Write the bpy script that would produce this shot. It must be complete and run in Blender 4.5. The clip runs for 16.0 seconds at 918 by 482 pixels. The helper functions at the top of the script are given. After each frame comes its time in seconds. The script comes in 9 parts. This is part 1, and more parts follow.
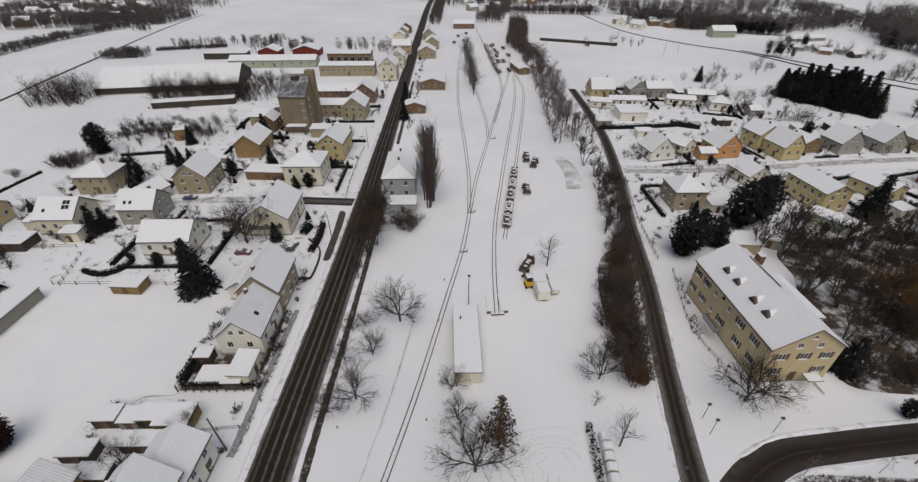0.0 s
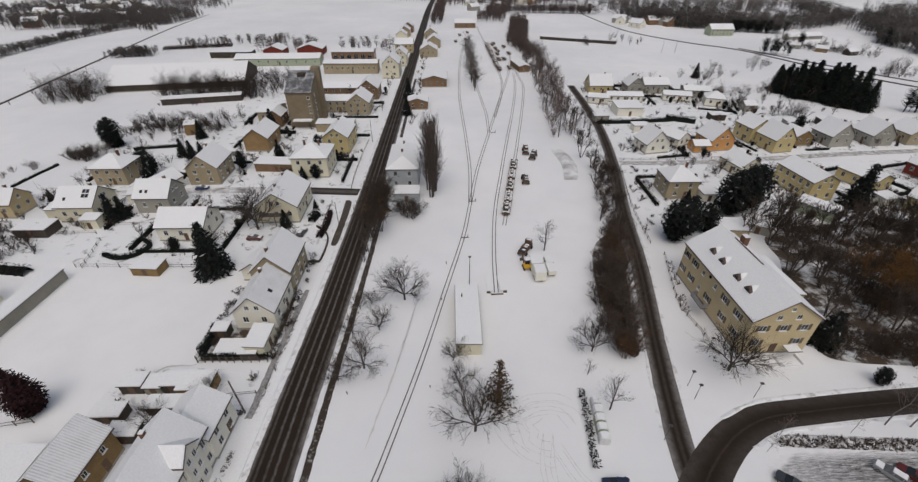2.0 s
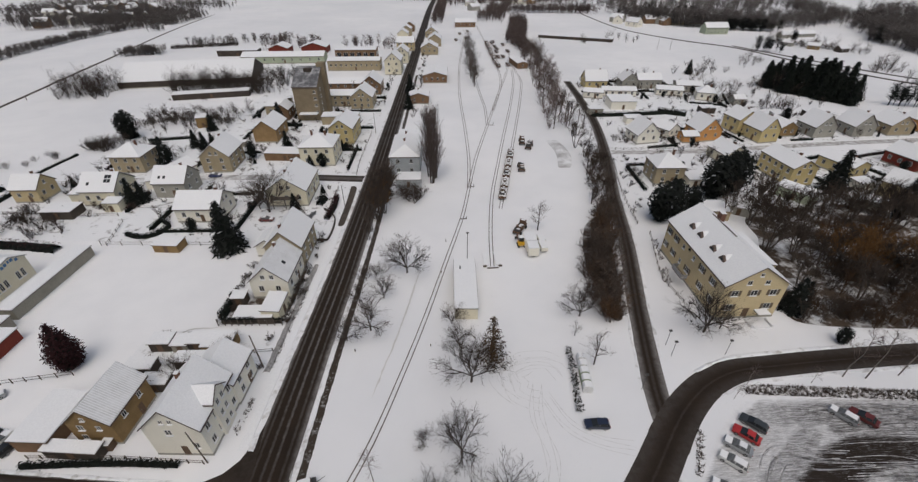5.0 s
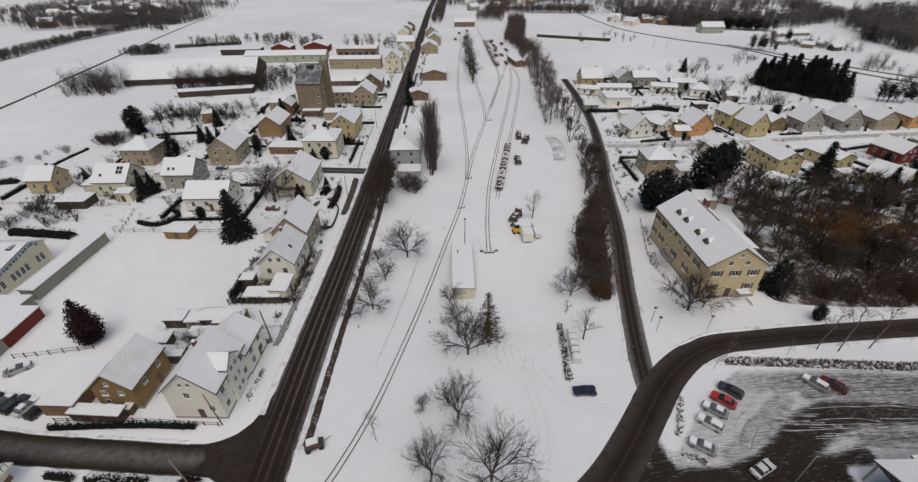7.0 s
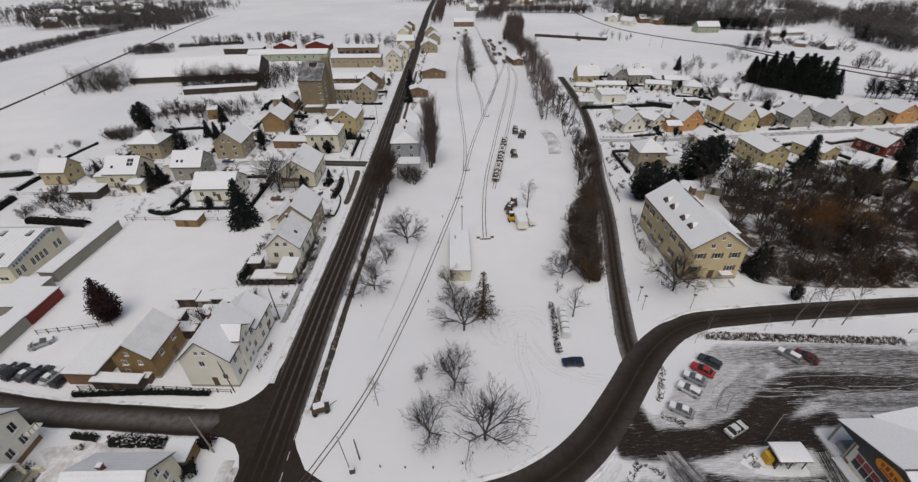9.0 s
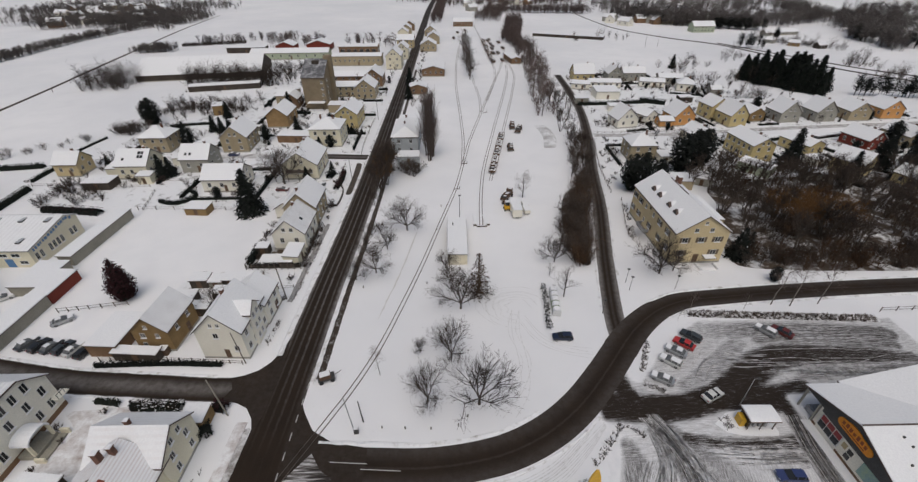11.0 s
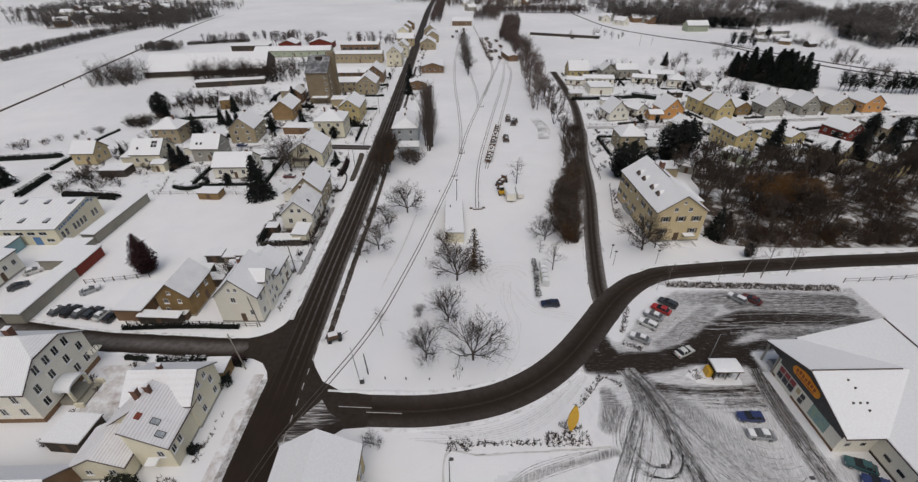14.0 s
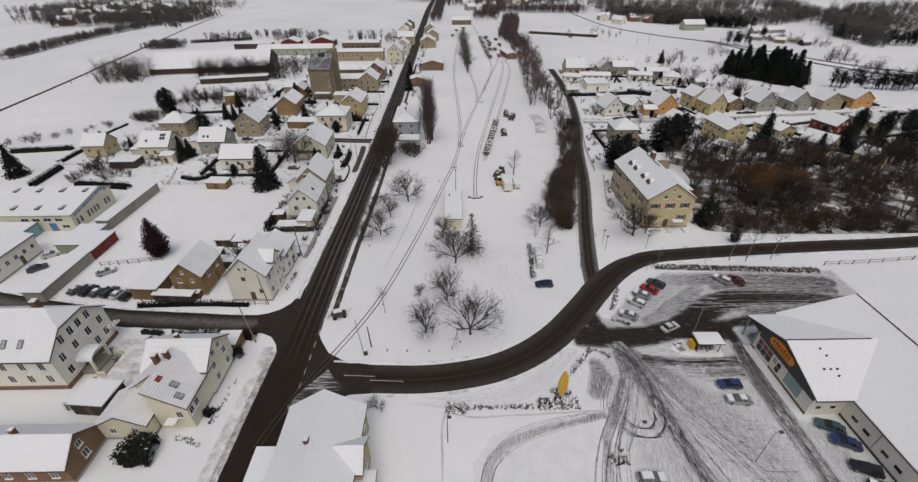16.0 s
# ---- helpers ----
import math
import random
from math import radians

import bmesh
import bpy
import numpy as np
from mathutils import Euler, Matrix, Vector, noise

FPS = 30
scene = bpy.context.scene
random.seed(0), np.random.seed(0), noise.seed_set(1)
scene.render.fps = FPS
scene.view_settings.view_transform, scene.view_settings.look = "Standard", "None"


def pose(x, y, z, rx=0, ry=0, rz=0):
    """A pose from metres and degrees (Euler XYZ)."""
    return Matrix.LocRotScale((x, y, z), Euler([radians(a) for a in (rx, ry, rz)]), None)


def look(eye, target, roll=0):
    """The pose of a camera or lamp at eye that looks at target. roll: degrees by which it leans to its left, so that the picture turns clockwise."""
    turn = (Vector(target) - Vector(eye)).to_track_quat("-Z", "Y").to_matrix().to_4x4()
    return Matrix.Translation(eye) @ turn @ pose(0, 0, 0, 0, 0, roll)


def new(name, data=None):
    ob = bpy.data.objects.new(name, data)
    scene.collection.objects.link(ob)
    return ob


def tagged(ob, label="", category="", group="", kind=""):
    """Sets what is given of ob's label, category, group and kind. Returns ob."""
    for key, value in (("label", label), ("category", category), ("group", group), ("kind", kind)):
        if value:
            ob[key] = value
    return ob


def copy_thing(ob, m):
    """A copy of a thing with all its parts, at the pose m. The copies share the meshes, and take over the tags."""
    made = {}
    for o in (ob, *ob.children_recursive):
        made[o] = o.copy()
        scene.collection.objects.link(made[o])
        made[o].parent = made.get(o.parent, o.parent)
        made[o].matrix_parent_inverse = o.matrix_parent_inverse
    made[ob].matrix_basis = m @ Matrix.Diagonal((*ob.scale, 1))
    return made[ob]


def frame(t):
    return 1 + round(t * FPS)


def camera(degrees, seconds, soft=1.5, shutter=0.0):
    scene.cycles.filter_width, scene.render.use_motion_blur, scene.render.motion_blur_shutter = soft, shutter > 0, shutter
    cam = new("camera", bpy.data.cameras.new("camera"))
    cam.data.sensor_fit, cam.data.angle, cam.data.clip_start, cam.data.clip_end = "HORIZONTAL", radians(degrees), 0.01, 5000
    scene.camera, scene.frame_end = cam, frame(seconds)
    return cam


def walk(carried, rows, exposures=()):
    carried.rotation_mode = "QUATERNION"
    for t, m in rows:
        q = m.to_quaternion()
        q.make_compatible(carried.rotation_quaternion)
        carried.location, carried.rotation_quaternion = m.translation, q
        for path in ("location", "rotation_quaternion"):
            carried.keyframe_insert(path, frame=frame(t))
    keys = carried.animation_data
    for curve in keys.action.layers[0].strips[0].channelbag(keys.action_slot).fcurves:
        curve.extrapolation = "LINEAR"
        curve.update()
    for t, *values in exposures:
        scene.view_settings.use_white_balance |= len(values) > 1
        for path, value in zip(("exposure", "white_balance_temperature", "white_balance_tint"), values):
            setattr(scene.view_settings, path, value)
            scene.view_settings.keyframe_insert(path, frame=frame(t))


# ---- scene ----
cam = camera(93.5, 16.0, soft=1.35)
# seconds, eye, pitch, roll, yaw
PATH = [
    (0.0, -1.447, 2.268, 60.757, -34.624, 0.169, -1.310),
    (1.0, -1.548, -0.775, 60.672, -34.594, 0.069, -1.177),
    (2.0, -1.546, -3.766, 60.567, -34.560, -0.017, -1.069),
    (3.0, -1.462, -6.725, 60.453, -34.520, -0.088, -0.985),
    (4.0, -1.312, -9.668, 60.340, -34.477, -0.146, -0.921),
    (5.0, -1.114, -12.606, 60.235, -34.430, -0.192, -0.875),
    (6.0, -0.883, -15.550, 60.143, -34.382, -0.227, -0.845),
    (7.0, -0.632, -18.506, 60.066, -34.332, -0.253, -0.828),
    (8.0, -0.373, -21.477, 60.003, -34.282, -0.269, -0.823),
    (9.0, -0.115, -24.462, 59.953, -34.233, -0.278, -0.825),
    (10.0, 0.133, -27.460, 59.908, -34.186, -0.280, -0.835),
    (11.0, 0.365, -30.463, 59.862, -34.141, -0.276, -0.848),
    (12.0, 0.575, -33.462, 59.805, -34.099, -0.268, -0.862),
    (13.0, 0.761, -36.445, 59.722, -34.062, -0.256, -0.875),
    (14.0, 0.922, -39.396, 59.599, -34.030, -0.242, -0.885),
    (15.0, 1.057, -42.297, 59.418, -34.004, -0.226, -0.889),
    (16.0, 1.168, -45.125, 59.157, -33.986, -0.210, -0.885),
]
walk(cam, [(t, pose(x, y, z, 90 + p, 0, w) @ pose(0, 0, 0, 0, 0, r)) for t, x, y, z, p, r, w in PATH],
     exposures=[(0.0, -0.42, 6350, 6.5), (16.0, -0.40, 6350, 6.5)])

# ---- light: overcast winter sky ----
world = bpy.data.worlds.new("overcast_sky")
scene.world = world
world.use_nodes = True
wn = world.node_tree.nodes
wl = world.node_tree.links
sky = wn.new("ShaderNodeTexSky")
sky.sky_type = "NISHITA"
sky.sun_disc = False
sky.sun_elevation = radians(64)
sky.sun_rotation = radians(190)
sky.air_density = 1.0
sky.dust_density = 6.0
sky.ozone_density = 0.6
wl.new(sky.outputs[0], wn["Background"].inputs[0])
wn["Background"].inputs[1].default_value = 0.10
sun_data = bpy.data.lights.new("sun", "SUN")
sun_data.energy = 1.25
sun_data.angle = radians(70)
sun_data.color = (1.0, 0.96, 0.93)
sun = new("sun", sun_data)
sun.matrix_world = look((0, 0, 100), (-24, 42, 0))

# ---- materials ----
MATS = {}


def nodes_of(name):
    m = bpy.data.materials.new(name)
    m.use_nodes = True
    MATS[name] = m
    t = m.node_tree
    return m, t, t.nodes, t.links, t.nodes["Principled BSDF"]


def ramp(nodes, links, fac, stops):
    r = nodes.new("ShaderNodeValToRGB")
    el = r.color_ramp.elements
    while len(el) < len(stops):
        el.new(0.5)
    for e, (p, c) in zip(el, stops):
        e.position = p
        e.color = (*c, 1)
    links.new(fac, r.inputs[0])
    return r.outputs[0]


def noise_of(nodes, links, vec, scale, detail=5.0, rough=0.55):
    n = nodes.new("ShaderNodeTexNoise")
    n.inputs["Scale"].default_value = scale
    n.inputs["Detail"].default_value = detail
    n.inputs["Roughness"].default_value = rough
    links.new(vec, n.inputs["Vector"])
    return n.outputs["Fac"]


def mix(nodes, links, fac, a, b, mode="MIX"):
    m = nodes.new("ShaderNodeMix")
    m.data_type = "RGBA"
    m.blend_type = mode
    for sock, v in ((m.inputs[0], fac), (m.inputs[6], a), (m.inputs[7], b)):
        if isinstance(v, (int, float)):
            sock.default_value = v
        elif isinstance(v, tuple):
            sock.default_value = (*v, 1)
        else:
            links.new(v, sock)
    return m.outputs[2]


def bump_to(nodes, links, bsdf, height, strength, distance):
    b = nodes.new("ShaderNodeBump")
    b.inputs["Strength"].default_value = strength
    b.inputs["Distance"].default_value = distance
    links.new(height, b.inputs["Height"])
    links.new(b.outputs[0], bsdf.inputs["Normal"])


def surface(name, low, high, rough=0.85, coarse=0.35, fine=6.0, metal=0.0, bump=0.3, depth=0.02, vary=0.0, coords="Object", spec=0.3):
    """A mottled surface: two scales of colour, fine relief."""
    m, t, n, l, b = nodes_of(name)
    tc = n.new("ShaderNodeTexCoord")
    vec = tc.outputs[coords]
    a = noise_of(n, l, vec, coarse, 4)
    f = noise_of(n, l, vec, fine, 6, 0.65)
    c = ramp(n, l, a, [(0.3, low), (0.7, high)])
    mid = tuple(0.75 * x for x in low)
    c2 = ramp(n, l, f, [(0.35, mid), (0.6, high)])
    col = mix(n, l, 0.4, c, c2)
    if vary:
        oi = n.new("ShaderNodeObjectInfo")
        hsv = n.new("ShaderNodeHueSaturation")
        mr = n.new("ShaderNodeMapRange")
        mr.inputs[3].default_value = 1 - vary
        mr.inputs[4].default_value = 1 + vary
        l.new(oi.outputs["Random"], mr.inputs[0])
        l.new(mr.outputs[0], hsv.inputs["Value"])
        l.new(col, hsv.inputs["Color"])
        col = hsv.outputs[0]
    l.new(col, b.inputs["Base Color"])
    b.inputs["Roughness"].default_value = rough
    b.inputs["Metallic"].default_value = metal
    b.inputs["Specular IOR Level"].default_value = spec
    bump_to(n, l, b, f, bump, depth)
    return m


def snow_ground():
    m, t, n, l, b = nodes_of("field_snow")
    tc = n.new("ShaderNodeTexCoord")
    v = tc.outputs["Object"]
    big = noise_of(n, l, v, 0.012, 4)
    mid = noise_of(n, l, v, 0.12, 5)
    fine = noise_of(n, l, v, 1.6, 6, 0.7)
    c = ramp(n, l, big, [(0.35, (0.70, 0.70, 0.72)), (0.65, (0.80, 0.79, 0.80))])
    c = mix(n, l, ramp(n, l, mid, [(0.45, (0, 0, 0)), (0.75, (0.35, 0.35, 0.35))]), c, (0.66, 0.66, 0.68))
    # grass tips that poke through in patches
    tips = noise_of(n, l, v, 3.2, 8, 0.8)
    where = noise_of(n, l, v, 0.05, 3)
    k = n.new("ShaderNodeMath")
    k.operation = "MULTIPLY"
    l.new(ramp(n, l, tips, [(0.585, (0, 0, 0)), (0.70, (0.5, 0.5, 0.5))]), k.inputs[0])
    l.new(ramp(n, l, where, [(0.43, (0, 0, 0)), (0.60, (1, 1, 1))]), k.inputs[1])
    c = mix(n, l, k.outputs[0], c, (0.20, 0.18, 0.14))
    l.new(c, b.inputs["Base Color"])
    b.inputs["Roughness"].default_value = 0.75
    b.inputs["Specular IOR Level"].default_value = 0.25
    bump_to(n, l, b, fine, 0.35, 0.08)
    return m


def snow_thin(name, under, lo, hi, ribs=0.0, axis=0, patch=0.5, force=0.5):
    """Snow through which the covering below shows in patches, with tile courses where ribs is set."""
    m, t, n, l, b = nodes_of(name)
    tc = n.new("ShaderNodeTexCoord")
    v = tc.outputs["Object"]
    a = noise_of(n, l, v, patch, 8, 0.72)
    f = noise_of(n, l, v, 4.0, 6, 0.7)
    fac = ramp(n, l, a, [(lo, (0, 0, 0)), (hi, (1, 1, 1))])
    snow = ramp(n, l, f, [(0.3, (0.70, 0.70, 0.72)), (0.7, (0.80, 0.80, 0.81))])
    h = f
    if ribs:
        w = n.new("ShaderNodeTexWave")
        w.wave_type = "BANDS"
        w.bands_direction = "XYZ"[axis]
        w.inputs["Scale"].default_value = ribs
        w.inputs["Distortion"].default_value = 0.4
        w.inputs["Detail"].default_value = 2
        l.new(v, w.inputs["Vector"])
        k = n.new("ShaderNodeMath")
        k.operation = "MULTIPLY"
        l.new(fac, k.inputs[0])
        l.new(ramp(n, l, w.outputs["Fac"], [(0.40, (0.1 * force, 0.1 * force, 0.1 * force)), (0.80, (force, force, force))]), k.inputs[1])
        fac = k.outputs[0]
        h = w.outputs["Fac"]
    c = mix(n, l, fac, snow, under)
    l.new(c, b.inputs["Base Color"])
    b.inputs["Roughness"].default_value = 0.8
    b.inputs["Specular IOR Level"].default_value = 0.2
    bump_to(n, l, b, h, 0.3, 0.04)
    return m


def road_surface(name, lines, slush, wet=0.5, clear=None):
    """Wet asphalt with slush lines between the wheel tracks; lines are places across the width."""
    m, t, n, l, b = nodes_of(name)
    uv = n.new("ShaderNodeUVMap")
    sep = n.new("ShaderNodeSeparateXYZ")
    l.new(uv.outputs[0], sep.inputs[0])
    tc = n.new("ShaderNodeTexCoord")
    v = tc.outputs["Object"]
    f = noise_of(n, l, v, 9.0, 6, 0.7)
    a = noise_of(n, l, v, 0.25, 5, 0.6)
    w = noise_of(n, l, v, 1.1, 4, 0.6)
    c = ramp(n, l, a, [(0.3, (0.017, 0.0115, 0.008)), (0.7, (0.031, 0.022, 0.016))])
    c = mix(n, l, 0.35, c, ramp(n, l, f, [(0.3, (0.011, 0.008, 0.006)), (0.7, (0.042, 0.031, 0.024))]))
    cr = n.new("ShaderNodeValToRGB")
    cr.color_ramp.interpolation = "EASE"
    el = cr.color_ramp.elements
    stops = [(0.0, slush)]
    for p, wd, amount in lines:
        stops += [(max(0.0, p - wd), 0.0), (p, amount), (min(1.0, p + wd), 0.0)]
    stops += [(1.0, slush)]
    stops = sorted(stops)
    while len(el) < len(stops):
        el.new(0.5)
    for e, (p, g) in zip(el, stops):
        e.position = p
        e.color = (g, g, g, 1)
    wob = n.new("ShaderNodeMath")
    wob.operation = "MULTIPLY_ADD"
    l.new(w, wob.inputs[0])
    wob.inputs[1].default_value = 0.06
    off = n.new("ShaderNodeMath")
    off.operation = "SUBTRACT"
    l.new(sep.outputs[0], off.inputs[0])
    off.inputs[1].default_value = 0.03
    l.new(off.outputs[0], wob.inputs[2])
    l.new(wob.outputs[0], cr.inputs[0])
    k = n.new("ShaderNodeMath")
    k.operation = "MULTIPLY"
    k.use_clamp = True
    l.new(cr.outputs[0], k.inputs[0])
    l.new(ramp(n, l, noise_of(n, l, v, 0.8, 5, 0.7), [(0.30, (0.35, 0.35, 0.35)), (0.62, (1, 1, 1))]), k.inputs[1])
    worn = k.outputs[0]
    if clear:
        # the stretch before the junction is driven clear of slush
        sy = n.new("ShaderNodeSeparateXYZ")
        l.new(v, sy.inputs[0])
        mr = n.new("ShaderNodeMapRange")
        mr.inputs["From Min"].default_value = clear[0]
        mr.inputs["From Max"].default_value = clear[1]
        mr.inputs["To Min"].default_value = 0.02
        l.new(sy.outputs[1], mr.inputs["Value"])
        k2 = n.new("ShaderNodeMath")
        k2.operation = "MULTIPLY"
        l.new(worn, k2.inputs[0])
        l.new(mr.outputs[0], k2.inputs[1])
        worn = k2.outputs[0]
    c = mix(n, l, worn, c, (0.40, 0.38, 0.37))
    l.new(c, b.inputs["Base Color"])
    rr = ramp(n, l, a, [(0.35, (wet, wet, wet)), (0.7, (0.85, 0.85, 0.85))])
    l.new(rr, b.inputs["Roughness"])
    b.inputs["Specular IOR Level"].default_value = 0.08
    bump_to(n, l, b, f, 0.25, 0.01)
    return m


def streak_bays(name="streaky_bays", turn=2.0, fade=None, bias=0.0):
    """Asphalt swept by tyres in one direction, snow left in long streaks."""
    m, t, n, l, b = nodes_of(name)
    tc = n.new("ShaderNodeTexCoord")
    v = tc.outputs["Object"]
    mp = n.new("ShaderNodeMapping")
    mp.inputs["Scale"].default_value = (0.07, 1.0, 1.0)
    mp.inputs["Rotation"].default_value = (0, 0, radians(turn))
    l.new(v, mp.inputs["Vector"])
    streak = noise_of(n, l, mp.outputs[0], 2.6, 7, 0.7)
    blotch = noise_of(n, l, v, 0.09, 3, 0.5)
    s = n.new("ShaderNodeMath")
    s.operation = "MULTIPLY_ADD"
    l.new(blotch, s.inputs[0])
    s.inputs[1].default_value = 0.7
    l.new(streak, s.inputs[2])
    amount = s.outputs[0]
    if fade:
        sx = n.new("ShaderNodeSeparateXYZ")
        l.new(v, sx.inputs[0])
        mr = n.new("ShaderNodeMapRange")
        mr.inputs["From Min"].default_value = fade[0]
        mr.inputs["From Max"].default_value = fade[1]
        mr.inputs["To Min"].default_value = 0.30
        mr.inputs["To Max"].default_value = 0.0
        l.new(sx.outputs[0], mr.inputs["Value"])
        k = n.new("ShaderNodeMath")
        l.new(amount, k.inputs[0])
        l.new(mr.outputs[0], k.inputs[1])
        amount = k.outputs[0]
    if bias:
        k = n.new("ShaderNodeMath")
        k.inputs[1].default_value = bias
        l.new(amount, k.inputs[0])
        amount = k.outputs[0]
    c = ramp(n, l, amount, [(0.72, (0.03, 0.025, 0.022)), (0.82, (0.12, 0.11, 0.105)), (0.92, (0.50, 0.49, 0.49)), (1.0, (0.66, 0.66, 0.67))])
    l.new(c, b.inputs["Base Color"])
    b.inputs["Roughness"].default_value = 0.8
    b.inputs["Specular IOR Level"].default_value = 0.12
    bump_to(n, l, b, streak, 0.3, 0.03)
    return m


def slush_lot():
    """Packed snow, bared to wet asphalt where the tyres run; 'bared' says how often."""
    m, t, n, l, b = nodes_of("lot_slush")
    tc = n.new("ShaderNodeTexCoord")
    v = tc.outputs["Object"]
    at = n.new("ShaderNodeAttribute")
    at.attribute_name = "bared"
    streaks = []
    for turn in (2, 78):
        mp = n.new("ShaderNodeMapping")
        mp.vector_type = "TEXTURE"
        mp.inputs["Scale"].default_value = (6.0, 0.7, 1)
        mp.inputs["Rotation"].default_value = (0, 0, radians(turn))
        l.new(v, mp.inputs["Vector"])
        streaks.append(noise_of(n, l, mp.outputs[0], 3.2, 9, 0.85))
    sp = n.new("ShaderNodeSeparateXYZ")
    l.new(v, sp.inputs[0])
    side = n.new("ShaderNodeMapRange")
    side.inputs["From Min"].default_value = 1.0
    side.inputs["From Max"].default_value = 3.0
    l.new(sp.outputs[1], side.inputs["Value"])
    streak = mix(n, l, side.outputs[0], streaks[1], streaks[0])
    k = n.new("ShaderNodeMath")
    k.operation = "MULTIPLY_ADD"
    l.new(streak, k.inputs[0])
    k.inputs[1].default_value = 4.2
    k.inputs[2].default_value = -1.1
    a = n.new("ShaderNodeMath")
    a.operation = "MULTIPLY"
    l.new(at.outputs["Fac"], a.inputs[0])
    l.new(k.outputs[0], a.inputs[1])
    f = noise_of(n, l, v, 7.0, 6, 0.7)
    snow = ramp(n, l, noise_of(n, l, v, 0.5, 6, 0.7), [(0.3, (0.66, 0.66, 0.68)), (0.7, (0.77, 0.76, 0.77))])
    wet = ramp(n, l, f, [(0.3, (0.014, 0.010, 0.008)), (0.7, (0.034, 0.025, 0.019))])
    c = mix(n, l, ramp(n, l, a.outputs[0], [(0.14, (0, 0, 0)), (0.30, (0.35, 0.35, 0.35)), (0.48, (0.72, 0.72, 0.72)), (0.72, (1, 1, 1))]), snow, wet)
    l.new(c, b.inputs["Base Color"])
    b.inputs["Roughness"].default_value = 0.75
    b.inputs["Specular IOR Level"].default_value = 0.15
    bump_to(n, l, b, streak, 0.3, 0.04)
    return m


def glass_pane():
    m, t, n, l, b = nodes_of("window_glass")
    b.inputs["Base Color"].default_value = (0.025, 0.027, 0.03, 1)
    b.inputs["Roughness"].default_value = 0.08
    b.inputs["Specular IOR Level"].default_value = 0.5
    return m


def paint(name, col, rough=0.35, metal=0.0, coat=0.3):
    m, t, n, l, b = nodes_of(name)
    tc = n.new("ShaderNodeTexCoord")
    f = noise_of(n, l, tc.outputs["Object"], 2.5, 5, 0.6)
    l.new(ramp(n, l, f, [(0.3, tuple(0.8 * x for x in col)), (0.7, col)]), b.inputs["Base Color"])
    b.inputs["Roughness"].default_value = rough
    b.inputs["Metallic"].default_value = metal
    b.inputs["Coat Weight"].default_value = coat
    return m


def needle_mat(name, col, snowy):
    """Foliage with snow caught on the upper side of some sprays."""
    m, t, n, l, b = nodes_of(name)
    geo = n.new("ShaderNodeNewGeometry")
    r = ramp(n, l, geo.outputs["Random Per Island"], [(0.0, tuple(0.55 * x for x in col)), (1.0, tuple(1.35 * x for x in col))])
    k = ramp(n, l, geo.outputs["Random Per Island"], [(max(0.0, 1 - snowy), (0, 0, 0)), (min(1.0, 1.02 - snowy), (1, 1, 1))])
    c = mix(n, l, k, r, (0.66, 0.66, 0.68))
    l.new(c, b.inputs["Base Color"])
    b.inputs["Roughness"].default_value = 0.8
    b.inputs["Specular IOR Level"].default_value = 0.15
    return m


SNOW = snow_ground()
ROOFSNOW = snow_thin("roof_snow", (0.30, 0.25, 0.22), 0.66, 0.86)
ROOFTHIN = snow_thin("thin_roof_snow", (0.16, 0.14, 0.13), 0.34, 0.66, 0.95, 0, force=0.45)
ROOFRED = snow_thin("thin_snow_red_tile", (0.26, 0.10, 0.07), 0.25, 0.75, 0.95, 1, force=0.45)
ROOFSEAM = snow_thin("thin_snow_sheet_roof", (0.16, 0.15, 0.14), 0.30, 0.75, 0.30, 0, force=0.16)
ROOFWHITE = snow_thin("white_roof_red_lines", (0.36, 0.22, 0.18), 0.40, 0.80, 0.45, 1, force=0.22)
ROOFGREY = snow_thin("grey_roof_thin_snow", (0.30, 0.28, 0.27), 0.25, 0.75, 0.95, 0, force=0.25)
SLATE = snow_thin("slate_thin_snow", (0.10, 0.10, 0.108), 0.08, 0.55, patch=0.35)
BANK = snow_thin("dirty_snow_bank", (0.22, 0.19, 0.16), 0.50, 0.75)
ASPHALT = road_surface("main_road_asphalt", [(0.17, 0.05, 0.20), (0.37, 0.05, 0.28), (0.56, 0.05, 0.36), (0.78, 0.05, 0.20)], 0.6, clear=(4, 40))
ASPHALT_SIDE = road_surface("side_road_asphalt", [(0.5, 0.44, 0.30)], 0.6)
ASPHALT_LANE = road_surface("lane_asphalt", [(0.5, 0.12, 0.08)], 0.5)
ASPHALT_CURVE = road_surface("curve_road_asphalt", [(0.52, 0.05, 0.05)], 0.10, 0.45)

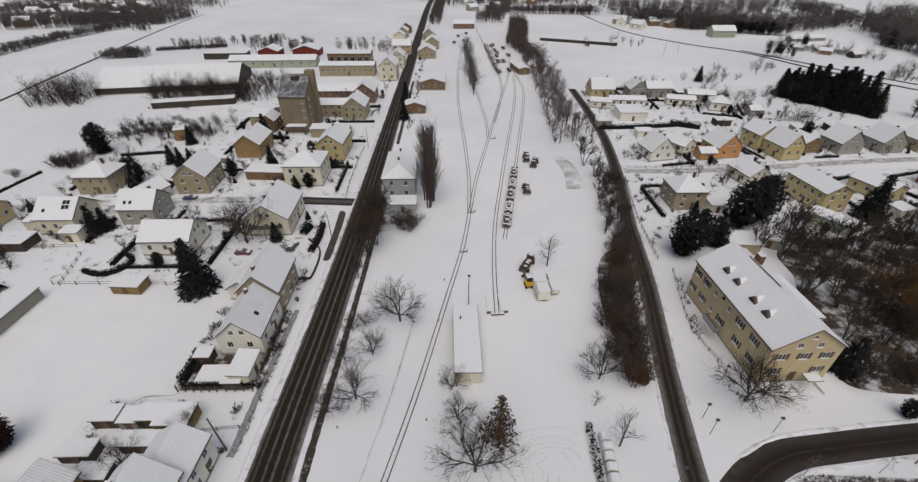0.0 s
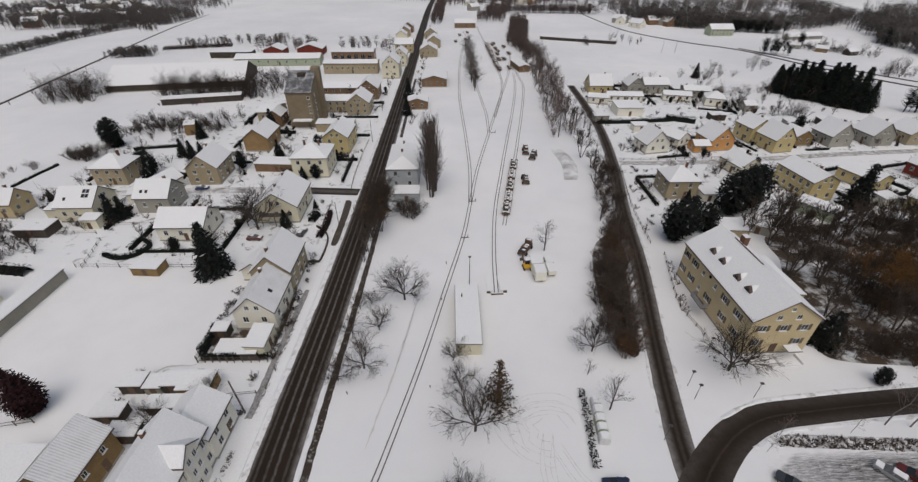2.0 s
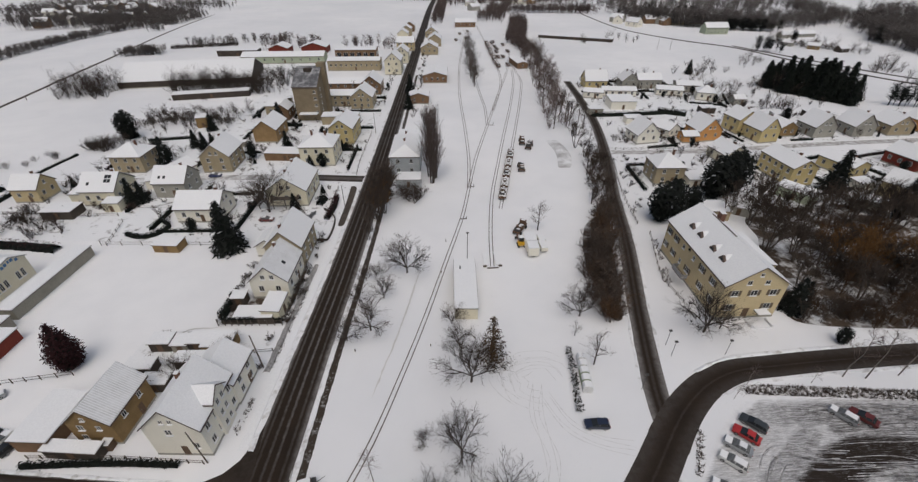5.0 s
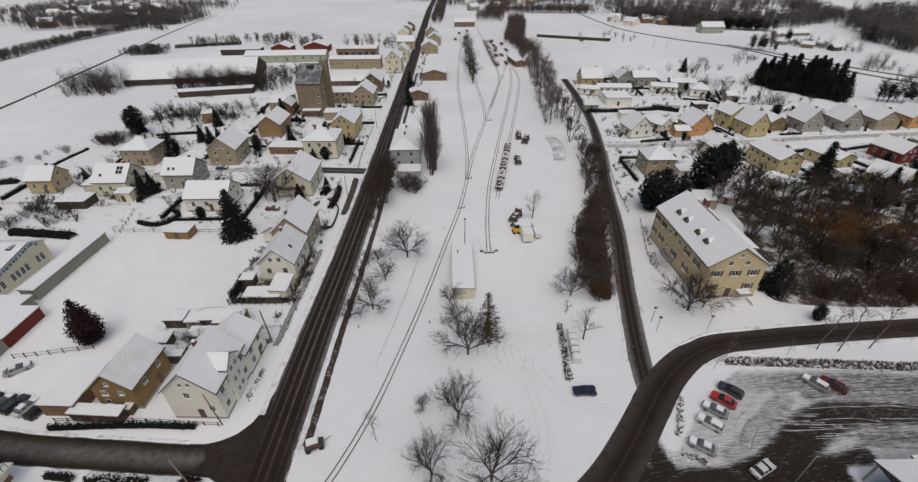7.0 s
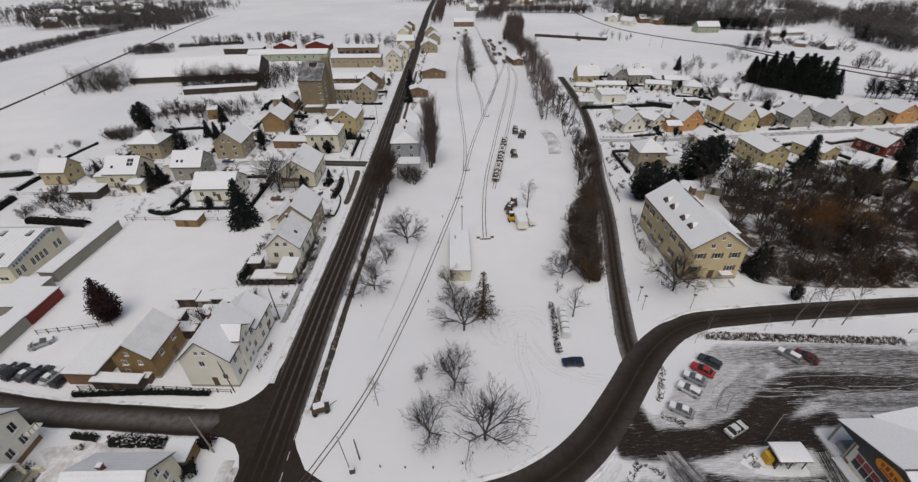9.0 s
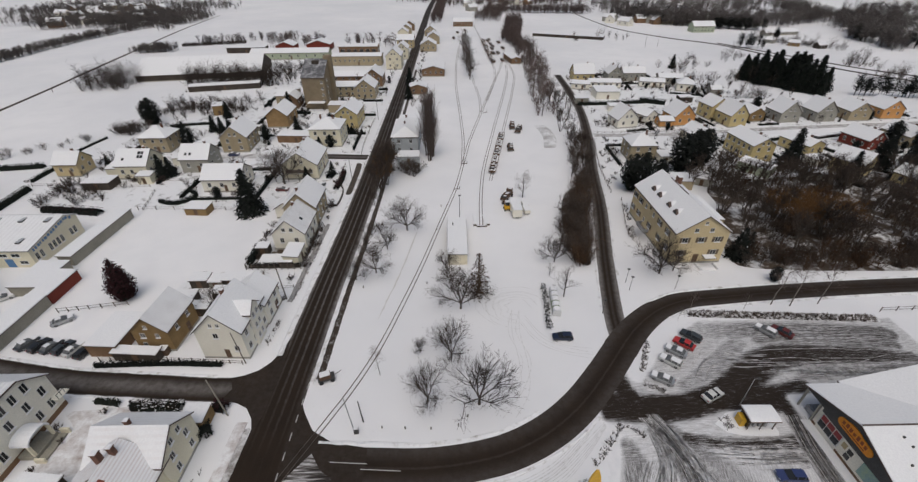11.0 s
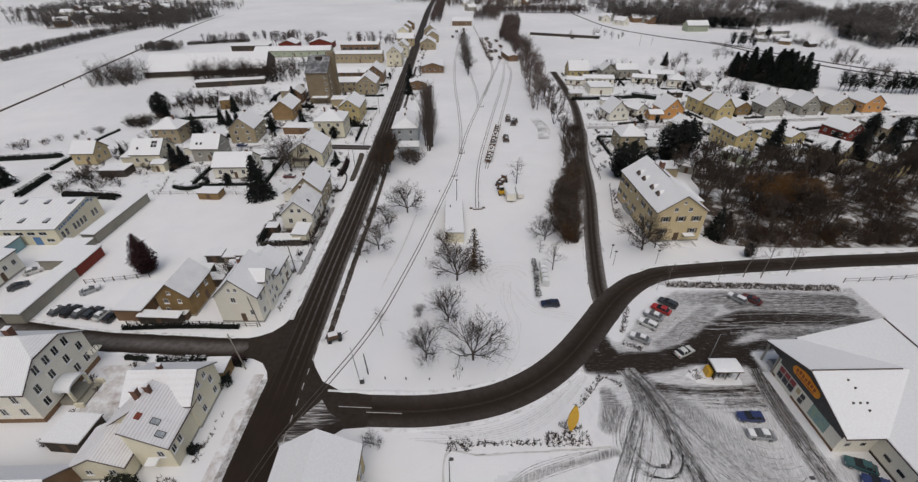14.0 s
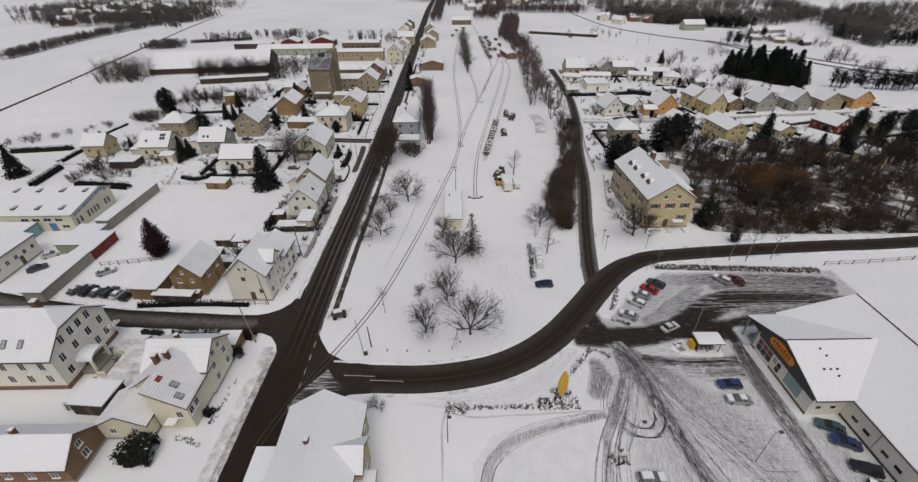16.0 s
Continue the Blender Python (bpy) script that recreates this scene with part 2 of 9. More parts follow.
GARDEN_SOIL = snow_thin("garden_soil_snow", (0.075, 0.06, 0.048), 0.56, 0.67, patch=0.3)
THICKET_SOIL = snow_thin("leaf_litter_snow", (0.060, 0.043, 0.031), 0.36, 0.53, patch=0.2)
LOT = slush_lot()
BEDSOIL = snow_thin("bed_soil_snow", (0.11, 0.092, 0.08), 0.40, 0.62, patch=1.1)
YARD = snow_thin("trodden_yard_snow", (0.36, 0.30, 0.28), 0.42, 0.72, patch=0.4)
PACKED = snow_thin("packed_street_snow", (0.24, 0.22, 0.205), 0.34, 0.60, patch=0.6)
STREETSLUSH = snow_thin("side_street_slush", (0.14, 0.122, 0.11), 0.38, 0.66, patch=0.35)
CROSSING_SLUSH = streak_bays("crossing_slush", 58, None, -0.04)
VERGE = surface("dark_verge", (0.035, 0.028, 0.022), (0.11, 0.09, 0.075), 0.95, 0.7, 7, bump=0.6, depth=0.05)
VERGE_SNOW = snow_thin("muddy_verge_snow", (0.045, 0.034, 0.026), 0.18, 0.46, patch=1.1)
GRAVEL = surface("snowy_gravel", (0.10, 0.09, 0.085), (0.42, 0.41, 0.41), 0.95, 2.2, 9, bump=0.5, depth=0.05)
PLASTER = {
    "cream": surface("cream_plaster", (0.69, 0.635, 0.475), (0.79, 0.735, 0.575)),
    "yellow": surface("yellow_plaster", (0.52, 0.41, 0.19), (0.62, 0.51, 0.265)),
    "ochre": surface("ochre_plaster", (0.45, 0.355, 0.20), (0.55, 0.45, 0.265)),
    "sand": surface("sand_yellow_plaster", (0.56, 0.45, 0.265), (0.66, 0.545, 0.335)),
    "beige": surface("beige_plaster", (0.32, 0.26, 0.165), (0.41, 0.34, 0.225)),
    "white": surface("white_plaster", (0.78, 0.742, 0.64), (0.86, 0.822, 0.72)),
    "grey": surface("grey_plaster", (0.285, 0.272, 0.238), (0.399, 0.384, 0.332)),
    "brown": surface("brown_plaster", (0.19, 0.12, 0.05), (0.30, 0.20, 0.09), coarse=0.6),
    "orange": surface("orange_plaster", (0.552, 0.263, 0.085), (0.647, 0.337, 0.127)),
    "bluegrey": surface("blue_grey_plaster", (0.37, 0.395, 0.41), (0.47, 0.495, 0.51)),
    "barn": surface("ochre_brown_brick", (0.26, 0.165, 0.075), (0.36, 0.24, 0.12), coarse=0.6),
    "clay": surface("clay_brown_brick", (0.164, 0.094, 0.051), (0.246, 0.154, 0.089)),
    "red": surface("red_boards", (0.13, 0.024, 0.016), (0.20, 0.040, 0.025)),
    "concrete": surface("concrete_panel", (0.22, 0.207, 0.172), (0.33, 0.308, 0.254)),
    "dark": surface("dark_boards", (0.034, 0.027, 0.022), (0.082, 0.067, 0.054)),
    "green": surface("pale_green_render", (0.342, 0.393, 0.281), (0.437, 0.477, 0.356)),
    "blue": surface("pale_blue_boards", (0.190, 0.337, 0.374), (0.285, 0.430, 0.459)),
}
REDTILE = surface("bare_red_tiles", (0.14, 0.03, 0.02), (0.26, 0.075, 0.05), 0.85, 2.5, 9)
TILE = surface("dark_roof_tile", (0.06, 0.045, 0.04), (0.14, 0.10, 0.085), 0.8, 0.8, 9)
BRICK = surface("chimney_brick", (0.11, 0.055, 0.04), (0.19, 0.10, 0.07), 0.9, 2, 12)
FRAME = surface("white_window_frame", (0.62, 0.60, 0.56), (0.72, 0.70, 0.66), 0.5)
GLASS = glass_pane()
DUSTYPANE = surface("half_frosted_glass", (0.03, 0.032, 0.035), (0.20, 0.205, 0.21), 0.3, 1.6, 5)
SNOWPANE = surface("snow_dusted_glass", (0.20, 0.22, 0.24), (0.46, 0.48, 0.50), 0.3, 1.2, 6)
DOORWOOD = surface("brown_door", (0.08, 0.05, 0.03), (0.16, 0.10, 0.06), 0.6)
WOOD = surface("weathered_wood", (0.07, 0.055, 0.045), (0.16, 0.13, 0.11), 0.9, 1.5, 14)
BARK = surface("grey_bark", (0.045, 0.036, 0.03), (0.12, 0.10, 0.085), 0.95, 1.5, 12)
TWIG = surface("brown_twigs", (0.034, 0.025, 0.020), (0.084, 0.064, 0.052), 0.95, 0.3, 4, vary=0.25)
TWIG_RUST = surface("orange_brown_twigs", (0.085, 0.042, 0.013), (0.17, 0.088, 0.03), 0.95, 0.3, 4, vary=0.25)
# distant twigs: haze is mixed into the colour, paler and greyer than TWIG
TWIG_HAZED = surface("grey_brown_hazed_twigs", (0.09, 0.076, 0.071), (0.185, 0.165, 0.156), 0.95, 0.05, 0.6, vary=0.3)
TWIG_RED = surface("rust_brown_twigs", (0.046, 0.025, 0.013), (0.095, 0.054, 0.028), 0.95, 0.3, 4, vary=0.25)
BIRCHBARK = surface("pale_birch_bark", (0.09, 0.078, 0.068), (0.32, 0.29, 0.26), 0.9, 2.5, 8)
NEEDLE = needle_mat("dark_needles", (0.0125, 0.0145, 0.0125), 0.018)
NEEDLE_BROWN = needle_mat("purple_brown_foliage", (0.030, 0.012, 0.013), 0.004)
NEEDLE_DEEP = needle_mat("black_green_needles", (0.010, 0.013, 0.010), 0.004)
EVERGREEN = needle_mat("evergreen_hedge", (0.020, 0.022, 0.015), 0.025)
STEEL = surface("rail_steel", (0.10, 0.085, 0.075), (0.20, 0.17, 0.15), 0.5, 2, 9, metal=0.6)
BALLAST = surface("dark_ballast", (0.08, 0.07, 0.062), (0.22, 0.20, 0.185), 0.95, 3, 14, bump=0.6, depth=0.03)
METAL = surface("dark_metal", (0.05, 0.05, 0.05), (0.11, 0.105, 0.10), 0.55, 2, 9, metal=0.4)
GALV = surface("galvanised_steel", (0.28, 0.28, 0.28), (0.42, 0.42, 0.42), 0.5, 2, 9, metal=0.5)
RUST = surface("rusty_steel", (0.07, 0.045, 0.03), (0.17, 0.10, 0.065), 0.85, 1.5, 8)
RUBBER = surface("tyre_rubber", (0.015, 0.015, 0.015), (0.04, 0.04, 0.04), 0.9)
YELLOW = paint("sign_yellow", (0.72, 0.42, 0.03), 0.5, coat=0.0)
ORANGE = paint("sign_orange", (0.80, 0.30, 0.02), 0.5, coat=0.0)
WHITEPAINT = paint("white_paint", (0.70, 0.70, 0.69), 0.5, coat=0.0)
BLUEPAINT = paint("blue_lettering", (0.10, 0.22, 0.42), 0.6, coat=0.0)
LAMPRED = paint("tail_lamp_red", (0.35, 0.02, 0.015), 0.2)
LAMPCLEAR = paint("headlamp_glass", (0.55, 0.56, 0.58), 0.15)


# ---- mesh helpers ----
def mesh_object(name, verts, faces, material, parent=None, label="", uvs=None, smooth=False):
    me = bpy.data.meshes.new(name)
    me.from_pydata([tuple(v) for v in verts], [], faces)
    if smooth:
        me.polygons.foreach_set("use_smooth", [True] * len(me.polygons))
    if uvs is not None:
        lay = me.uv_layers.new(name="UVMap")
        flat = []
        for lp in me.loops:
            flat.extend(uvs[lp.vertex_index])
        lay.data.foreach_set("uv", flat)
    me.materials.append(material)
    me.update()
    ob = new(name, me)
    if parent is not None:
        ob.parent = parent
    if label:
        ob["label"] = label
    return ob


def part(name, bm, material, parent, label=""):
    me = bpy.data.meshes.new(name)
    bm.normal_update()
    bm.to_mesh(me)
    bm.free()
    me.materials.append(material)
    ob = new(name, me)
    ob.parent = parent
    if label:
        ob["label"] = label
    return ob


def shared(name, me, parent, m):
    """One more object on a mesh that is already there."""
    ob = new(name, me)
    ob.parent = parent
    ob.matrix_basis = m
    return ob


def boxes(name, items, material, parent, label="", bevel=0.0):
    """Boxes (x0, x1, y0, y1, z0, z1) joined into one part."""
    bm = bmesh.new()
    for x0, x1, y0, y1, z0, z1 in items:
        vs = [bm.verts.new(p) for p in ((x0, y0, z0), (x1, y0, z0), (x1, y1, z0), (x0, y1, z0), (x0, y0, z1), (x1, y0, z1), (x1, y1, z1), (x0, y1, z1))]
        for f in ((3, 2, 1, 0), (4, 5, 6, 7), (0, 1, 5, 4), (1, 2, 6, 5), (2, 3, 7, 6), (3, 0, 4, 7)):
            bm.faces.new([vs[i] for i in f])
    if bevel:
        bmesh.ops.bevel(bm, geom=bm.edges[:], offset=bevel, segments=2, affect="EDGES")
    return part(name, bm, material, parent, label)


def prism(name, profile, x0, x1, material, parent, label=""):
    """A closed (y, z) outline drawn out along x."""
    n = len(profile)
    verts = [(x0, y, z) for y, z in profile] + [(x1, y, z) for y, z in profile]
    faces = [tuple(range(n - 1, -1, -1)), tuple(range(n, 2 * n))]
    faces += [(i, (i + 1) % n, n + (i + 1) % n, n + i) for i in range(n)]
    bm = bmesh.new()
    vs = [bm.verts.new(v) for v in verts]
    for f in faces:
        bm.faces.new([vs[i] for i in f])
    bmesh.ops.recalc_face_normals(bm, faces=bm.faces[:])
    return part(name, bm, material, parent, label)


def tube(verts, faces, p, q, r0, r1, sides=4):
    d = (q - p)
    if d.length < 1e-6:
        return
    d.normalize()
    a = d.orthogonal().normalized()
    b = d.cross(a)
    k = len(verts)
    for c, r in ((p, r0), (q, r1)):
        for i in range(sides):
            an = 2 * math.pi * i / sides
            verts.append(c + (a * math.cos(an) + b * math.sin(an)) * r)
    for i in range(sides):
        j = (i + 1) % sides
        faces.append((k + i, k + j, k + sides + j, k + sides + i))


def rod(name, p, q, r, material, parent, r1=None, sides=8, label=""):
    v, f = [], []
    tube(v, f, Vector(p), Vector(q), r, r if r1 is None else r1, sides)
    f.append(tuple(range(sides - 1, -1, -1)))
    f.append(tuple(range(sides, 2 * sides)))
    return mesh_object(name, v, f, material, parent, label)


def thing(name, x, y, yaw, label, category, group="", z=0.0):
    e = new(name)
    e.empty_display_size = 0.3
    e.matrix_basis = pose(x, y, z, 0, 0, yaw)
    return tagged(e, label, category, group)


def smooth_line(pts, step):
    """A Catmull-Rom line through pts, resampled."""
    p = [Vector(q) for q in pts]
    p = [2 * p[0] - p[1]] + p + [2 * p[-1] - p[-2]]
    out = []
    for i in range(1, len(p) - 2):
        n = max(1, int((p[i + 1] - p[i]).length / step))
        for k in range(n):
            t = k / n
            a, b, c, d = p[i - 1:i + 3]
            out.append(0.5 * (2 * b + (c - a) * t + (2 * a - 5 * b + 4 * c - d) * t * t + (3 * b - a - 3 * c + d) * t ** 3))
    out.append(p[-2])
    return out


def normals_of(line):
    out = []
    for i in range(len(line)):
        d = line[min(i + 1, len(line) - 1)] - line[max(i - 1, 0)]
        out.append(Vector((-d.y, d.x)).normalized())
    return out


def strip(name, pts, width, z, material, label="", step=3.0, offset=0.0, profile=None, parent=None, rough=0.0, seed=1, wide=None):
    """A band along a line, wide: its width at the start and the length over which that narrows. profile: (across, height) pairs for a band with relief."""
    rng = random.Random(seed)
    line = smooth_line(pts, step)
    nor = normals_of(line)
    prof = profile or [(-0.5, 0.0), (-0.25, 0.0), (0.25, 0.0), (0.5, 0.0)]
    verts, uvs, faces = [], [], []
    run = 0.0
    for i, (c, n) in enumerate(zip(line, nor)):
        if i:
            run += (c - line[i - 1]).length
        here = width + (max(0.0, 1 - run / wide[1]) * (wide[0] - width) if wide else 0.0)
        for j, (a, h) in enumerate(prof):
            jit = rng.uniform(-rough, rough)
            q = c - n * (offset + a * here + jit)
            verts.append((q.x, q.y, z + h * (1 + (rng.uniform(-0.5, 0.5) if rough and h else 0))))
            uvs.append((j / (len(prof) - 1) if profile else a + 0.5, run))
    m = len(prof)
    for i in range(len(line) - 1):
        for j in range(m - 1):
            faces.append((i * m + j, i * m + j + 1, (i + 1) * m + j + 1, (i + 1) * m + j))
    ob = mesh_object(name, verts, faces, material, parent, uvs=uvs)
    if parent is None:
        tagged(ob, label, name.replace("_", " "), kind="structure")
    return ob


# ---- ground and roads ----
def ground():
    xs = sorted(set([-4000, -2500, -1500, -1000, 1000, 1500, 2500, 4000] + list(range(-700, 701, 20))))
    ys = sorted(set([-4000, -1500, -600, -300, 1200, 1800, 2600, 4000] + list(range(-200, 901, 20))))
    verts = []
    for y in ys:
        for x in xs:
            far = min(1.0, max(0.0, (math.hypot(x, y) - 330) / 300))
            verts.append((x, y, far * min(1.0, max(0.0, (abs(x + 24) - 20) / 80)) * 1.2 * noise.noise(Vector((x / 170, y / 170, 0)))))
    w = len(xs)
    faces = [(j * w + i, j * w + i + 1, (j + 1) * w + i + 1, (j + 1) * w + i) for j in range(len(ys) - 1) for i in range(w - 1)]
    ob = mesh_object("ground", verts, faces, SNOW, smooth=True)
    tagged(ob, "wide flat snow-covered fields and yards", "ground", kind="structure")


ground()

MAIN = [(-27.9, -60), (-27.8, -16), (-27.2, 10), (-26.7, 40), (-25.9, 66), (-25.4, 110), (-25.3, 240), (-25.2, 400), (-25.0, 560), (-20.0, 760)]
CURVE = [(-24, 2.6), (-20, 2.3), (-12, 1.9), (-4, 1.7), (3, 2.5), (9, 4.1), (15, 7.2), (20.5, 11.6), (25.5, 17), (30, 22.4), (32.0, 24.8)]
CURVE_EAST = [(30.0, 22.4), (32.4, 25.2), (36.0, 28.8), (41, 32.5), (47, 35.0), (54, 35.9), (63, 36.8), (75, 37.7), (90, 38.6), (105, 39.2), (130, 41), (220, 46)]
RIGHT = [(31.0, 25), (31.7, 31.5), (35.4, 49.4), (41.2, 74), (45.6, 98), (51.8, 126), (57.4, 161), (59.4, 192), (60.5, 225)]
WEST = [(-30.5, 15.2), (-40, 15.3), (-52, 16.3), (-66, 17.6), (-84, 21), (-110, 27), (-150, 36)]
STREET = [(-29, 110.2), (-45, 111.5), (-62, 112.2), (-85, 111.5), (-112, 110)]
VILLAGE = [(53, 129.5), (66, 129), (84, 129.5), (110, 132), (140, 135.5), (200, 140)]
strip("road_main", MAIN, 6.5, 0.02, ASPHALT, "long straight wet asphalt road with slush lines", 4)
strip("road_curve", CURVE, 5.7, 0.026, ASPHALT_CURVE, "wet dark asphalt road curving round the yard", 1.5)
strip("road_curve_2", CURVE_EAST, 4.5, 0.021, ASPHALT_CURVE, "wet dark asphalt road leading out of the bend", 1.5, wide=(5.9, 24.0))
strip("road_right", RIGHT, 3.9, 0.014, ASPHALT_LANE, "narrow wet asphalt lane with snowy edges", 3)
strip("road_west", WEST, 4.7, 0.014, ASPHALT_SIDE, "side street with brown slush", 3)
strip("road_street", STREET[:2] + [(-49, 111.7)], 4.2, 0.014, ASPHALT_SIDE, "mouth of a narrow side street with brown slush", 2)
strip("road_street_2", [(-49, 111.7)] + STREET[2:], 3.6, 0.014, STREETSLUSH, "narrow side street under trodden snow", 3)
strip("road_village", VILLAGE, 3.4, 0.012, PACKED, "snow-packed village street", 4)


def flat_patch(name, pts, z, material, label, category="road", soft=False):
    if soft:
        pts = [(q.x, q.y) for q in smooth_line(list(pts) + [pts[0]], 0.8)[:-1]]
    ob = mesh_object(name, [(x, y, z) for x, y in pts], [tuple(range(len(pts)))], material, uvs=[(0.5, y) for x, y in pts])
    return tagged(ob, label, category, kind="structure")


flat_patch("road_junction_2", [(-30.2, 27), (-30.8, 23.4), (-31.8, 20.8), (-33.4, 19.0), (-35.4, 18.0), (-37.4, 17.5), (-36.4, 15.3), (-37.4, 13.0), (-34.6, 12.6), (-32.6, 11.6), (-31.2, 9.8), (-30.3, 7.5), (-29.6, 10), (-29.4, 20)], 0.029, ASPHALT_CURVE, "dark slushy flare where the side street meets the road")
flat_patch("road_junction", [(-24.6, 13.5), (-24.5, -12), (-20.5, -4.5), (-16.0, -1.2), (-12.5, -1.0), (-12.5, 4.7), (-17.8, 5.6), (-21.2, 7.6), (-23.2, 10.6)], 0.032, ASPHALT_CURVE, "dark wet asphalt where two roads meet")


# ---- buildings ----
def window_mesh(w, h, cross=True):
    f = 0.07
    items = [(-w / 2, w / 2, -0.05, 0.04, -h / 2, -h / 2 + f), (-w / 2, w / 2, -0.05, 0.04, h / 2 - f, h / 2), (-w / 2, -w / 2 + f, -0.05, 0.04, -h / 2 + f, h / 2 - f),
             (w / 2 - f, w / 2, -0.05, 0.04, -h / 2 + f, h / 2 - f)]
    if cross:
        items += [(-0.035, 0.035, -0.04, 0.03, -h / 2 + f, h / 2 - f)]
    return items


WINDOWS = {}
PLOTS = []


def window(parent, m, w=1.1, h=1.4, sill=True):
    """A casement with frame, glass and a snowy sill; m: its place, y pointing out of the wall backwards."""
    key = (round(w, 2), round(h, 2))
    if key not in WINDOWS:
        fr = boxes("window", window_mesh(w, h), FRAME, None)
        pa = boxes("pane", [(-w / 2 + 0.06, w / 2 - 0.06, -0.012, 0.03, -h / 2 + 0.06, h / 2 - 0.06)], GLASS, None)
        si = boxes("sill", [(-w / 2 - 0.08, w / 2 + 0.08, -0.2, 0.02, -h / 2 - 0.09, -h / 2 - 0.004)], ROOFSNOW, None)
        WINDOWS[key] = [o.data for o in (fr, pa, si)]
        for o in (fr, pa, si):
            bpy.data.objects.remove(o)
    a, b, c = WINDOWS[key]
    ob = shared("window", a, parent, m)
    shared("pane", b, ob, Matrix())
    if sill:
        shared("sill", c, ob, Matrix())
    return ob


def hip_mesh(name, L, W, z0, z1, ridge, material, parent, base=0.14, label=""):
    r = ridge / 2
    v = [(-L / 2, -W / 2, z0), (L / 2, -W / 2, z0), (L / 2, W / 2, z0), (-L / 2, W / 2, z0)]
    v += [(x, y, z + base) for x, y, z in v]
    v += [(-r, 0, z1 + base), (r, 0, z1 + base)]
    f = [(3, 2, 1, 0), (0, 1, 5, 4), (1, 2, 6, 5), (2, 3, 7, 6), (3, 0, 4, 7), (4, 5, 9, 8), (6, 7, 8, 9), (5, 6, 9), (7, 4, 8)]
    return mesh_object(name, v, f, material, parent, label)


def chimney(parent, x, y, z0, h=1.1, w=0.55):
    c = boxes("chimney", [(x - w / 2, x + w / 2, y - w / 2, y + w / 2, z0 - 1.0, z0 + h), (x - w / 2 - 0.06, x + w / 2 + 0.06, y - w / 2 - 0.06, y + w / 2 + 0.06, z0 + h - 0.12, z0 + h + 0.02)], BRICK, parent)
    boxes("snow_cap", [(x - w / 2 - 0.02, x + w / 2 + 0.02, y - w / 2 - 0.02, y + w / 2 + 0.02, z0 + h + 0.024, z0 + h + 0.12)], ROOFSNOW, c)
    return c


def dormer(roof, x, side, y, z, w=1.0, h=0.85, depth=1.3, wall=None):
    """A gabled dormer on the slope; side: -1 or 1, the slope it stands on."""
    s = side
    d = boxes("dormer", [(x - w / 2, x + w / 2, min(s * y, s * (y - depth)), max(s * y, s * (y - depth)), z - 0.4, z + h)], wall or PLASTER["dark"], roof)
    prof = [(x - w / 2 - 0.15, z + h), (x, z + h + 0.55), (x + w / 2 + 0.15, z + h), (x + w / 2 + 0.15, z + h + 0.14), (x, z + h + 0.72), (x - w / 2 - 0.15, z + h + 0.14)]
    y0, y1 = sorted((s * (y + 0.15), s * (y - depth - 0.5)))
    v = [(a, y0, b) for a, b in prof] + [(a, y1, b) for a, b in prof]
    n = 6
    f = [tuple(range(n)), tuple(range(2 * n - 1, n - 1, -1))] + [(i, n + i, n + (i + 1) % n, (i + 1) % n) for i in range(n)]
    mesh_object("dormer_roof", v, f, TILE, d)
    y2, y3 = sorted((s * (y - 0.25), s * (y - depth - 0.5)))
    sn = [(x - w / 2 - 0.1, z + h + 0.19), (x, z + h + 0.73), (x + w / 2 + 0.1, z + h + 0.19), (x + w / 2 + 0.1, z + h + 0.27), (x, z + h + 0.82), (x - w / 2 - 0.1, z + h + 0.27)]
    mesh_object("snow_cover", [(a, y2, q) for a, q in sn] + [(a, y3, q) for a, q in sn], f, ROOFSNOW, d)
    window(d, pose(x, s * (y + 0.01), z + h * 0.45, 0, 0, 0 if s < 0 else 180), w * 0.6, h * 0.7, False)
    return d


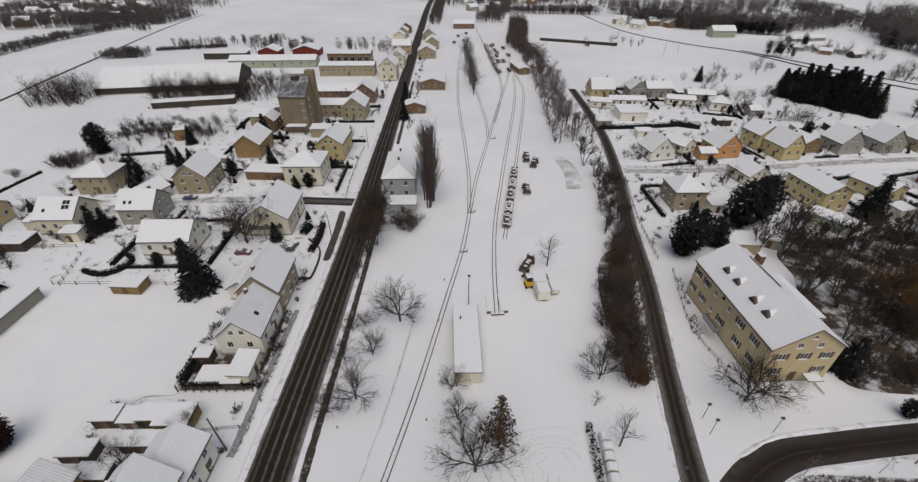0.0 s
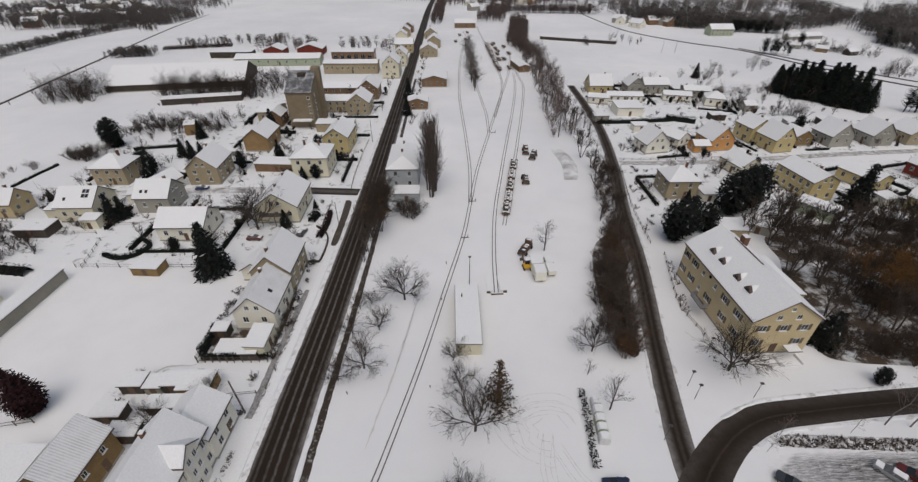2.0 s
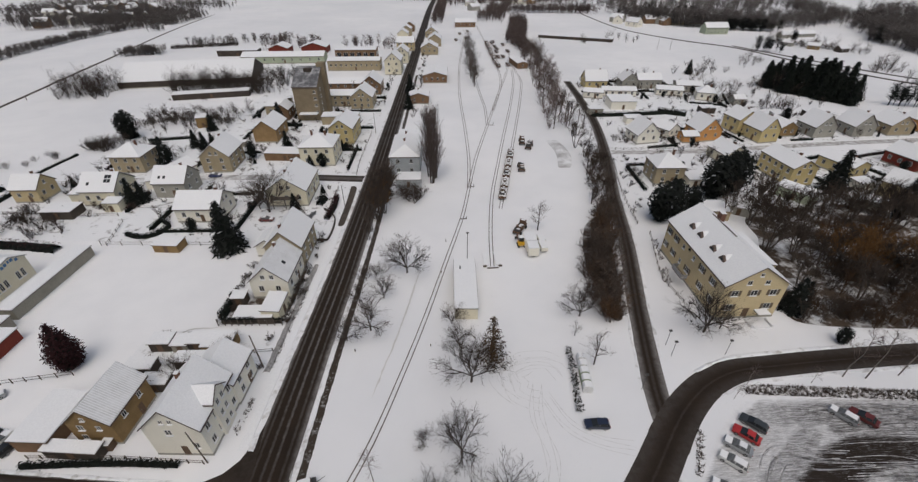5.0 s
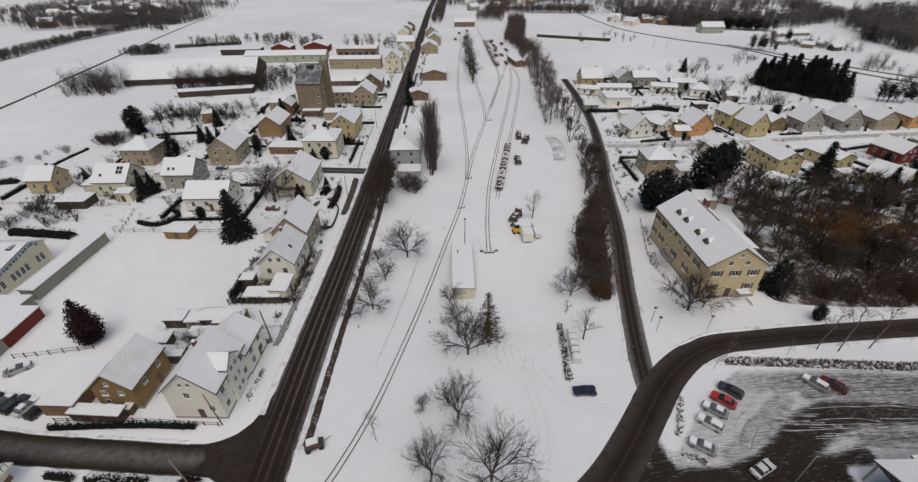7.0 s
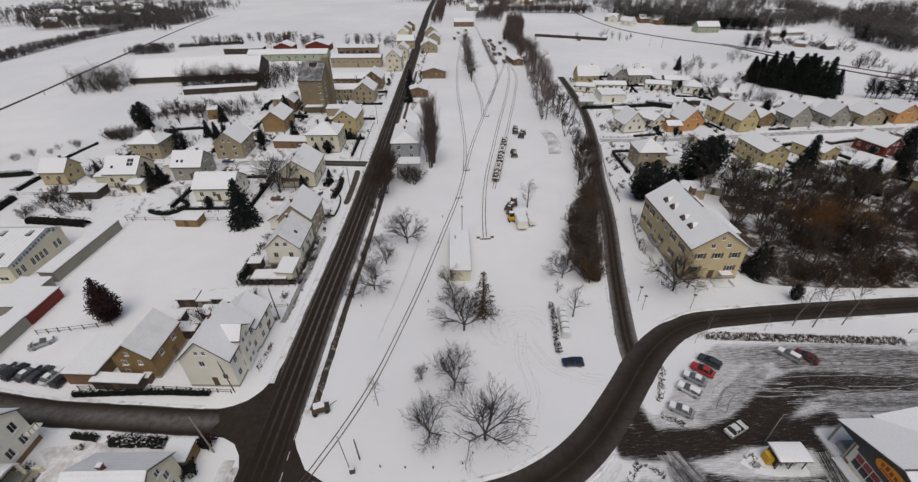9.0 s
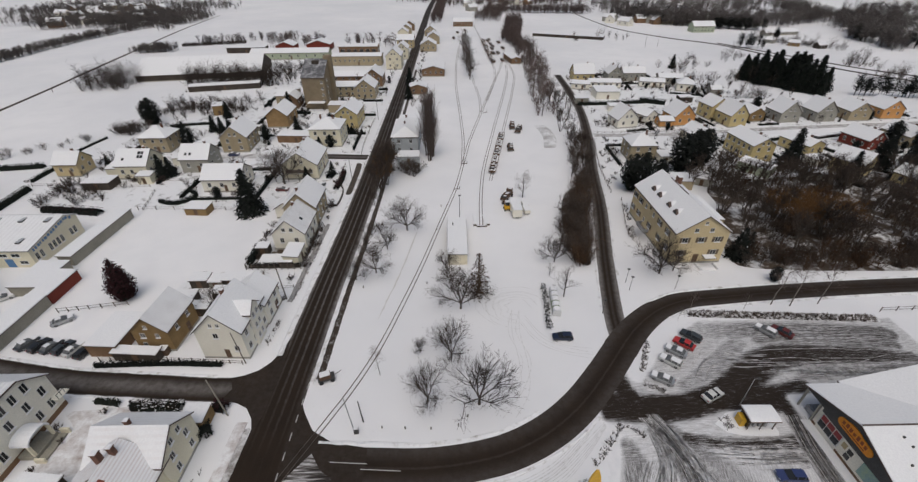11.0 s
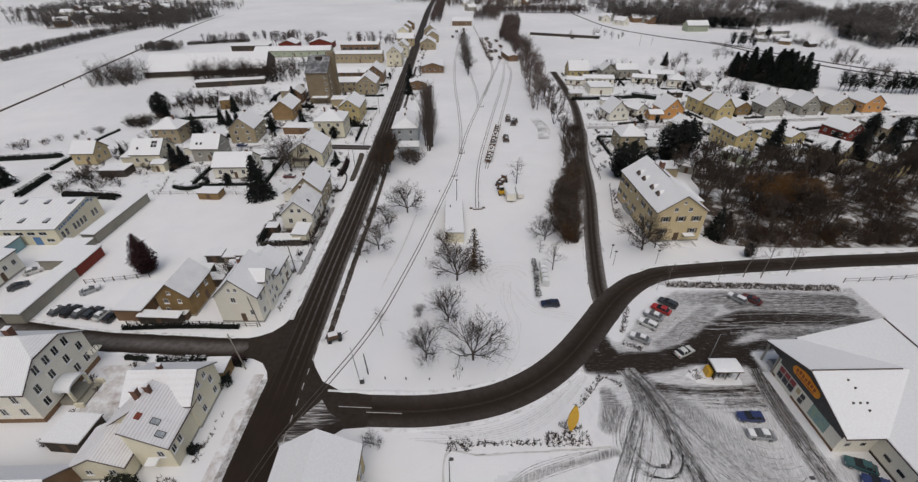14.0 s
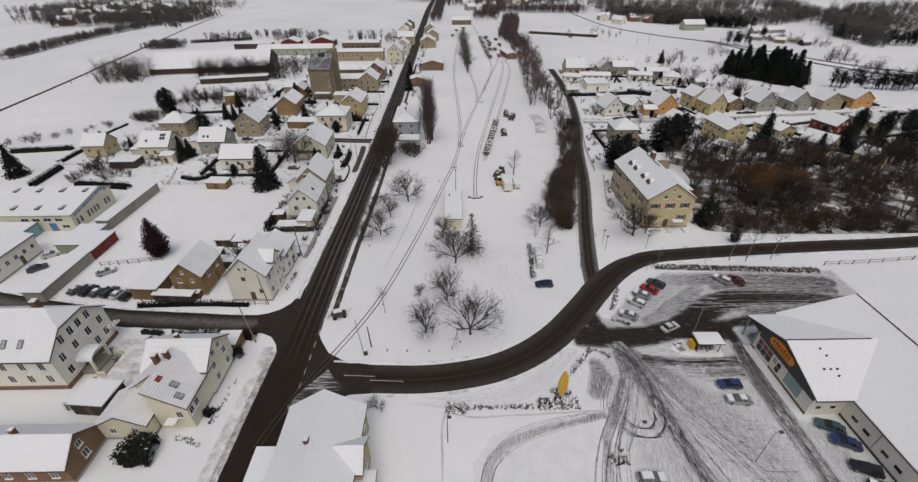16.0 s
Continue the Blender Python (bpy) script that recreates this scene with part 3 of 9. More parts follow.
def house(label, x, y, yaw, L, W, eave, rise, wall, hip=False, roof=None, over=0.35, win=(1.0, 1.35), storeys=None, faces="fblr", chim=(0.2,), plinth=True,
          dormers=(), attic=True, gap=2.7, name="house", category="house", door=True, thick_snow=0.12, left_drop=None, group=""):
    """A house with its ridge along local x. faces: which walls have windows (f: -y, b: +y, l: -x, r: +x)."""
    e = thing(name, x, y, yaw, label, category, group)
    PLOTS.append((x, y, yaw, L, W, True))
    wm = PLASTER[wall]
    snow = roof or ROOFSNOW
    k = rise / (W / 2)
    if hip:
        boxes("wall", [(-L / 2, L / 2, -W / 2, W / 2, 0, eave)], wm, e)
        ridge = max(0.4, L - W * 0.95)
        rf = hip_mesh("roof", L + 2 * over, W + 2 * over, eave - over * k * 0.6, eave + rise, ridge, TILE, e)
        hip_mesh("snow_cover", L + 2 * over - 0.12, W + 2 * over - 0.12, eave - over * k * 0.6 + 0.145, eave + rise + 0.05, ridge, snow, rf, thick_snow)
    else:
        prism("wall", [(-W / 2, 0), (W / 2, 0), (W / 2, eave), (0, eave + rise), (-W / 2, eave)], -L / 2, L / 2, wm, e)
        t = 0.16

        def slab(lift, inset, th):
            o = over - inset
            ya = W / 2 + o
            za = eave - o * k
            return [(-ya, za + lift), (0, eave + rise + lift), (ya, za + lift), (ya, za + lift + th), (0, eave + rise + lift + th), (-ya, za + lift + th)]
        rf = prism("roof", slab(0.004, 0, t), -L / 2 - over, L / 2 + over, TILE, e)
        prism("snow_cover", slab(t + 0.008, 0.07, thick_snow), -L / 2 - over + 0.07, L / 2 + over - 0.07, snow, rf)
    if plinth:
        g = 0.03
        boxes("plinth", [(-L / 2 - g, L / 2 + g, -W / 2 - g, W / 2 + g, -0.05, 0.45)], PLASTER["grey"], e)
    ns = storeys or max(1, int(round((eave - 0.6) / 2.9)))
    sh = (eave - 0.5) / ns
    w, h = win
    for s in range(ns):
        z = 0.55 + sh * s + sh * 0.52
        for face in faces:
            span = L if face in "fb" else W
            n = max(1, int((span - 1.0) / gap))
            for i in range(n):
                u = (i + 0.5) / n * (span - 0.8) - (span - 0.8) / 2
                m = {"f": pose(u, -W / 2, z, 0, 0, 0), "b": pose(u, W / 2, z, 0, 0, 180), "l": pose(-L / 2, u, z, 0, 0, -90), "r": pose(L / 2, u, z, 0, 0, 90)}[face]
                window(e, m, w, h, math.hypot(x, y) < 150)
    if attic and not hip and rise > 2:
        for face in faces:
            if face in "lr":
                for u in ((-0.9, 0.9) if W > 7 else (0,)):
                    m = pose(-L / 2, u, eave + rise * 0.28, 0, 0, -90) if face == "l" else pose(L / 2, u, eave + rise * 0.28, 0, 0, 90)
                    window(e, m, 0.85, 1.05)
    if door:
        d = boxes("door", [(0.55, 1.5, -W / 2 - 0.05, -W / 2 + 0.05, 0.3, 2.35)], DOORWOOD, e)
        boxes("door_handle", [(0.65, 0.75, -W / 2 - 0.11, -W / 2 - 0.054, 1.3, 1.34)], GALV, d)
    for c in chim:
        chimney(e, c * L, 0.35, eave + rise * 0.92)
    for dx, side, frac in dormers:
        dormer(rf, dx, side, W / 2 * (1 - frac), eave + rise * frac + 0.05)
    return e


def shed(label, x, y, yaw, L, W, h, wall, slope=0.25, roof=None, name="shed", category="shed", door=True, group=""):
    """A low building with a single-pitch or nearly flat snowy roof."""
    e = thing(name, x, y, yaw, label, category, group)
    PLOTS.append((x, y, yaw, L, W, False))
    prism("wall", [(-W / 2, 0), (W / 2, 0), (W / 2, h + slope), (-W / 2, h)], -L / 2, L / 2, PLASTER[wall], e)
    k = slope / W
    o = 0.2
    rf = prism("roof", [(-W / 2 - o, h - o * k + 0.004), (W / 2 + o, h + slope + o * k + 0.004), (W / 2 + o, h + slope + o * k + 0.1), (-W / 2 - o, h - o * k + 0.1)], -L / 2 - o, L / 2 + o, TILE, e)
    prism("snow_cover", [(-W / 2 - 0.15, h + 0.104), (W / 2 + 0.15, h + slope + 0.104), (W / 2 + 0.12, h + slope + 0.26), (-W / 2 - 0.12, h + 0.26)], -L / 2 - 0.15, L / 2 + 0.15, roof or ROOFSNOW, rf)
    if door and L > 2.5:
        boxes("door", [(-0.5, 0.5, -W / 2 - 0.04, -W / 2 + 0.03, 0.05, min(2.0, h - 0.15))], DOORWOOD, e)
    return e


# houses along the west side of the main road
road_house = house("cream gabled house with a thinly snowed tile roof beside the road", -38.6, 60.2, 90, 10.0, 7.6, 4.5, 3.5, "white", roof=ROOFTHIN, faces="fl", chim=(0.25,))
house("cream two-storey gabled house behind its neighbour", -38.8, 70.9, 90, 10.5, 8.0, 5.6, 3.8, "beige", faces="fl", chim=(-0.3,))
corner_house = house("white three-storey gabled house at the street corner", -39.6, 26.3, 88, 9.0, 8.0, 6.5, 4.0, "white", faces="f", win=(0.9, 1.3), gap=2.0, chim=(0.1,), attic=False)
brown_house = house("brown two-storey house with snow-dusted tile roof", -52.8, 27.8, 88, 8.0, 6.4, 5.0, 3.0, "brown", roof=ROOFTHIN, faces="", chim=())
for u, z, w, h in ((0.7, 8.0, 0.6, 0.8), (-0.5, 8.0, 0.6, 0.8), (0.5, 5.6, 0.9, 1.2), (-2.4, 2.6, 0.9, 1.2)):
    window(corner_house, pose(-4.5, u, z, 0, 0, -90), w, h)
boxes("side_door", [(-4.56, -4.5, -0.9, 0.0, 0.3, 2.3)], DOORWOOD, corner_house)
for u, z, w, h in ((1.4, 3.9, 0.9, 1.1), (-1.2, 3.9, 0.7, 0.9), (1.7, 1.7, 0.8, 1.0), (0.3, 5.9, 0.6, 0.7)):
    window(brown_house, pose(-4.0, u, z, 0, 0, -90), w, h)
for u in (-1.6, 1.8):
    window(brown_house, pose(u, -3.2, 3.8), 0.8, 1.0)
lean_to = boxes("lean_to", [(-5.2, -4.04, -2.2, -1.0, 0, 1.5)], DOORWOOD, brown_house)
boxes("snow_cover", [(-5.3, -4.04, -2.3, -0.9, 1.504, 1.66)], ROOFSNOW, lean_to, bevel=0.03)
house("hipped cream house at the edge of the fields", -104.5, 120.5, 0, 9.6, 9.0, 5.5, 3.0, "beige", hip=True, chim=(0.2,))
cream_house = house("cream house with roof windows and snowy roof", -99.5, 99.5, 0, 9.6, 9.5, 4.5, 3.6, "cream", chim=(0.3,))
grey_house = house("grey house with snowy gabled roof", -82.3, 103.6, 0, 9.0, 8.6, 4.5, 3.5, "grey", chim=(0.3,))
house("ochre gabled house with steep snowy roof", -76.5, 121.5, 92, 11.5, 9.0, 5.5, 3.8, "beige", faces="fl", chim=(0.2,))
house("low white house with broad snowy roof", -67.8, 89.9, 0, 11.5, 9.0, 4.0, 3.0, "white", chim=(0.35,))
house("cream villa with balcony and snowy roof", -47.2, 100.2, 91, 13.5, 11.0, 4.8, 3.8, "cream", faces="fl", chim=(-0.2, 0.3))
villa_balcony = thing("balcony", -47.2, 92.9, 0, "dark wooden balcony on the villa gable", "balcony", z=2.9)
boxes("floor_slab", [(-3.6, 3.6, -1.2, 0.5, 0, 0.14)], WOOD, villa_balcony)
boxes("railing", [(-3.6, 3.6, -1.2, -1.12, 0.144, 1.05), (-3.6, -3.52, -1.11, 0.5, 0.144, 1.05), (3.52, 3.6, -1.11, 0.5, 0.144, 1.05)], WOOD, villa_balcony)
for u in (-3.4, 0, 3.4):
    boxes("post", [(u - 0.08, u + 0.08, -1.15, -0.99, -2.9, -0.004)], WOOD, villa_balcony)
house("cream villa with hipped snowy roof", -45.4, 125.6, 0, 11.0, 11.0, 6.5, 2.8, "cream", hip=True, gap=3.2, chim=(-0.2, 0.2))
house("yellow gabled house beside the main road", -41.2, 145.0, 88, 13.0, 8.6, 6.0, 3.0, "yellow", faces="fl", chim=(0.2,))
house("ochre brick gabled barn house with snowy roof", -69.8, 147.5, 90, 12.5, 8.4, 4.8, 3.2, "barn", faces="f", chim=(), attic=False, gap=5.0)
house("tall plastered station house with slate-grey walls", -16.0, 121.0, 90, 18.5, 9.0, 6.5, 2.4, "bluegrey", hip=True, faces="l", gap=3.2, chim=(-0.1, 0.25))
shed("rear wing of the station house with snowy roof", -16.2, 135.4, 90, 10.0, 8.0, 4.6, "bluegrey", 0.3, name="extension", category="annex", door=False)
shed("low extension with snowy roof", -14.4, 106.2, 0, 7.2, 4.6, 2.6, "bluegrey", name="extension", category="annex")
# apartment house
apartment = house("long yellow apartment house with snowy roof and dormers", 54.6, 59.1, 92, 23.0, 12.0, 8.3, 4.1, "sand", faces="", chim=(), door=False, dormers=(), name="apartment_house", category="apartment building")


def apartment_windows():
    """Three-light windows with brown shutters, small stair windows and gable lights."""
    def wide(m):
        q = window(apartment, m, 1.3, 1.35)
        for s in (-1, 1):
            boxes("shutter", [(s * 0.95 - 0.26, s * 0.95 + 0.26, -0.07, -0.004, -0.66, 0.66)], SHUTTER, q)
    for u in (10.0, 6.8, -4.0, -8.0):
        wide(pose(u, 6.0, 6.5, 0, 0, 180))
    for u in (10.2, 6.6, 0.2, -5.0, -9.0):
        wide(pose(u, 6.0, 3.0, 0, 0, 180))
    for u, z in ((3.6, 6.6), (-0.6, 6.6), (3.4, 3.0)):
        window(apartment, pose(u, 6.0, z, 0, 0, 180), 0.8, 1.1)
    boxes("stair_opening", [(1.2, 1.9, 6.0, 6.04, 6.9, 7.5)], GLASS, apartment)
    for u in (-3.7, 0.0, 3.7):
        wide(pose(-11.5, u, 6.4, 0, 0, -90))
    for u in (-3.7, 3.7):
        wide(pose(-11.5, u, 3.0, 0, 0, -90))
    for u, z in ((-1.7, 8.9), (1.7, 8.9)):
        window(apartment, pose(-11.5, u, z, 0, 0, -90), 0.95, 1.0)
    window(apartment, pose(-11.5, 0, 10.7, 0, 0, -90), 0.7, 0.75)
    d = boxes("door", [(-11.56, -11.5, -0.6, 0.6, 0.4, 2.5)], DOORWOOD, apartment)
    boxes("door_handle", [(-11.62, -11.565, 0.35, 0.45, 1.4, 1.44)], GALV, d)
    for u in (6.0, 2.7, -2.2, -5.6):
        y, z = 3.9, 8.3 + 4.1 * (1 - 3.9 / 6.0) + 0.1
        q = prism("dormer", [(-0.85, -0.5), (0.85, -0.5), (0.85, 0.15), (0, 1.05), (-0.85, 0.15)], 0, 1.5, TILE, apartment, "red-brown tiled dormer")
        q.matrix_basis = pose(u, y + 0.35, z + 0.1, 0, 0, -90)
        cap = prism("snow_cover", [(-0.8, 0.28), (0, 1.10), (0.8, 0.28), (0.8, 0.34), (0, 1.18), (-0.8, 0.34)], 0.5, 2.6, ROOFSNOW, q)
        boxes("pane", [(-0.016, -0.004, -0.4, 0.4, -0.1, 0.42)], GLASS, q)
    boxes("ridge_tiles", [(-2.0, 6.8, -0.2, 0.1, 12.62, 12.72)], TILE, apartment, "bare dark ridge tiles", bevel=0.03)


SHUTTER = surface("brown_shutter", (0.10, 0.075, 0.05), (0.18, 0.14, 0.095), 0.8, 2, 9)
apartment_windows()
# east village
house("white gabled house with snowy roof and bay", 69.5, 141.0, -80, 8.5, 8.7, 3.5, 4.4, "white")
house("orange gabled house with snowy roof", 93.0, 143.0, -82, 9.0, 8.7, 4.0, 4.3, "orange")
house("yellow two-storey house with snowy roof", 113.5, 141.0, -80, 9.0, 7.7, 4.8, 4.2, "yellow")
house("grey gabled house with snowy roof", 138.0, 146.0, -84, 9.0, 8.7, 4.0, 4.3, "grey")
house("pale grey gabled house with snowy roof", 153.5, 146.5, -86, 9.0, 8.7, 4.0, 4.3, "grey")
house("beige house with hipped snowy roof", 64.0, 108.6, 0, 8.6, 8.6, 5.5, 3.0, "beige", hip=True)
house("long yellow two-storey house with snowy roof", 102.0, 108.8, -84, 13.5, 8.0, 6.0, 2.2, "yellow", gap=2.4)
house("long low yellow house with snowy roof", 123.5, 113.0, -72, 11.0, 7.5, 3.6, 1.6, "yellow")
# hut on the yard
shed("low white goods hut with flat snowy roof", 1.2, 56.0, 90, 15.6, 4.4, 2.8, "cream", 0.1, name="goods_hut", category="hut")

# ---- verges, banks, car park ----
def bank(name, pts, offset, width, height, material=None, label="low ploughed snow bank along the road", seed=3):
    prof = [(-0.5, 0.0), (-0.25, height * 0.8), (0.05, height), (0.3, height * 0.7), (0.5, 0.0)]
    return strip(name, pts, width, 0.004, material or BANK, label, 1.5, offset, prof, rough=0.14, seed=seed)


strip("verge", [(-27.2, 17), (-26.7, 40), (-25.9, 66), (-25.4, 110), (-25.3, 240)], 1.2, 0.03, VERGE_SNOW, "dark muddy verge with dead grass", 0.7, 4.75, [(-0.5, 0.0), (-0.2, 0.05), (0.2, 0.04), (0.5, 0.0)], rough=0.07)
bank("snow_bank_1", [(-27.2, 16), (-26.7, 40), (-25.9, 66), (-25.4, 110), (-25.3, 300)], 3.75, 0.9, 0.16)
bank("snow_bank_2", [(-27.2, 22), (-26.7, 40), (-25.9, 66), (-25.5, 104)], -3.6, 0.9, 0.14, seed=5)
bank("snow_bank_3", [(-25.4, 118), (-25.3, 240), (-25.2, 420)], -3.6, 1.0, 0.16, seed=6)
bank("snow_bank_4", [(-27.9, -40), (-27.8, -16), (-27.3, 8)], -3.75, 1.0, 0.12, PACKED, "brown ploughed slush along the road edge", seed=7)
bank("snow_bank_5", CURVE[2:8], 3.3, 0.5, 0.12, seed=8)
bank("snow_bank_6", CURVE[1:7], -3.4, 0.6, 0.12, seed=9)
bank("snow_bank_7", CURVE_EAST[3:], -2.7, 0.7, 0.14, seed=10)
bank("snow_bank_8", CURVE_EAST[3:], 2.7, 0.7, 0.14, seed=11)
bank("snow_bank_9", [(33.2, 38.5)] + RIGHT[2:], 2.2, 0.5, 0.10, seed=12)
bank("snow_bank_10", [(32.0, 33)] + RIGHT[2:], -2.2, 0.5, 0.10, seed=13)
bank("snow_bank_11", WEST[1:], 2.6, 0.6, 0.10, seed=14)
bank("snow_bank_12", WEST[1:], -2.6, 0.6, 0.10, seed=15)
# pavement slabs beside the main road
strip("pavement", [(-27.9, -40), (-27.8, -16), (-27.2, 9)], 1.7, 0.02, YARD, "snow-covered pavement with trodden brown snow", 2, -5.1, [(-0.5, 0.0), (-0.48, 0.1), (0.48, 0.1), (0.5, 0.0)])
strip("pavement_2", [(-27.1, 22), (-26.7, 40), (-25.9, 66), (-25.75, 82.5)], 1.5, 0.02, ROOFSNOW, "snow-covered pavement", 2, -4.9, [(-0.5, 0.0), (-0.48, 0.1), (0.48, 0.1), (0.5, 0.0)])
flat_patch("planting_bed_2", [(-31.9, 105.2), (-30.1, 104.4), (-29.6, 94), (-29.6, 83.8), (-31.2, 83.0), (-31.4, 94)], 0.012, VERGE, "bare brown strip of earth beside the pavement", "planting bed", soft=True)
strip("garden_wall", [(-36.7, 91.4), (-32.6, 86.2), (-32.3, 76.1), (-35.2, 76.1)], 0.28, 0.0, PLASTER["dark"], "low dark garden wall beside the pavement", 1.5, 0, [(-0.5, 0.0), (-0.5, 0.55), (0.5, 0.55), (0.5, 0.0)])
strip("gravel_strip", [(-27.0, 36), (-26.6, 50), (-26.0, 66)], 1.1, 0.03, GRAVEL, "strip of stony ground under thin snow", 1, -6.4, [(-0.5, 0.0), (-0.2, 0.14), (0.2, 0.16), (0.5, 0.0)], rough=0.1)

# wheel paths over the car park: (x, y, half width, how far bared)
WHEELPATHS = [
    [(24, 11, 2.6, 1.0), (31, 10.2, 2.6, 1.0), (37, 10.6, 2.2, 1.0), (43, 12.4, 2.3, 1.0), (48, 15.2, 2.6, 1.0), (53, 18.6, 2.8, 0.9), (58, 20.4, 2.7, 0.86), (66, 20.5, 2.3, 0.78), (74, 20.2, 1.9, 0.74), (81, 19.6, 1.3, 0.6)],
    [(27.6, 17.5, 1.2, 1.0), (27.8, 14, 1.5, 1.0), (28.5, 11.5, 2.0, 1.0), (30.4, 8.4, 1.0, 0.9)],
    [(42, 11.4, 1.6, 1.0), (48, 11.8, 2.3, 1.0), (54, 11.6, 2.8, 1.0), (57.4, 14.0, 1.6, 0.8)],
    [(53.4, 11, 1.8, 1.0), (52.4, 6.5, 1.7, 0.75), (51.4, 1, 1.6, 0.62), (51.2, -6, 1.5, 0.62), (51.2, -16, 1.3, 0.56), (52, -34, 1.3, 0.5)],
    [(30.4, 9, 1.5, 1.0), (31.6, 4, 1.4, 0.85), (32.4, -1, 1.3, 0.7), (33.4, -6, 1.2, 0.68), (34.2, -12, 1.1, 0.62), (35.5, -20, 1.2, 0.6), (38, -40, 1.2, 0.5)],
    [(34.5, 5.2, 1.0, 0.7), (40, 4.2, 0.9, 0.66), (46, 4.2, 1.0, 0.72), (50.5, 4.4, 1.2, 0.75)],
    [(44, 2.0, 0.7, 0.5), (50, 2.0, 0.9, 0.6)],
    [(32, 6, 2.2, 0.5), (36, 1, 2.8, 0.42), (41, -4, 3.2, 0.32), (45, -10, 3.4, 0.30), (47, -24, 3.4, 0.26)],
    [(25.4, 4.4, 1.2, 0.45), (25.6, 1.8, 1.9, 0.45), (24, -1.4, 1.6, 0.42)],
    [(30.6, 6, 1.0, 0.6), (29.4, 1, 0.9, 0.42), (26.4, -4, 0.8, 0.38), (23.2, -9, 0.7, 0.34), (21.6, -16, 0.7, 0.34), (21.4, -34, 0.7, 0.3)],
    [(23.6, -5.6, 0.7, 0.42), (18, -6.6, 0.7, 0.42), (13.8, -7.8, 0.7, 0.36), (8.6, -9.8, 0.9, 0.32), (5.9, -12.4, 0.9, 0.3), (5.0, -16, 0.9, 0.3), (4.8, -30, 0.9, 0.3)],
    [(45.5, 26.4, 2.2, 0.34), (56, 26.6, 2.2, 0.50), (70, 26.2, 2.2, 0.56), (81, 25.2, 2.0, 0.58)],
    [(56, 24.0, 1.2, 0.5), (68, 23.6, 1.2, 0.52), (80, 22.6, 1.4, 0.55)],
    [(59, 16.4, 1.2, 0.5), (70, 16.8, 1.2, 0.54), (80, 17.4, 1.3, 0.5)],
    [(38, 14.4, 1.4, 0.40), (43, 17, 2.0, 0.40), (48, 20.4, 2.2, 0.42), (52, 23.6, 1.8, 0.40)],
    [(55, -9, 2.2, 0.30), (55.4, -20, 2.2, 0.30), (56, -36, 2.2, 0.26)],
]


def car_park():
    """The car park's surface, with how far each spot is bared kept as an attribute of the mesh."""
    edge = [(21, 0), (20.4, -4.7), (12, -6.4), (6.2, -8.6), (3.2, -12.6), (2.8, -48), (66, -48), (59.7, -34), (59.7, -6.2), (54.3, -6.0), (54.3, 11.6), (86, 11.6), (86, 30.4), (47, 30.4), (41.8, 27.2), (34.8, 20.8), (30.8, 16.4), (30.2, 22), (26, 17), (22, 10.6)]
    step = 0.5
    xs = np.arange(2.5, 87, step)
    ys = np.arange(-48, 31, step)
    X, Y = np.meshgrid(xs, ys)
    inside = np.zeros(X.shape, bool)
    for (ax, ay), (bx, by) in zip(edge, edge[1:] + edge[:1]):
        if ay != by:
            cross = ((ay > Y) != (by > Y)) & (X < (bx - ax) * (Y - ay) / (by - ay) + ax)
            inside ^= cross
    # lightly driven all over the bays, hardly at all on the western green
    bared = np.clip((X - 22) / 6, 0, 1) * np.where(Y > 10, 0.30, 0.25) * np.clip((60 - X) / 4 + (Y > 8) * 10, 0, 1)
    for path in WHEELPATHS:
        for (ax, ay, aw, ak), (bx, by, bw, bk) in zip(path, path[1:]):
            dx, dy = bx - ax, by - ay
            t = np.clip(((X - ax) * dx + (Y - ay) * dy) / (dx * dx + dy * dy), 0, 1)
            d = np.hypot(X - ax - t * dx, Y - ay - t * dy) / (aw + (bw - aw) * t)
            fall = np.clip((1.45 - d) / 0.9, 0, 1)
            bared = np.maximum(bared, (ak + (bk - ak) * t) * fall * fall * (3 - 2 * fall))
    # the packed snow runs out clean towards the edges
    rim = np.full(X.shape, 1e9)
    for (ax, ay), (bx, by) in zip(edge, edge[1:] + edge[:1]):
        dx, dy = bx - ax, by - ay
        t = np.clip(((X - ax) * dx + (Y - ay) * dy) / (dx * dx + dy * dy), 0, 1)
        rim = np.minimum(rim, np.hypot(X - ax - t * dx, Y - ay - t * dy))
    bared *= np.clip((rim - 0.5) / 1.1, 0, 1)
    index = -np.ones(X.shape, int)
    index[inside] = np.arange(int(inside.sum()))
    verts = [(x, y, 0.009) for x, y in zip(X[inside], Y[inside])]
    a, b, c, d = index[:-1, :-1], index[:-1, 1:], index[1:, 1:], index[1:, :-1]
    keep = (a >= 0) & (b >= 0) & (c >= 0) & (d >= 0)
    faces = np.stack([a[keep], b[keep], c[keep], d[keep]], 1).tolist()
    ob = mesh_object("car_park", verts, faces, LOT)
    lay = ob.data.attributes.new("bared", "FLOAT", "POINT")
    lay.data.foreach_set("value", bared[inside].astype(np.float32))
    tagged(ob, "car park with driven slush and tyre tracks", "car park", kind="structure")


car_park()


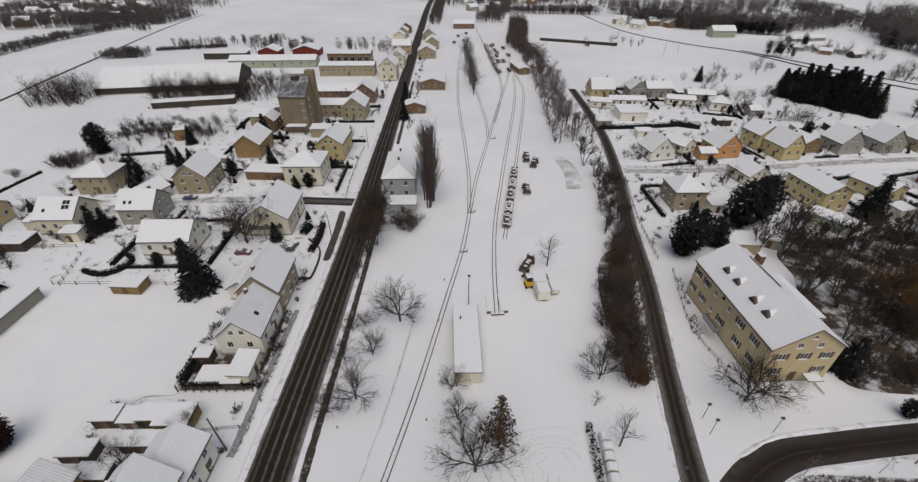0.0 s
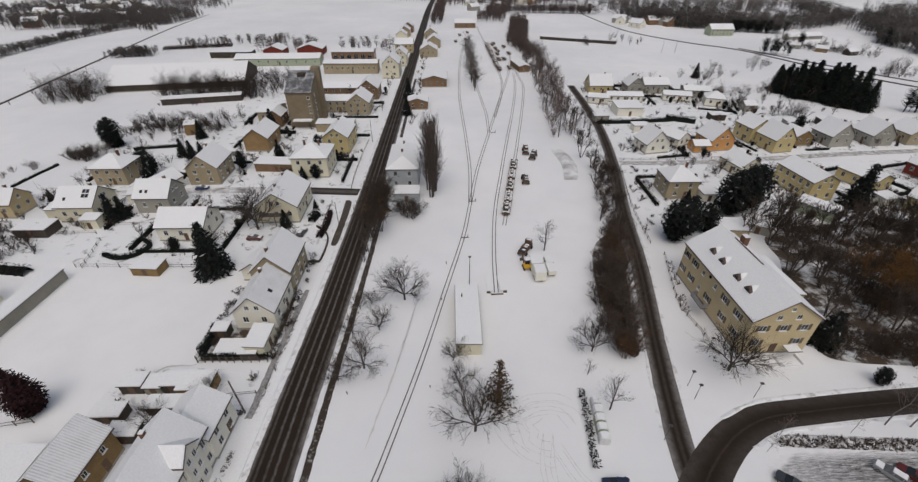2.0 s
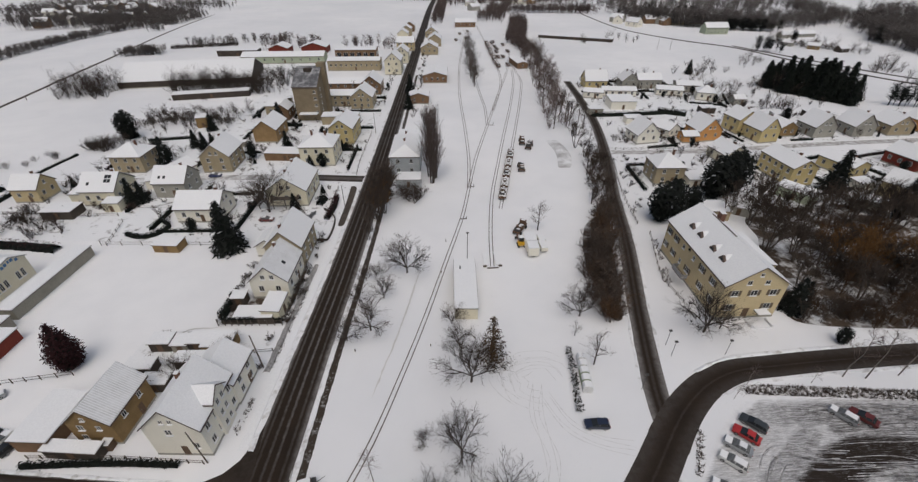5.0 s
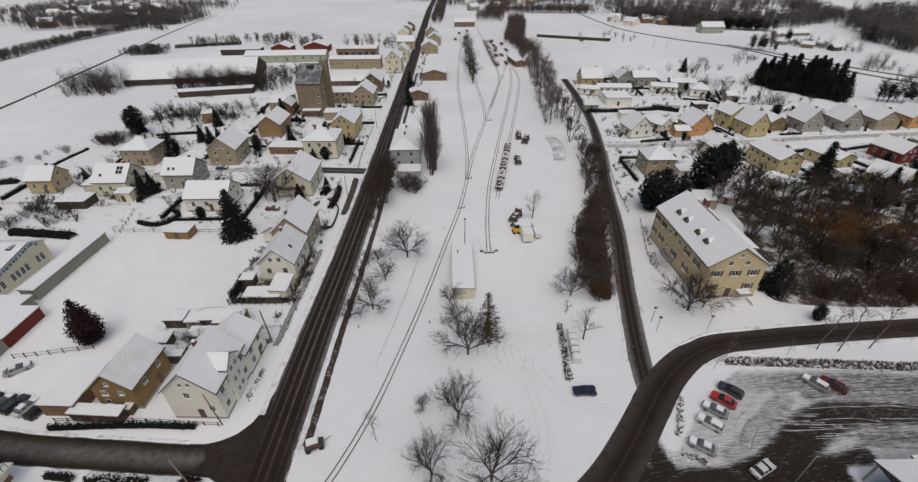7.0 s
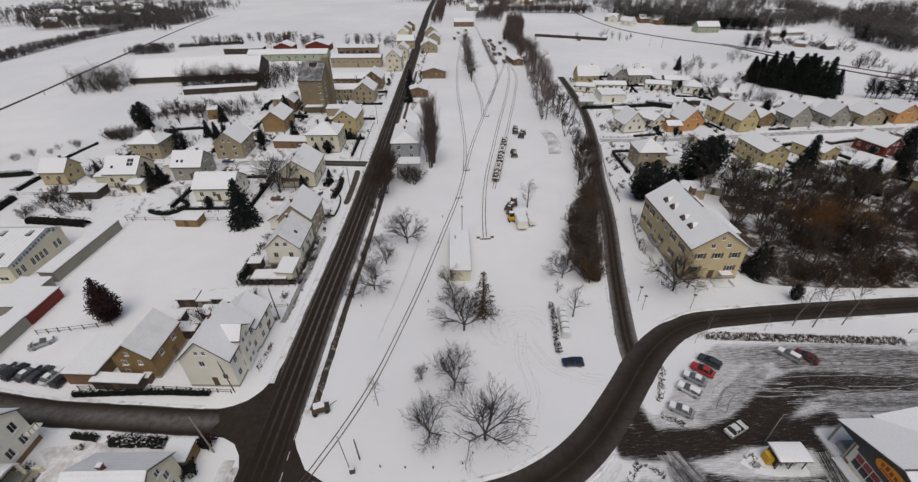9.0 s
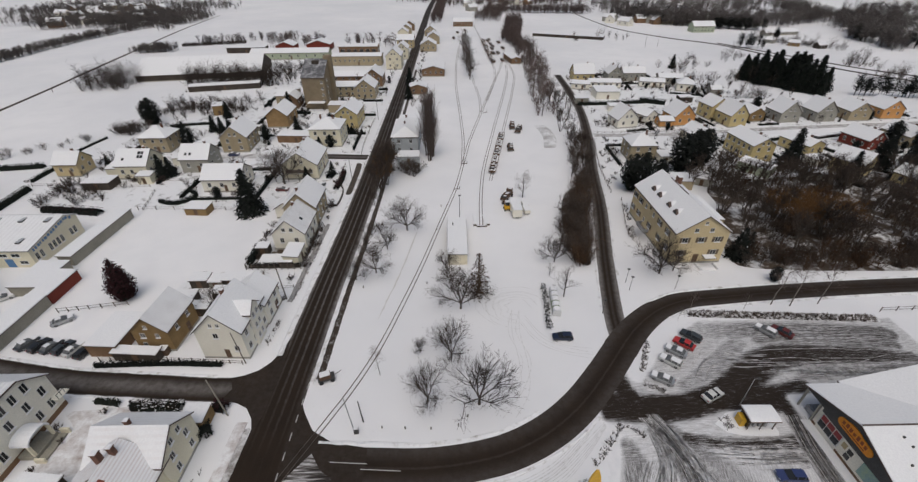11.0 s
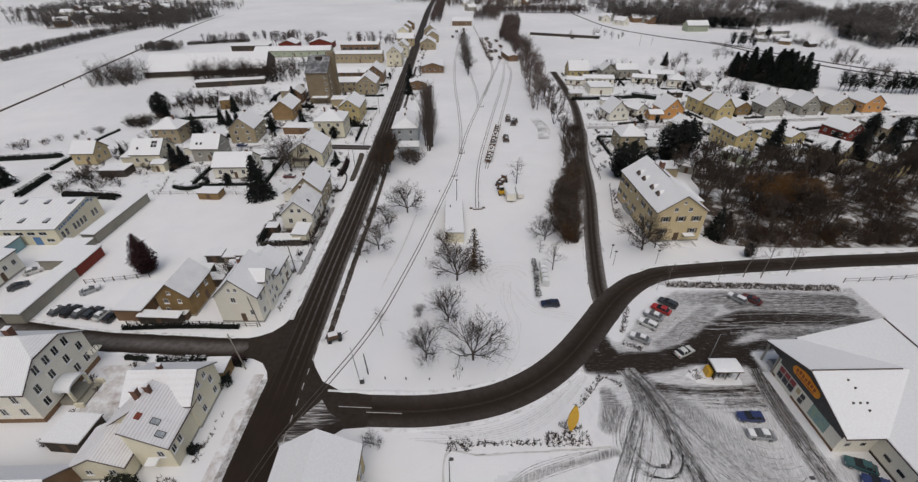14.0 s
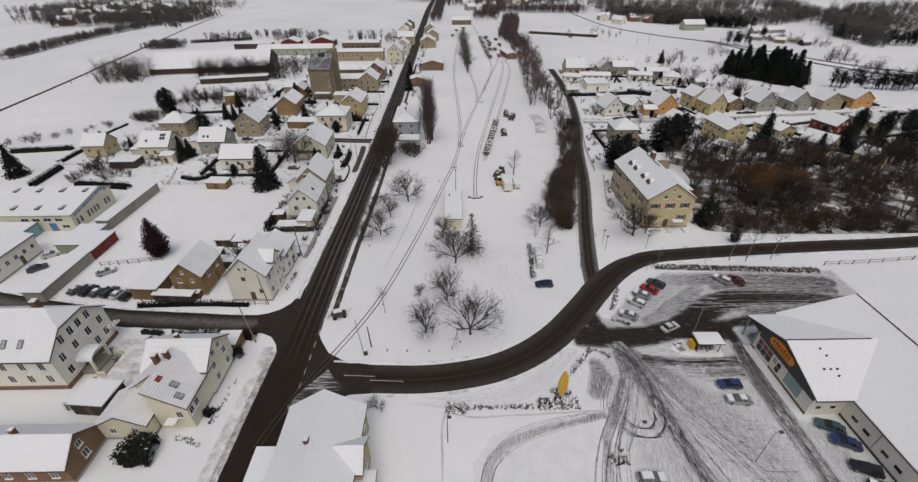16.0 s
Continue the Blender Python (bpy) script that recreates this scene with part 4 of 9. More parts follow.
def tracks(name, lines, label):
    """Pairs of tyre tracks pressed into the snow."""
    v, f, uv = [], [], []
    for pts in lines:
        ln = smooth_line(pts, 0.8)
        nr = normals_of(ln)
        for side in (-0.72, 0.72):
            k = len(v)
            for c, n in zip(ln, nr):
                for a in (-0.045, 0.045):
                    q = c + n * (side + a)
                    v.append((q.x, q.y, 0.024))
            for i in range(len(ln) - 1):
                f.append((k + 2 * i, k + 2 * i + 1, k + 2 * i + 3, k + 2 * i + 2))
    ob = mesh_object(name, v, f, TRACK)
    return tagged(ob, label, "tyre tracks", kind="stuff")


def track_mat():
    m, t, n, l, b = nodes_of("tyre_track_slush")
    tc = n.new("ShaderNodeTexCoord")
    a = noise_of(n, l, tc.outputs["Object"], 0.9, 6, 0.75)
    l.new(ramp(n, l, a, [(0.38, (0.16, 0.15, 0.145)), (0.58, (0.58, 0.57, 0.58))]), b.inputs["Base Color"])
    b.inputs["Roughness"].default_value = 0.75
    return m


TRACK = track_mat()


def faint_mat():
    m, t, n, l, b = nodes_of("faint_track_snow")
    tc = n.new("ShaderNodeTexCoord")
    a = noise_of(n, l, tc.outputs["Object"], 1.4, 6, 0.75)
    l.new(ramp(n, l, a, [(0.35, (0.46, 0.45, 0.45)), (0.6, (0.70, 0.70, 0.71))]), b.inputs["Base Color"])
    b.inputs["Roughness"].default_value = 0.8
    return m


rt = random.Random(21)
LOTLINES = []
for i in range(15):
    j = rt.uniform(-1.8, 1.8)
    LOTLINES.append([(30.2 + 0.6 * j, 9.0), (32.6 + 0.7 * j, 3), (33.0 + 0.8 * j, -3.4), (33.7 + 1.2 * j, -8.4), (35 + 1.7 * j, -15), (38 + 2.4 * j, -27)])
for i in range(9):
    j = rt.uniform(-1.5, 1.5)
    LOTLINES.append([(31.6, 7.2), (34 + 0.4 * j, 1.5), (37 + j, -4), (41 + 1.4 * j, -10), (45 + 2 * j, -18), (47 + 2 * j, -30)])
for i in range(11):
    j = rt.uniform(-1.5, 1.5)
    LOTLINES.append([(30.2 + 0.4 * j, 7.0), (30.0 + 0.5 * j, 1.0), (27.0 + j, -5.0), (23.6 + 1.2 * j, -11), (21.6 + 1.5 * j, -18), (21.2 + 1.5 * j, -27)])
for i in range(16):
    r = 3.5 + i * 0.75 + rt.uniform(-0.3, 0.3)
    a0 = rt.uniform(2.6, 3.4)
    LOTLINES.append([(46.5 + r * math.cos(a0 + 0.35 * k), -3.0 + 0.85 * r * math.sin(a0 + 0.35 * k)) for k in range(6)])
for i in range(3):
    LOTLINES.append([(21.5, -5.9), (16.3, -6.7 - 0.3 * i), (10.8, -8.4 - 0.4 * i), (7.2, -11.4 - 0.2 * i), (5.2, -15.2), (4.2 + 0.4 * i, -24)])
for i in range(7):
    j = rt.uniform(-1, 1)
    LOTLINES.append([(54.5 + 2 * j, 19.4 + j), (50.0 + 1.6 * j, 19.6 + 1.4 * j), (46.2 + j, 20.6 + 1.6 * j), (43.6 + 0.6 * j, 19.6 + 2.4 * j), (41.4 + 0.4 * j, 17.2 + 2.6 * j)])
for i in range(40):
    y = rt.choice((rt.uniform(15.6, 19), rt.uniform(22, 28.6)))
    x = rt.uniform(52, 66)
    n = rt.uniform(8, 17)
    LOTLINES.append([(x, y), (x + 0.35 * n, y + rt.uniform(-0.3, 0.3)), (x + 0.7 * n, y + rt.uniform(-0.4, 0.4)), (x + n, y + rt.uniform(-0.6, 0.6))])
for i in range(14):
    y = rt.uniform(1.0, 5.6)
    x = rt.uniform(35, 40)
    LOTLINES.append([(x, y + 0.4), (x + 4, y), (x + 9, y + rt.uniform(-0.4, 0.4)), (50 + rt.uniform(-1, 1), y + rt.uniform(-0.6, 0.6))])
for i in range(12):
    x = rt.uniform(50.2, 52.4)
    LOTLINES.append([(x + 1.2, 8.6), (x + 0.2, 3), (x, -4), (x + rt.uniform(-0.4, 0.4), -12), (x + rt.uniform(-0.6, 0.6), -26)])
for i in range(9):
    j = rt.uniform(-1, 1)
    LOTLINES.append([(28.6 + j, 1.5), (26.6 + j, -1.5), (25.6 + 1.2 * j, -5), (27.4 + j, -8), (30.6 + j, -8.6), (32.4, -6 + j)])
tracks("tyre_tracks", LOTLINES, "dark tyre tracks in the slush of the car park")
TRACK = faint_mat()
YARDLINES = []
for i in range(5):
    r = 2.6 + 0.8 * i
    a0 = rt.uniform(0, 3)
    YARDLINES.append([(13.0 + rt.uniform(-1, 1) + 1.2 * r * math.cos(a0 + 0.5 * k), 33.5 + r * math.sin(a0 + 0.5 * k)) for k in range(7)])
for i in range(2):
    YARDLINES.append([(7 + 2 * i, 9.5), (10.5 + 1.2 * i, 14), (12.6 + rt.uniform(-0.5, 0.5), 20), (11 + rt.uniform(-1, 1), 27), (12.5, 33)])
    YARDLINES.append([(25, 21 + i), (20, 22.5 + 0.5 * i), (16, 25 + i), (13.5, 30 + i)])
for i in range(6):
    k = 0.55 * i + rt.uniform(-0.2, 0.2)
    YARDLINES.append([(-6 + i, -2.3 - 0.3 * k), (2, -2.2 - 0.5 * k), (8.5, -0.8 - 0.8 * k), (14, 1.8 - 0.9 * k), (18.5, 5.2 - 0.7 * k), (22.5, 8.6 - 0.3 * k)])
tracks("tyre_tracks_yard", YARDLINES, "faint old tyre tracks in the yard snow")


flat_patch("road_slush", [(-20.4, 4.0), (-23.2, 0.4), (-25.2, -3.0), (-23.6, -4.4), (-21.4, -2.6), (-18.6, -0.6), (-16.6, 0.2), (-18.4, 1.4)], 0.037, CROSSING_SLUSH, "streaks of packed slush beside the rail crossing", soft=True)


def lane_marks():
    v, f = [], []
    for i in range(9):
        y = -6 + i * 3.0
        k = len(v)
        for dx, dy in ((-0.07, 0), (0.07, 0), (0.07, 1.3), (-0.07, 1.3)):
            v.append((-24.3 + 0.02 * y + dx, y + dy, 0.04))
        f.append((k, k + 1, k + 2, k + 3))
    for x0, x1, y, w in ((-13, -7.4, 1.6, 0.06), (-17.5, -12.2, 2.7, 0.06)):
        k = len(v)
        v += [(x0, y - w, 0.04), (x1, y - 0.35 - w, 0.04), (x1, y - 0.35 + w, 0.04), (x0, y + w, 0.04)]
        f.append((k, k + 1, k + 2, k + 3))
    ob = mesh_object("lane_markings", v, f, WORNPAINT)
    tagged(ob, "worn white lane markings", "road marking", kind="structure")


WORNPAINT = surface("worn_road_paint", (0.25, 0.24, 0.23), (0.6, 0.59, 0.57), 0.8, 2, 9)
lane_marks()


# planted ground where soil and dead plants show through the snow
flat_patch("garden_ground", [(-31.5, 76), (-31.8, 108), (-110, 108), (-113, 78), (-88, 77), (-56, 76)], 0.006, GARDEN_SOIL, "gardens with soil and dead plants under thin snow", "garden ground")
flat_patch("garden_ground_2", [(-31.8, 114), (-31.8, 215), (-92, 215), (-95, 160), (-108, 128), (-110, 114)], 0.006, GARDEN_SOIL, "gardens with soil and dead plants under thin snow", "garden ground")
flat_patch("garden_ground_3", [(50, 88), (150, 95), (185, 110), (185, 131), (110, 128), (56, 127)], 0.006, GARDEN_SOIL, "village gardens with soil under thin snow", "garden ground")
flat_patch("garden_ground_4", [(58, 133), (120, 135), (200, 145), (200, 165), (150, 172), (130, 205), (66, 212), (62, 170)], 0.006, GARDEN_SOIL, "village gardens with soil under thin snow", "garden ground")
flat_patch("garden_ground_5", [(-57, 31), (-35, 32), (-34.5, 44), (-57, 45)], 0.006, GARDEN_SOIL, "yard with trodden soil under thin snow", "garden ground", soft=True)
flat_patch("garden_ground_7", [(-46.6, 47.6), (-34.2, 47.6), (-34.0, 56.0), (-34.2, 66), (-35, 66), (-35, 56), (-46.6, 56.4)], 0.007, THICKET_SOIL, "trodden dark garden yard with patches of snow", "garden ground")
flat_patch("yard_ground", [(-61, 11.5), (-52, 12.2), (-46.8, 12.4), (-47.8, 6), (-50, 3), (-56, 0.6), (-58.4, 2.5), (-57.2, 8)], 0.006, YARD, "trodden brown snow in the yard between the houses", "yard ground", soft=True)
flat_patch("planting_bed", [(45.4, 31.3), (46.4, 32.3), (64, 31.3), (82.4, 30.1), (82.8, 28.0), (64, 29.2), (46.4, 30.2)], 0.0125, BEDSOIL, "planting bed with brown twigs under thin snow", "planting bed")
flat_patch("thicket_ground", [(64, 50), (70, 45), (116, 43.6), (165, 46), (170, 92), (150, 94), (84, 88), (74, 74), (68, 60)], 0.006, THICKET_SOIL, "leaf litter and snow under the wild thicket", "thicket ground", soft=True)
flat_patch("thicket_ground_2", [(29.6, 48), (31.6, 47.6), (34.6, 60), (38.4, 78), (39.6, 86), (37, 86), (32.4, 80), (29.2, 66)], 0.006, THICKET_SOIL, "leaf litter and snow under the hedgerow", "thicket ground", soft=True)


# ---- rails ----
def track(pts, label, seed=1):
    e = thing("railway_track", 0, 0, 0, label, "railway track", "narrow-gauge tracks")
    e["kind"] = "structure"
    for s in (-0.4, 0.4):
        strip("rail_bed", pts, 0.20, 0.012, BALLAST, "", 2.5, s, parent=e, rough=0.012, seed=seed)
        strip("rail", pts, 0.07, 0.015, STEEL, "", 2.5, s, [(-0.5, 0.0), (-0.5, 0.07), (0.5, 0.07), (0.5, 0.0)], parent=e)
    return e


T1 = [(-27.5, -10), (-24.6, -1.5), (-19.9, 8.1), (-16.6, 15.0), (-13.5, 23.2), (-10.5, 34), (-6.9, 48.5), (-2.8, 67.5), (1.3, 86.9), (3.9, 104.8), (7.1, 126.6), (13.3, 159), (20, 194), (31, 250), (38, 300)]
T2 = [(7.6, 64.4), (8.3, 78.8), (10.3, 98.6), (14.4, 122.8), (17.1, 138.4), (20.8, 158.8), (25.9, 186.9), (31.4, 222), (34.2, 252)]
T3 = [(3.6, 103), (4.4, 126), (3.9, 156), (2.9, 190), (2.7, 217), (4, 270), (8, 340)]
T4 = [(13.0, 157), (13.6, 180), (12.8, 200), (11.5, 240), (12, 300)]
T5 = [(17, 176), (24.5, 220), (26.2, 257), (25, 310), (23.5, 360), (22, 420)]
for i, (p, lb) in enumerate(((T1, "narrow-gauge track cleared in the snow"), (T2, "siding ending at a buffer in the snow"), (T3, "branching narrow-gauge track in snow"), (T4, "short connecting track in snow"), (T5, "far siding with parked wagons"), ([(12.0, 91), (12.8, 95.2), (15.2, 108), (19.7, 131), (24.9, 158.8), (30.0, 186.8), (35.6, 222), (36.0, 243), (35.2, 264)], "siding under the parked wagons"))):
    track(p, lb, i)


def switch_lever(x, y, yaw):
    e = thing("switch_stand", x, y, yaw, "dark iron switch stand beside the rails", "switch stand", "switch stands")
    boxes("base", [(-0.9, 0.9, -0.12, 0.12, 0.0, 0.14)], WOOD, e)
    rod("lever", (0.7, 0, 0.1), (0.85, 0, 1.0), 0.05, METAL, e)
    rod("weight", (0.75, -0.12, 0.45), (0.75, 0.12, 0.45), 0.13, METAL, e)


for x, y in ((1.6, 85.6), (4.4, 104.0), (14.8, 158.0)):
    switch_lever(x, y, 5)


def buffer_ramp():
    e = thing("track_end_ramp", 7.7, 64.6, 3, "snow-covered earth ramp with sleepers at the track end", "buffer stop")
    boxes("bank", [(-1.9, -0.75, 0.4, 5.5, 0, 0.35), (0.75, 1.9, 0.4, 5.5, 0, 0.35)], ROOFSNOW, e, bevel=0.1)
    boxes("sleeper", [(-1.3, 1.3, -0.5, -0.22, 0, 0.4)], WOOD, e)
    for s in (-1, 1):
        boxes("sleeper", [(s * 1.75 - 0.4, s * 1.75 + 0.4, 0.1, 0.36, 0, 0.42)], WOOD, e)
    boxes("snow_cap", [(-1.25, 1.25, -0.49, -0.25, 0.404, 0.46)], ROOFSNOW, e)


buffer_ramp()


def wheel(parent, x, y, r, w, m=None):
    v, f = [], []
    s = 12
    for yy in (-w / 2, w / 2):
        for i in range(s):
            a = 2 * math.pi * i / s
            v.append((x + r * math.cos(a), y + yy, r + r * math.sin(a)))
    f = [tuple(range(s)), tuple(range(2 * s - 1, s - 1, -1))] + [(i, s + i, s + (i + 1) % s, (i + 1) % s) for i in range(s)]
    return mesh_object("wheel", v, f, m or RUST, parent)


def wagon(L=6.4, W=2.2, sides=0.4, load=0.5, seed=4):
    e = thing("flat_wagon", 0, 0, 0, "rusty narrow-gauge goods wagon with snow on its load", "railway wagon", "parked wagons")
    boxes("underframe", [(-L / 2, L / 2, -0.6, 0.6, 0.5, 0.72), (-L / 2 - 0.3, -L / 2, -0.1, 0.1, 0.5, 0.7), (L / 2, L / 2 + 0.3, -0.1, 0.1, 0.5, 0.7)], RUST, e)
    boxes("deck", [(-L / 2, L / 2, -W / 2, W / 2, 0.724, 0.82)], WOOD, e)
    boxes("snow_floor", [(-L / 2 + 0.1, L / 2 - 0.1, -W / 2 + 0.09, W / 2 - 0.09, 0.826, 0.93)], ROOFSNOW, e)
    boxes("side_board", [(-L / 2, L / 2, -W / 2, -W / 2 + 0.06, 0.824, 0.82 + sides)], RUST, e)
    boxes("side_board", [(-L / 2, L / 2, W / 2 - 0.06, W / 2, 0.824, 0.82 + sides)], RUST, e)
    boxes("end_board", [(-L / 2, -L / 2 + 0.06, -W / 2 + 0.07, W / 2 - 0.07, 0.824, 0.82 + sides)], RUST, e)
    boxes("end_board", [(L / 2 - 0.06, L / 2, -W / 2 + 0.07, W / 2 - 0.07, 0.824, 0.82 + sides)], RUST, e)
    rr = random.Random(seed)
    for i in range(5):
        x0 = -L / 2 + 0.15 + i * (L - 0.3) / 5
        top = 0.82 + load + rr.uniform(-0.25, 0.45)
        w = rr.uniform(0.4, 0.98)
        boxes("load", [(x0 + rr.uniform(0, 0.2), x0 + rr.uniform(0.7, 1.15), -w * rr.uniform(0.5, 1), w, 0.824, top)], (RUST, METAL, WOOD)[i % 3], e, bevel=0.04)
        boxes("snow_load", [(x0 + 0.2, x0 + 0.2 + rr.uniform(0.35, 0.7), -w * 0.55, w * rr.uniform(0.4, 0.98), top + 0.004, top + 0.10)], ROOFSNOW, e)
    for x in (-L / 2 + 0.8, -L / 2 + 1.7, L / 2 - 1.7, L / 2 - 0.8):
        for y in (-0.42, 0.42):
            wheel(e, x, y, 0.26, 0.1)
    return e


w0 = wagon()
w1 = wagon(seed=9)
w1.matrix_basis = pose(14.75, 105.4, 0.03, 0, 0, 79)
w0.matrix_basis = pose(13.45, 98.6, 0.03, 0, 0, 79)
for w, x, y in ((w0, 16.1, 112.6), (w1, 17.45, 119.8), (w0, 18.85, 127.0)):
    copy_thing(w, pose(x, y, 0.03, 0, 0, 79))
for i in range(10):
    y = 259 + i * 8.2
    copy_thing((w0, w1)[i % 2], pose(26.2 - 0.024 * (y - 257) + (0.6 if i % 3 == 0 else 0), y, 0.05, 0, 0, 91.5) @ Matrix.Scale(1.15, 4))
for x, y in ((28.9, 284), (29.3, 300), (29.7, 318), (29.8, 336), (37.2, 302), (36.2, 325), (33, 262), (32.2, 285), (30.5, 310), (28.5, 332), (2.5, 345), (6, 372), (12.5, 384), (10, 352)):
    copy_thing(w0, pose(x, y, 0.05, 0, 0, 93))


# ---- bare trees ----
def grow(rng, out, p, d, length, r, level, top, spread, count, curl, up, short=0.62):
    segs = 3 if level < 2 else 2
    q = p.copy()
    pts = [q.copy()]
    for i in range(segs):
        d = (d + Vector((rng.uniform(-1, 1), rng.uniform(-1, 1), rng.uniform(-1, 1))) * curl + Vector((0, 0, up))).normalized()
        n = q + d * (length / segs)
        r2 = r * (1 - 0.28 * (i + 1) / segs)
        out.append((q.copy(), n.copy(), r * (1 - 0.28 * i / segs), r2, level))
        q = n
        pts.append(q.copy())
    if level >= top:
        return
    for i in range(count[level]):
        t = rng.uniform(0.35, 1.0) if level else rng.uniform(0.72, 1.0)
        a = t * segs
        k = min(segs - 1, int(a))
        b = pts[k].lerp(pts[k + 1], a - k)
        ax = d.orthogonal().normalized()
        ax = Matrix.Rotation(rng.uniform(0, 6.283), 3, d) @ ax
        nd = (d * math.cos(spread[level]) + ax * math.sin(spread[level])).normalized()
        grow(rng, out, b, nd, length * short * rng.uniform(0.75, 1.2), r * 0.55, level + 1, top, spread, count, curl, up, short)


def tree_mesh(name, segs, thick, parent, bark, twig):
    v0, f0, v1, f1 = [], [], [], []
    for p, q, r0, r1, lv in segs:
        if lv <= 1:
            tube(v0, f0, p, q, max(r0, 0.03), max(r1, 0.025), 5)
        elif lv <= 2:
            tube(v1, f1, p, q, max(r0, thick), max(r1, thick * 0.7), 3)
        else:
            s = (q - p).cross(Vector((math.sin(p.x * 37), math.cos(p.y * 29), 0.6))).normalized() * thick * (0.85 if lv == 3 else 0.62)
            k0 = len(v1)
            v1 += [p - s, p + s, q + s * 0.6, q - s * 0.6]
            f1.append((k0, k0 + 1, k0 + 2, k0 + 3))
    mesh_object("trunk", v0, f0, bark, parent)
    mesh_object("crown", v1, f1, twig, parent)


def bare_tree(kind, seed, label, twig=None, bark=None):
    rng = random.Random(seed)
    e = thing("bare_tree", 0, 0, 0, label, "tree")
    out = []
    if kind == "spread":
        n = 7
        out.append((Vector((0, 0, -0.1)), Vector((0.05, 0, 1.2)), 0.17, 0.14, 0))
        for i in range(n):
            a = 6.283 * i / n + rng.uniform(-0.35, 0.35)
            tilt = rng.uniform(0.2, 0.5) if i % 3 == 0 else rng.uniform(0.65, 1.05)
            grow(rng, out, Vector((0.05, 0, rng.uniform(0.9, 1.2))), Vector((math.cos(a) * math.sin(tilt), math.sin(a) * math.sin(tilt), math.cos(tilt))), 3.2, 0.08, 1, 4, (0, 0.55, 0.62, 0.62), (0, 7, 6, 4), 0.15, 0.05, 0.66)
    elif kind == "tall":
        H = 8.6
        out.append((Vector((0, 0, -0.1)), Vector((0.1, 0.05, 3.2)), 0.17, 0.13, 0))
        out.append((Vector((0.1, 0.05, 3.2)), Vector((0.05, 0.15, 6.0)), 0.13, 0.08, 0))
        out.append((Vector((0.05, 0.15, 6.0)), Vector((0.1, 0.1, H)), 0.08, 0.02, 0))
        for i in range(24):
            z = rng.uniform(1.6, H - 0.4)
            a = rng.uniform(0, 6.283)
            t = (z - 1.6) / (H - 2.0)
            reach = (1.3 + 2.2 * math.sin(min(1.0, t * 1.35 + 0.12) * math.pi) * 0.75) * rng.uniform(0.8, 1.15)
            grow(rng, out, Vector((0.08, 0.1, z)), Vector((math.cos(a) * 0.8, math.sin(a) * 0.8, 0.62)).normalized(), reach, 0.045, 2, 4, (0, 0, 0.6, 0.65), (0, 0, 5, 3), 0.16, 0.03, 0.55)
    elif kind == "birch":
        stem = [Vector((0, 0, -0.1)), Vector((rng.uniform(-0.2, 0.3), 0.1, 2.4)), Vector((rng.uniform(-0.3, 0.4), rng.uniform(-0.2, 0.4), 5.2)), Vector((0.1, 0.3, 8.5))]
        for i in range(3):
            out.append((stem[i], stem[i + 1], 0.10 - 0.025 * i, 0.075 - 0.025 * i, 0))
        for i in range(16):
            z = rng.uniform(3.0, 8.4)
            a = rng.uniform(0, 6.283)
            grow(rng, out, Vector((0.15, 0.2, z)), Vector((math.cos(a) * 0.7, math.sin(a) * 0.7, 0.7)).normalized(), 2.4 * (1.15 - z / 12), 0.035, 2, 4, (0, 0, 0.6, 0.6), (0, 0, 5, 3), 0.2, -0.05, 0.6)
    elif kind == "poplar":
        for s in range(5):
            a = 6.283 * s / 5
            b = Vector((math.cos(a) * 0.35, math.sin(a) * 0.35, 0))
            out.append((b, b * 2.6 + Vector((0, 0, 11 + rng.uniform(-1, 1))), 0.14, 0.05, 0))
            for i in range(24):
                z = rng.uniform(0.8, 10.5)
                an = rng.uniform(0, 6.283)
                grow(rng, out, b * (1 + 1.6 * z / 11) + Vector((0, 0, z)), Vector((math.cos(an) * 0.42, math.sin(an) * 0.42, 0.9)).normalized(), 3.2 * (1.1 - z / 14), 0.035, 2, 4, (0, 0, 0.35, 0.4), (0, 0, 4, 2), 0.08, 0.08, 0.6)
    elif kind == "shrub":
        for s in range(15):
            a = rng.uniform(0, 6.283)
            t = rng.uniform(0.1, 0.75)
            b = Vector((math.cos(a), math.sin(a), 0)) * rng.uniform(0, 0.4)
            grow(rng, out, b, Vector((math.cos(a) * math.sin(t), math.sin(a) * math.sin(t), math.cos(t))), rng.uniform(1.6, 2.6), 0.03, 2, 4, (0, 0, 0.55, 0.6), (0, 0, 6, 3), 0.14, 0.03, 0.55)
    elif kind == "wild":
        for s in range(3):
            a = 6.283 * s / 3 + rng.uniform(-0.5, 0.5)
            grow(rng, out, Vector((0.2 * math.cos(a), 0.2 * math.sin(a), -0.1)), Vector((0.25 * math.cos(a), 0.25 * math.sin(a), 1)).normalized(), 3.6, 0.11, 0, 4, (0.5, 0.6, 0.65, 0.6), (5, 5, 4, 1), 0.14, 0.06, 0.6)
    tree_mesh("tree", out, {"shrub": 0.026, "wild": 0.026, "poplar": 0.017, "spread": 0.02}.get(kind, 0.016), e, bark or BARK, twig or TWIG)
    return e


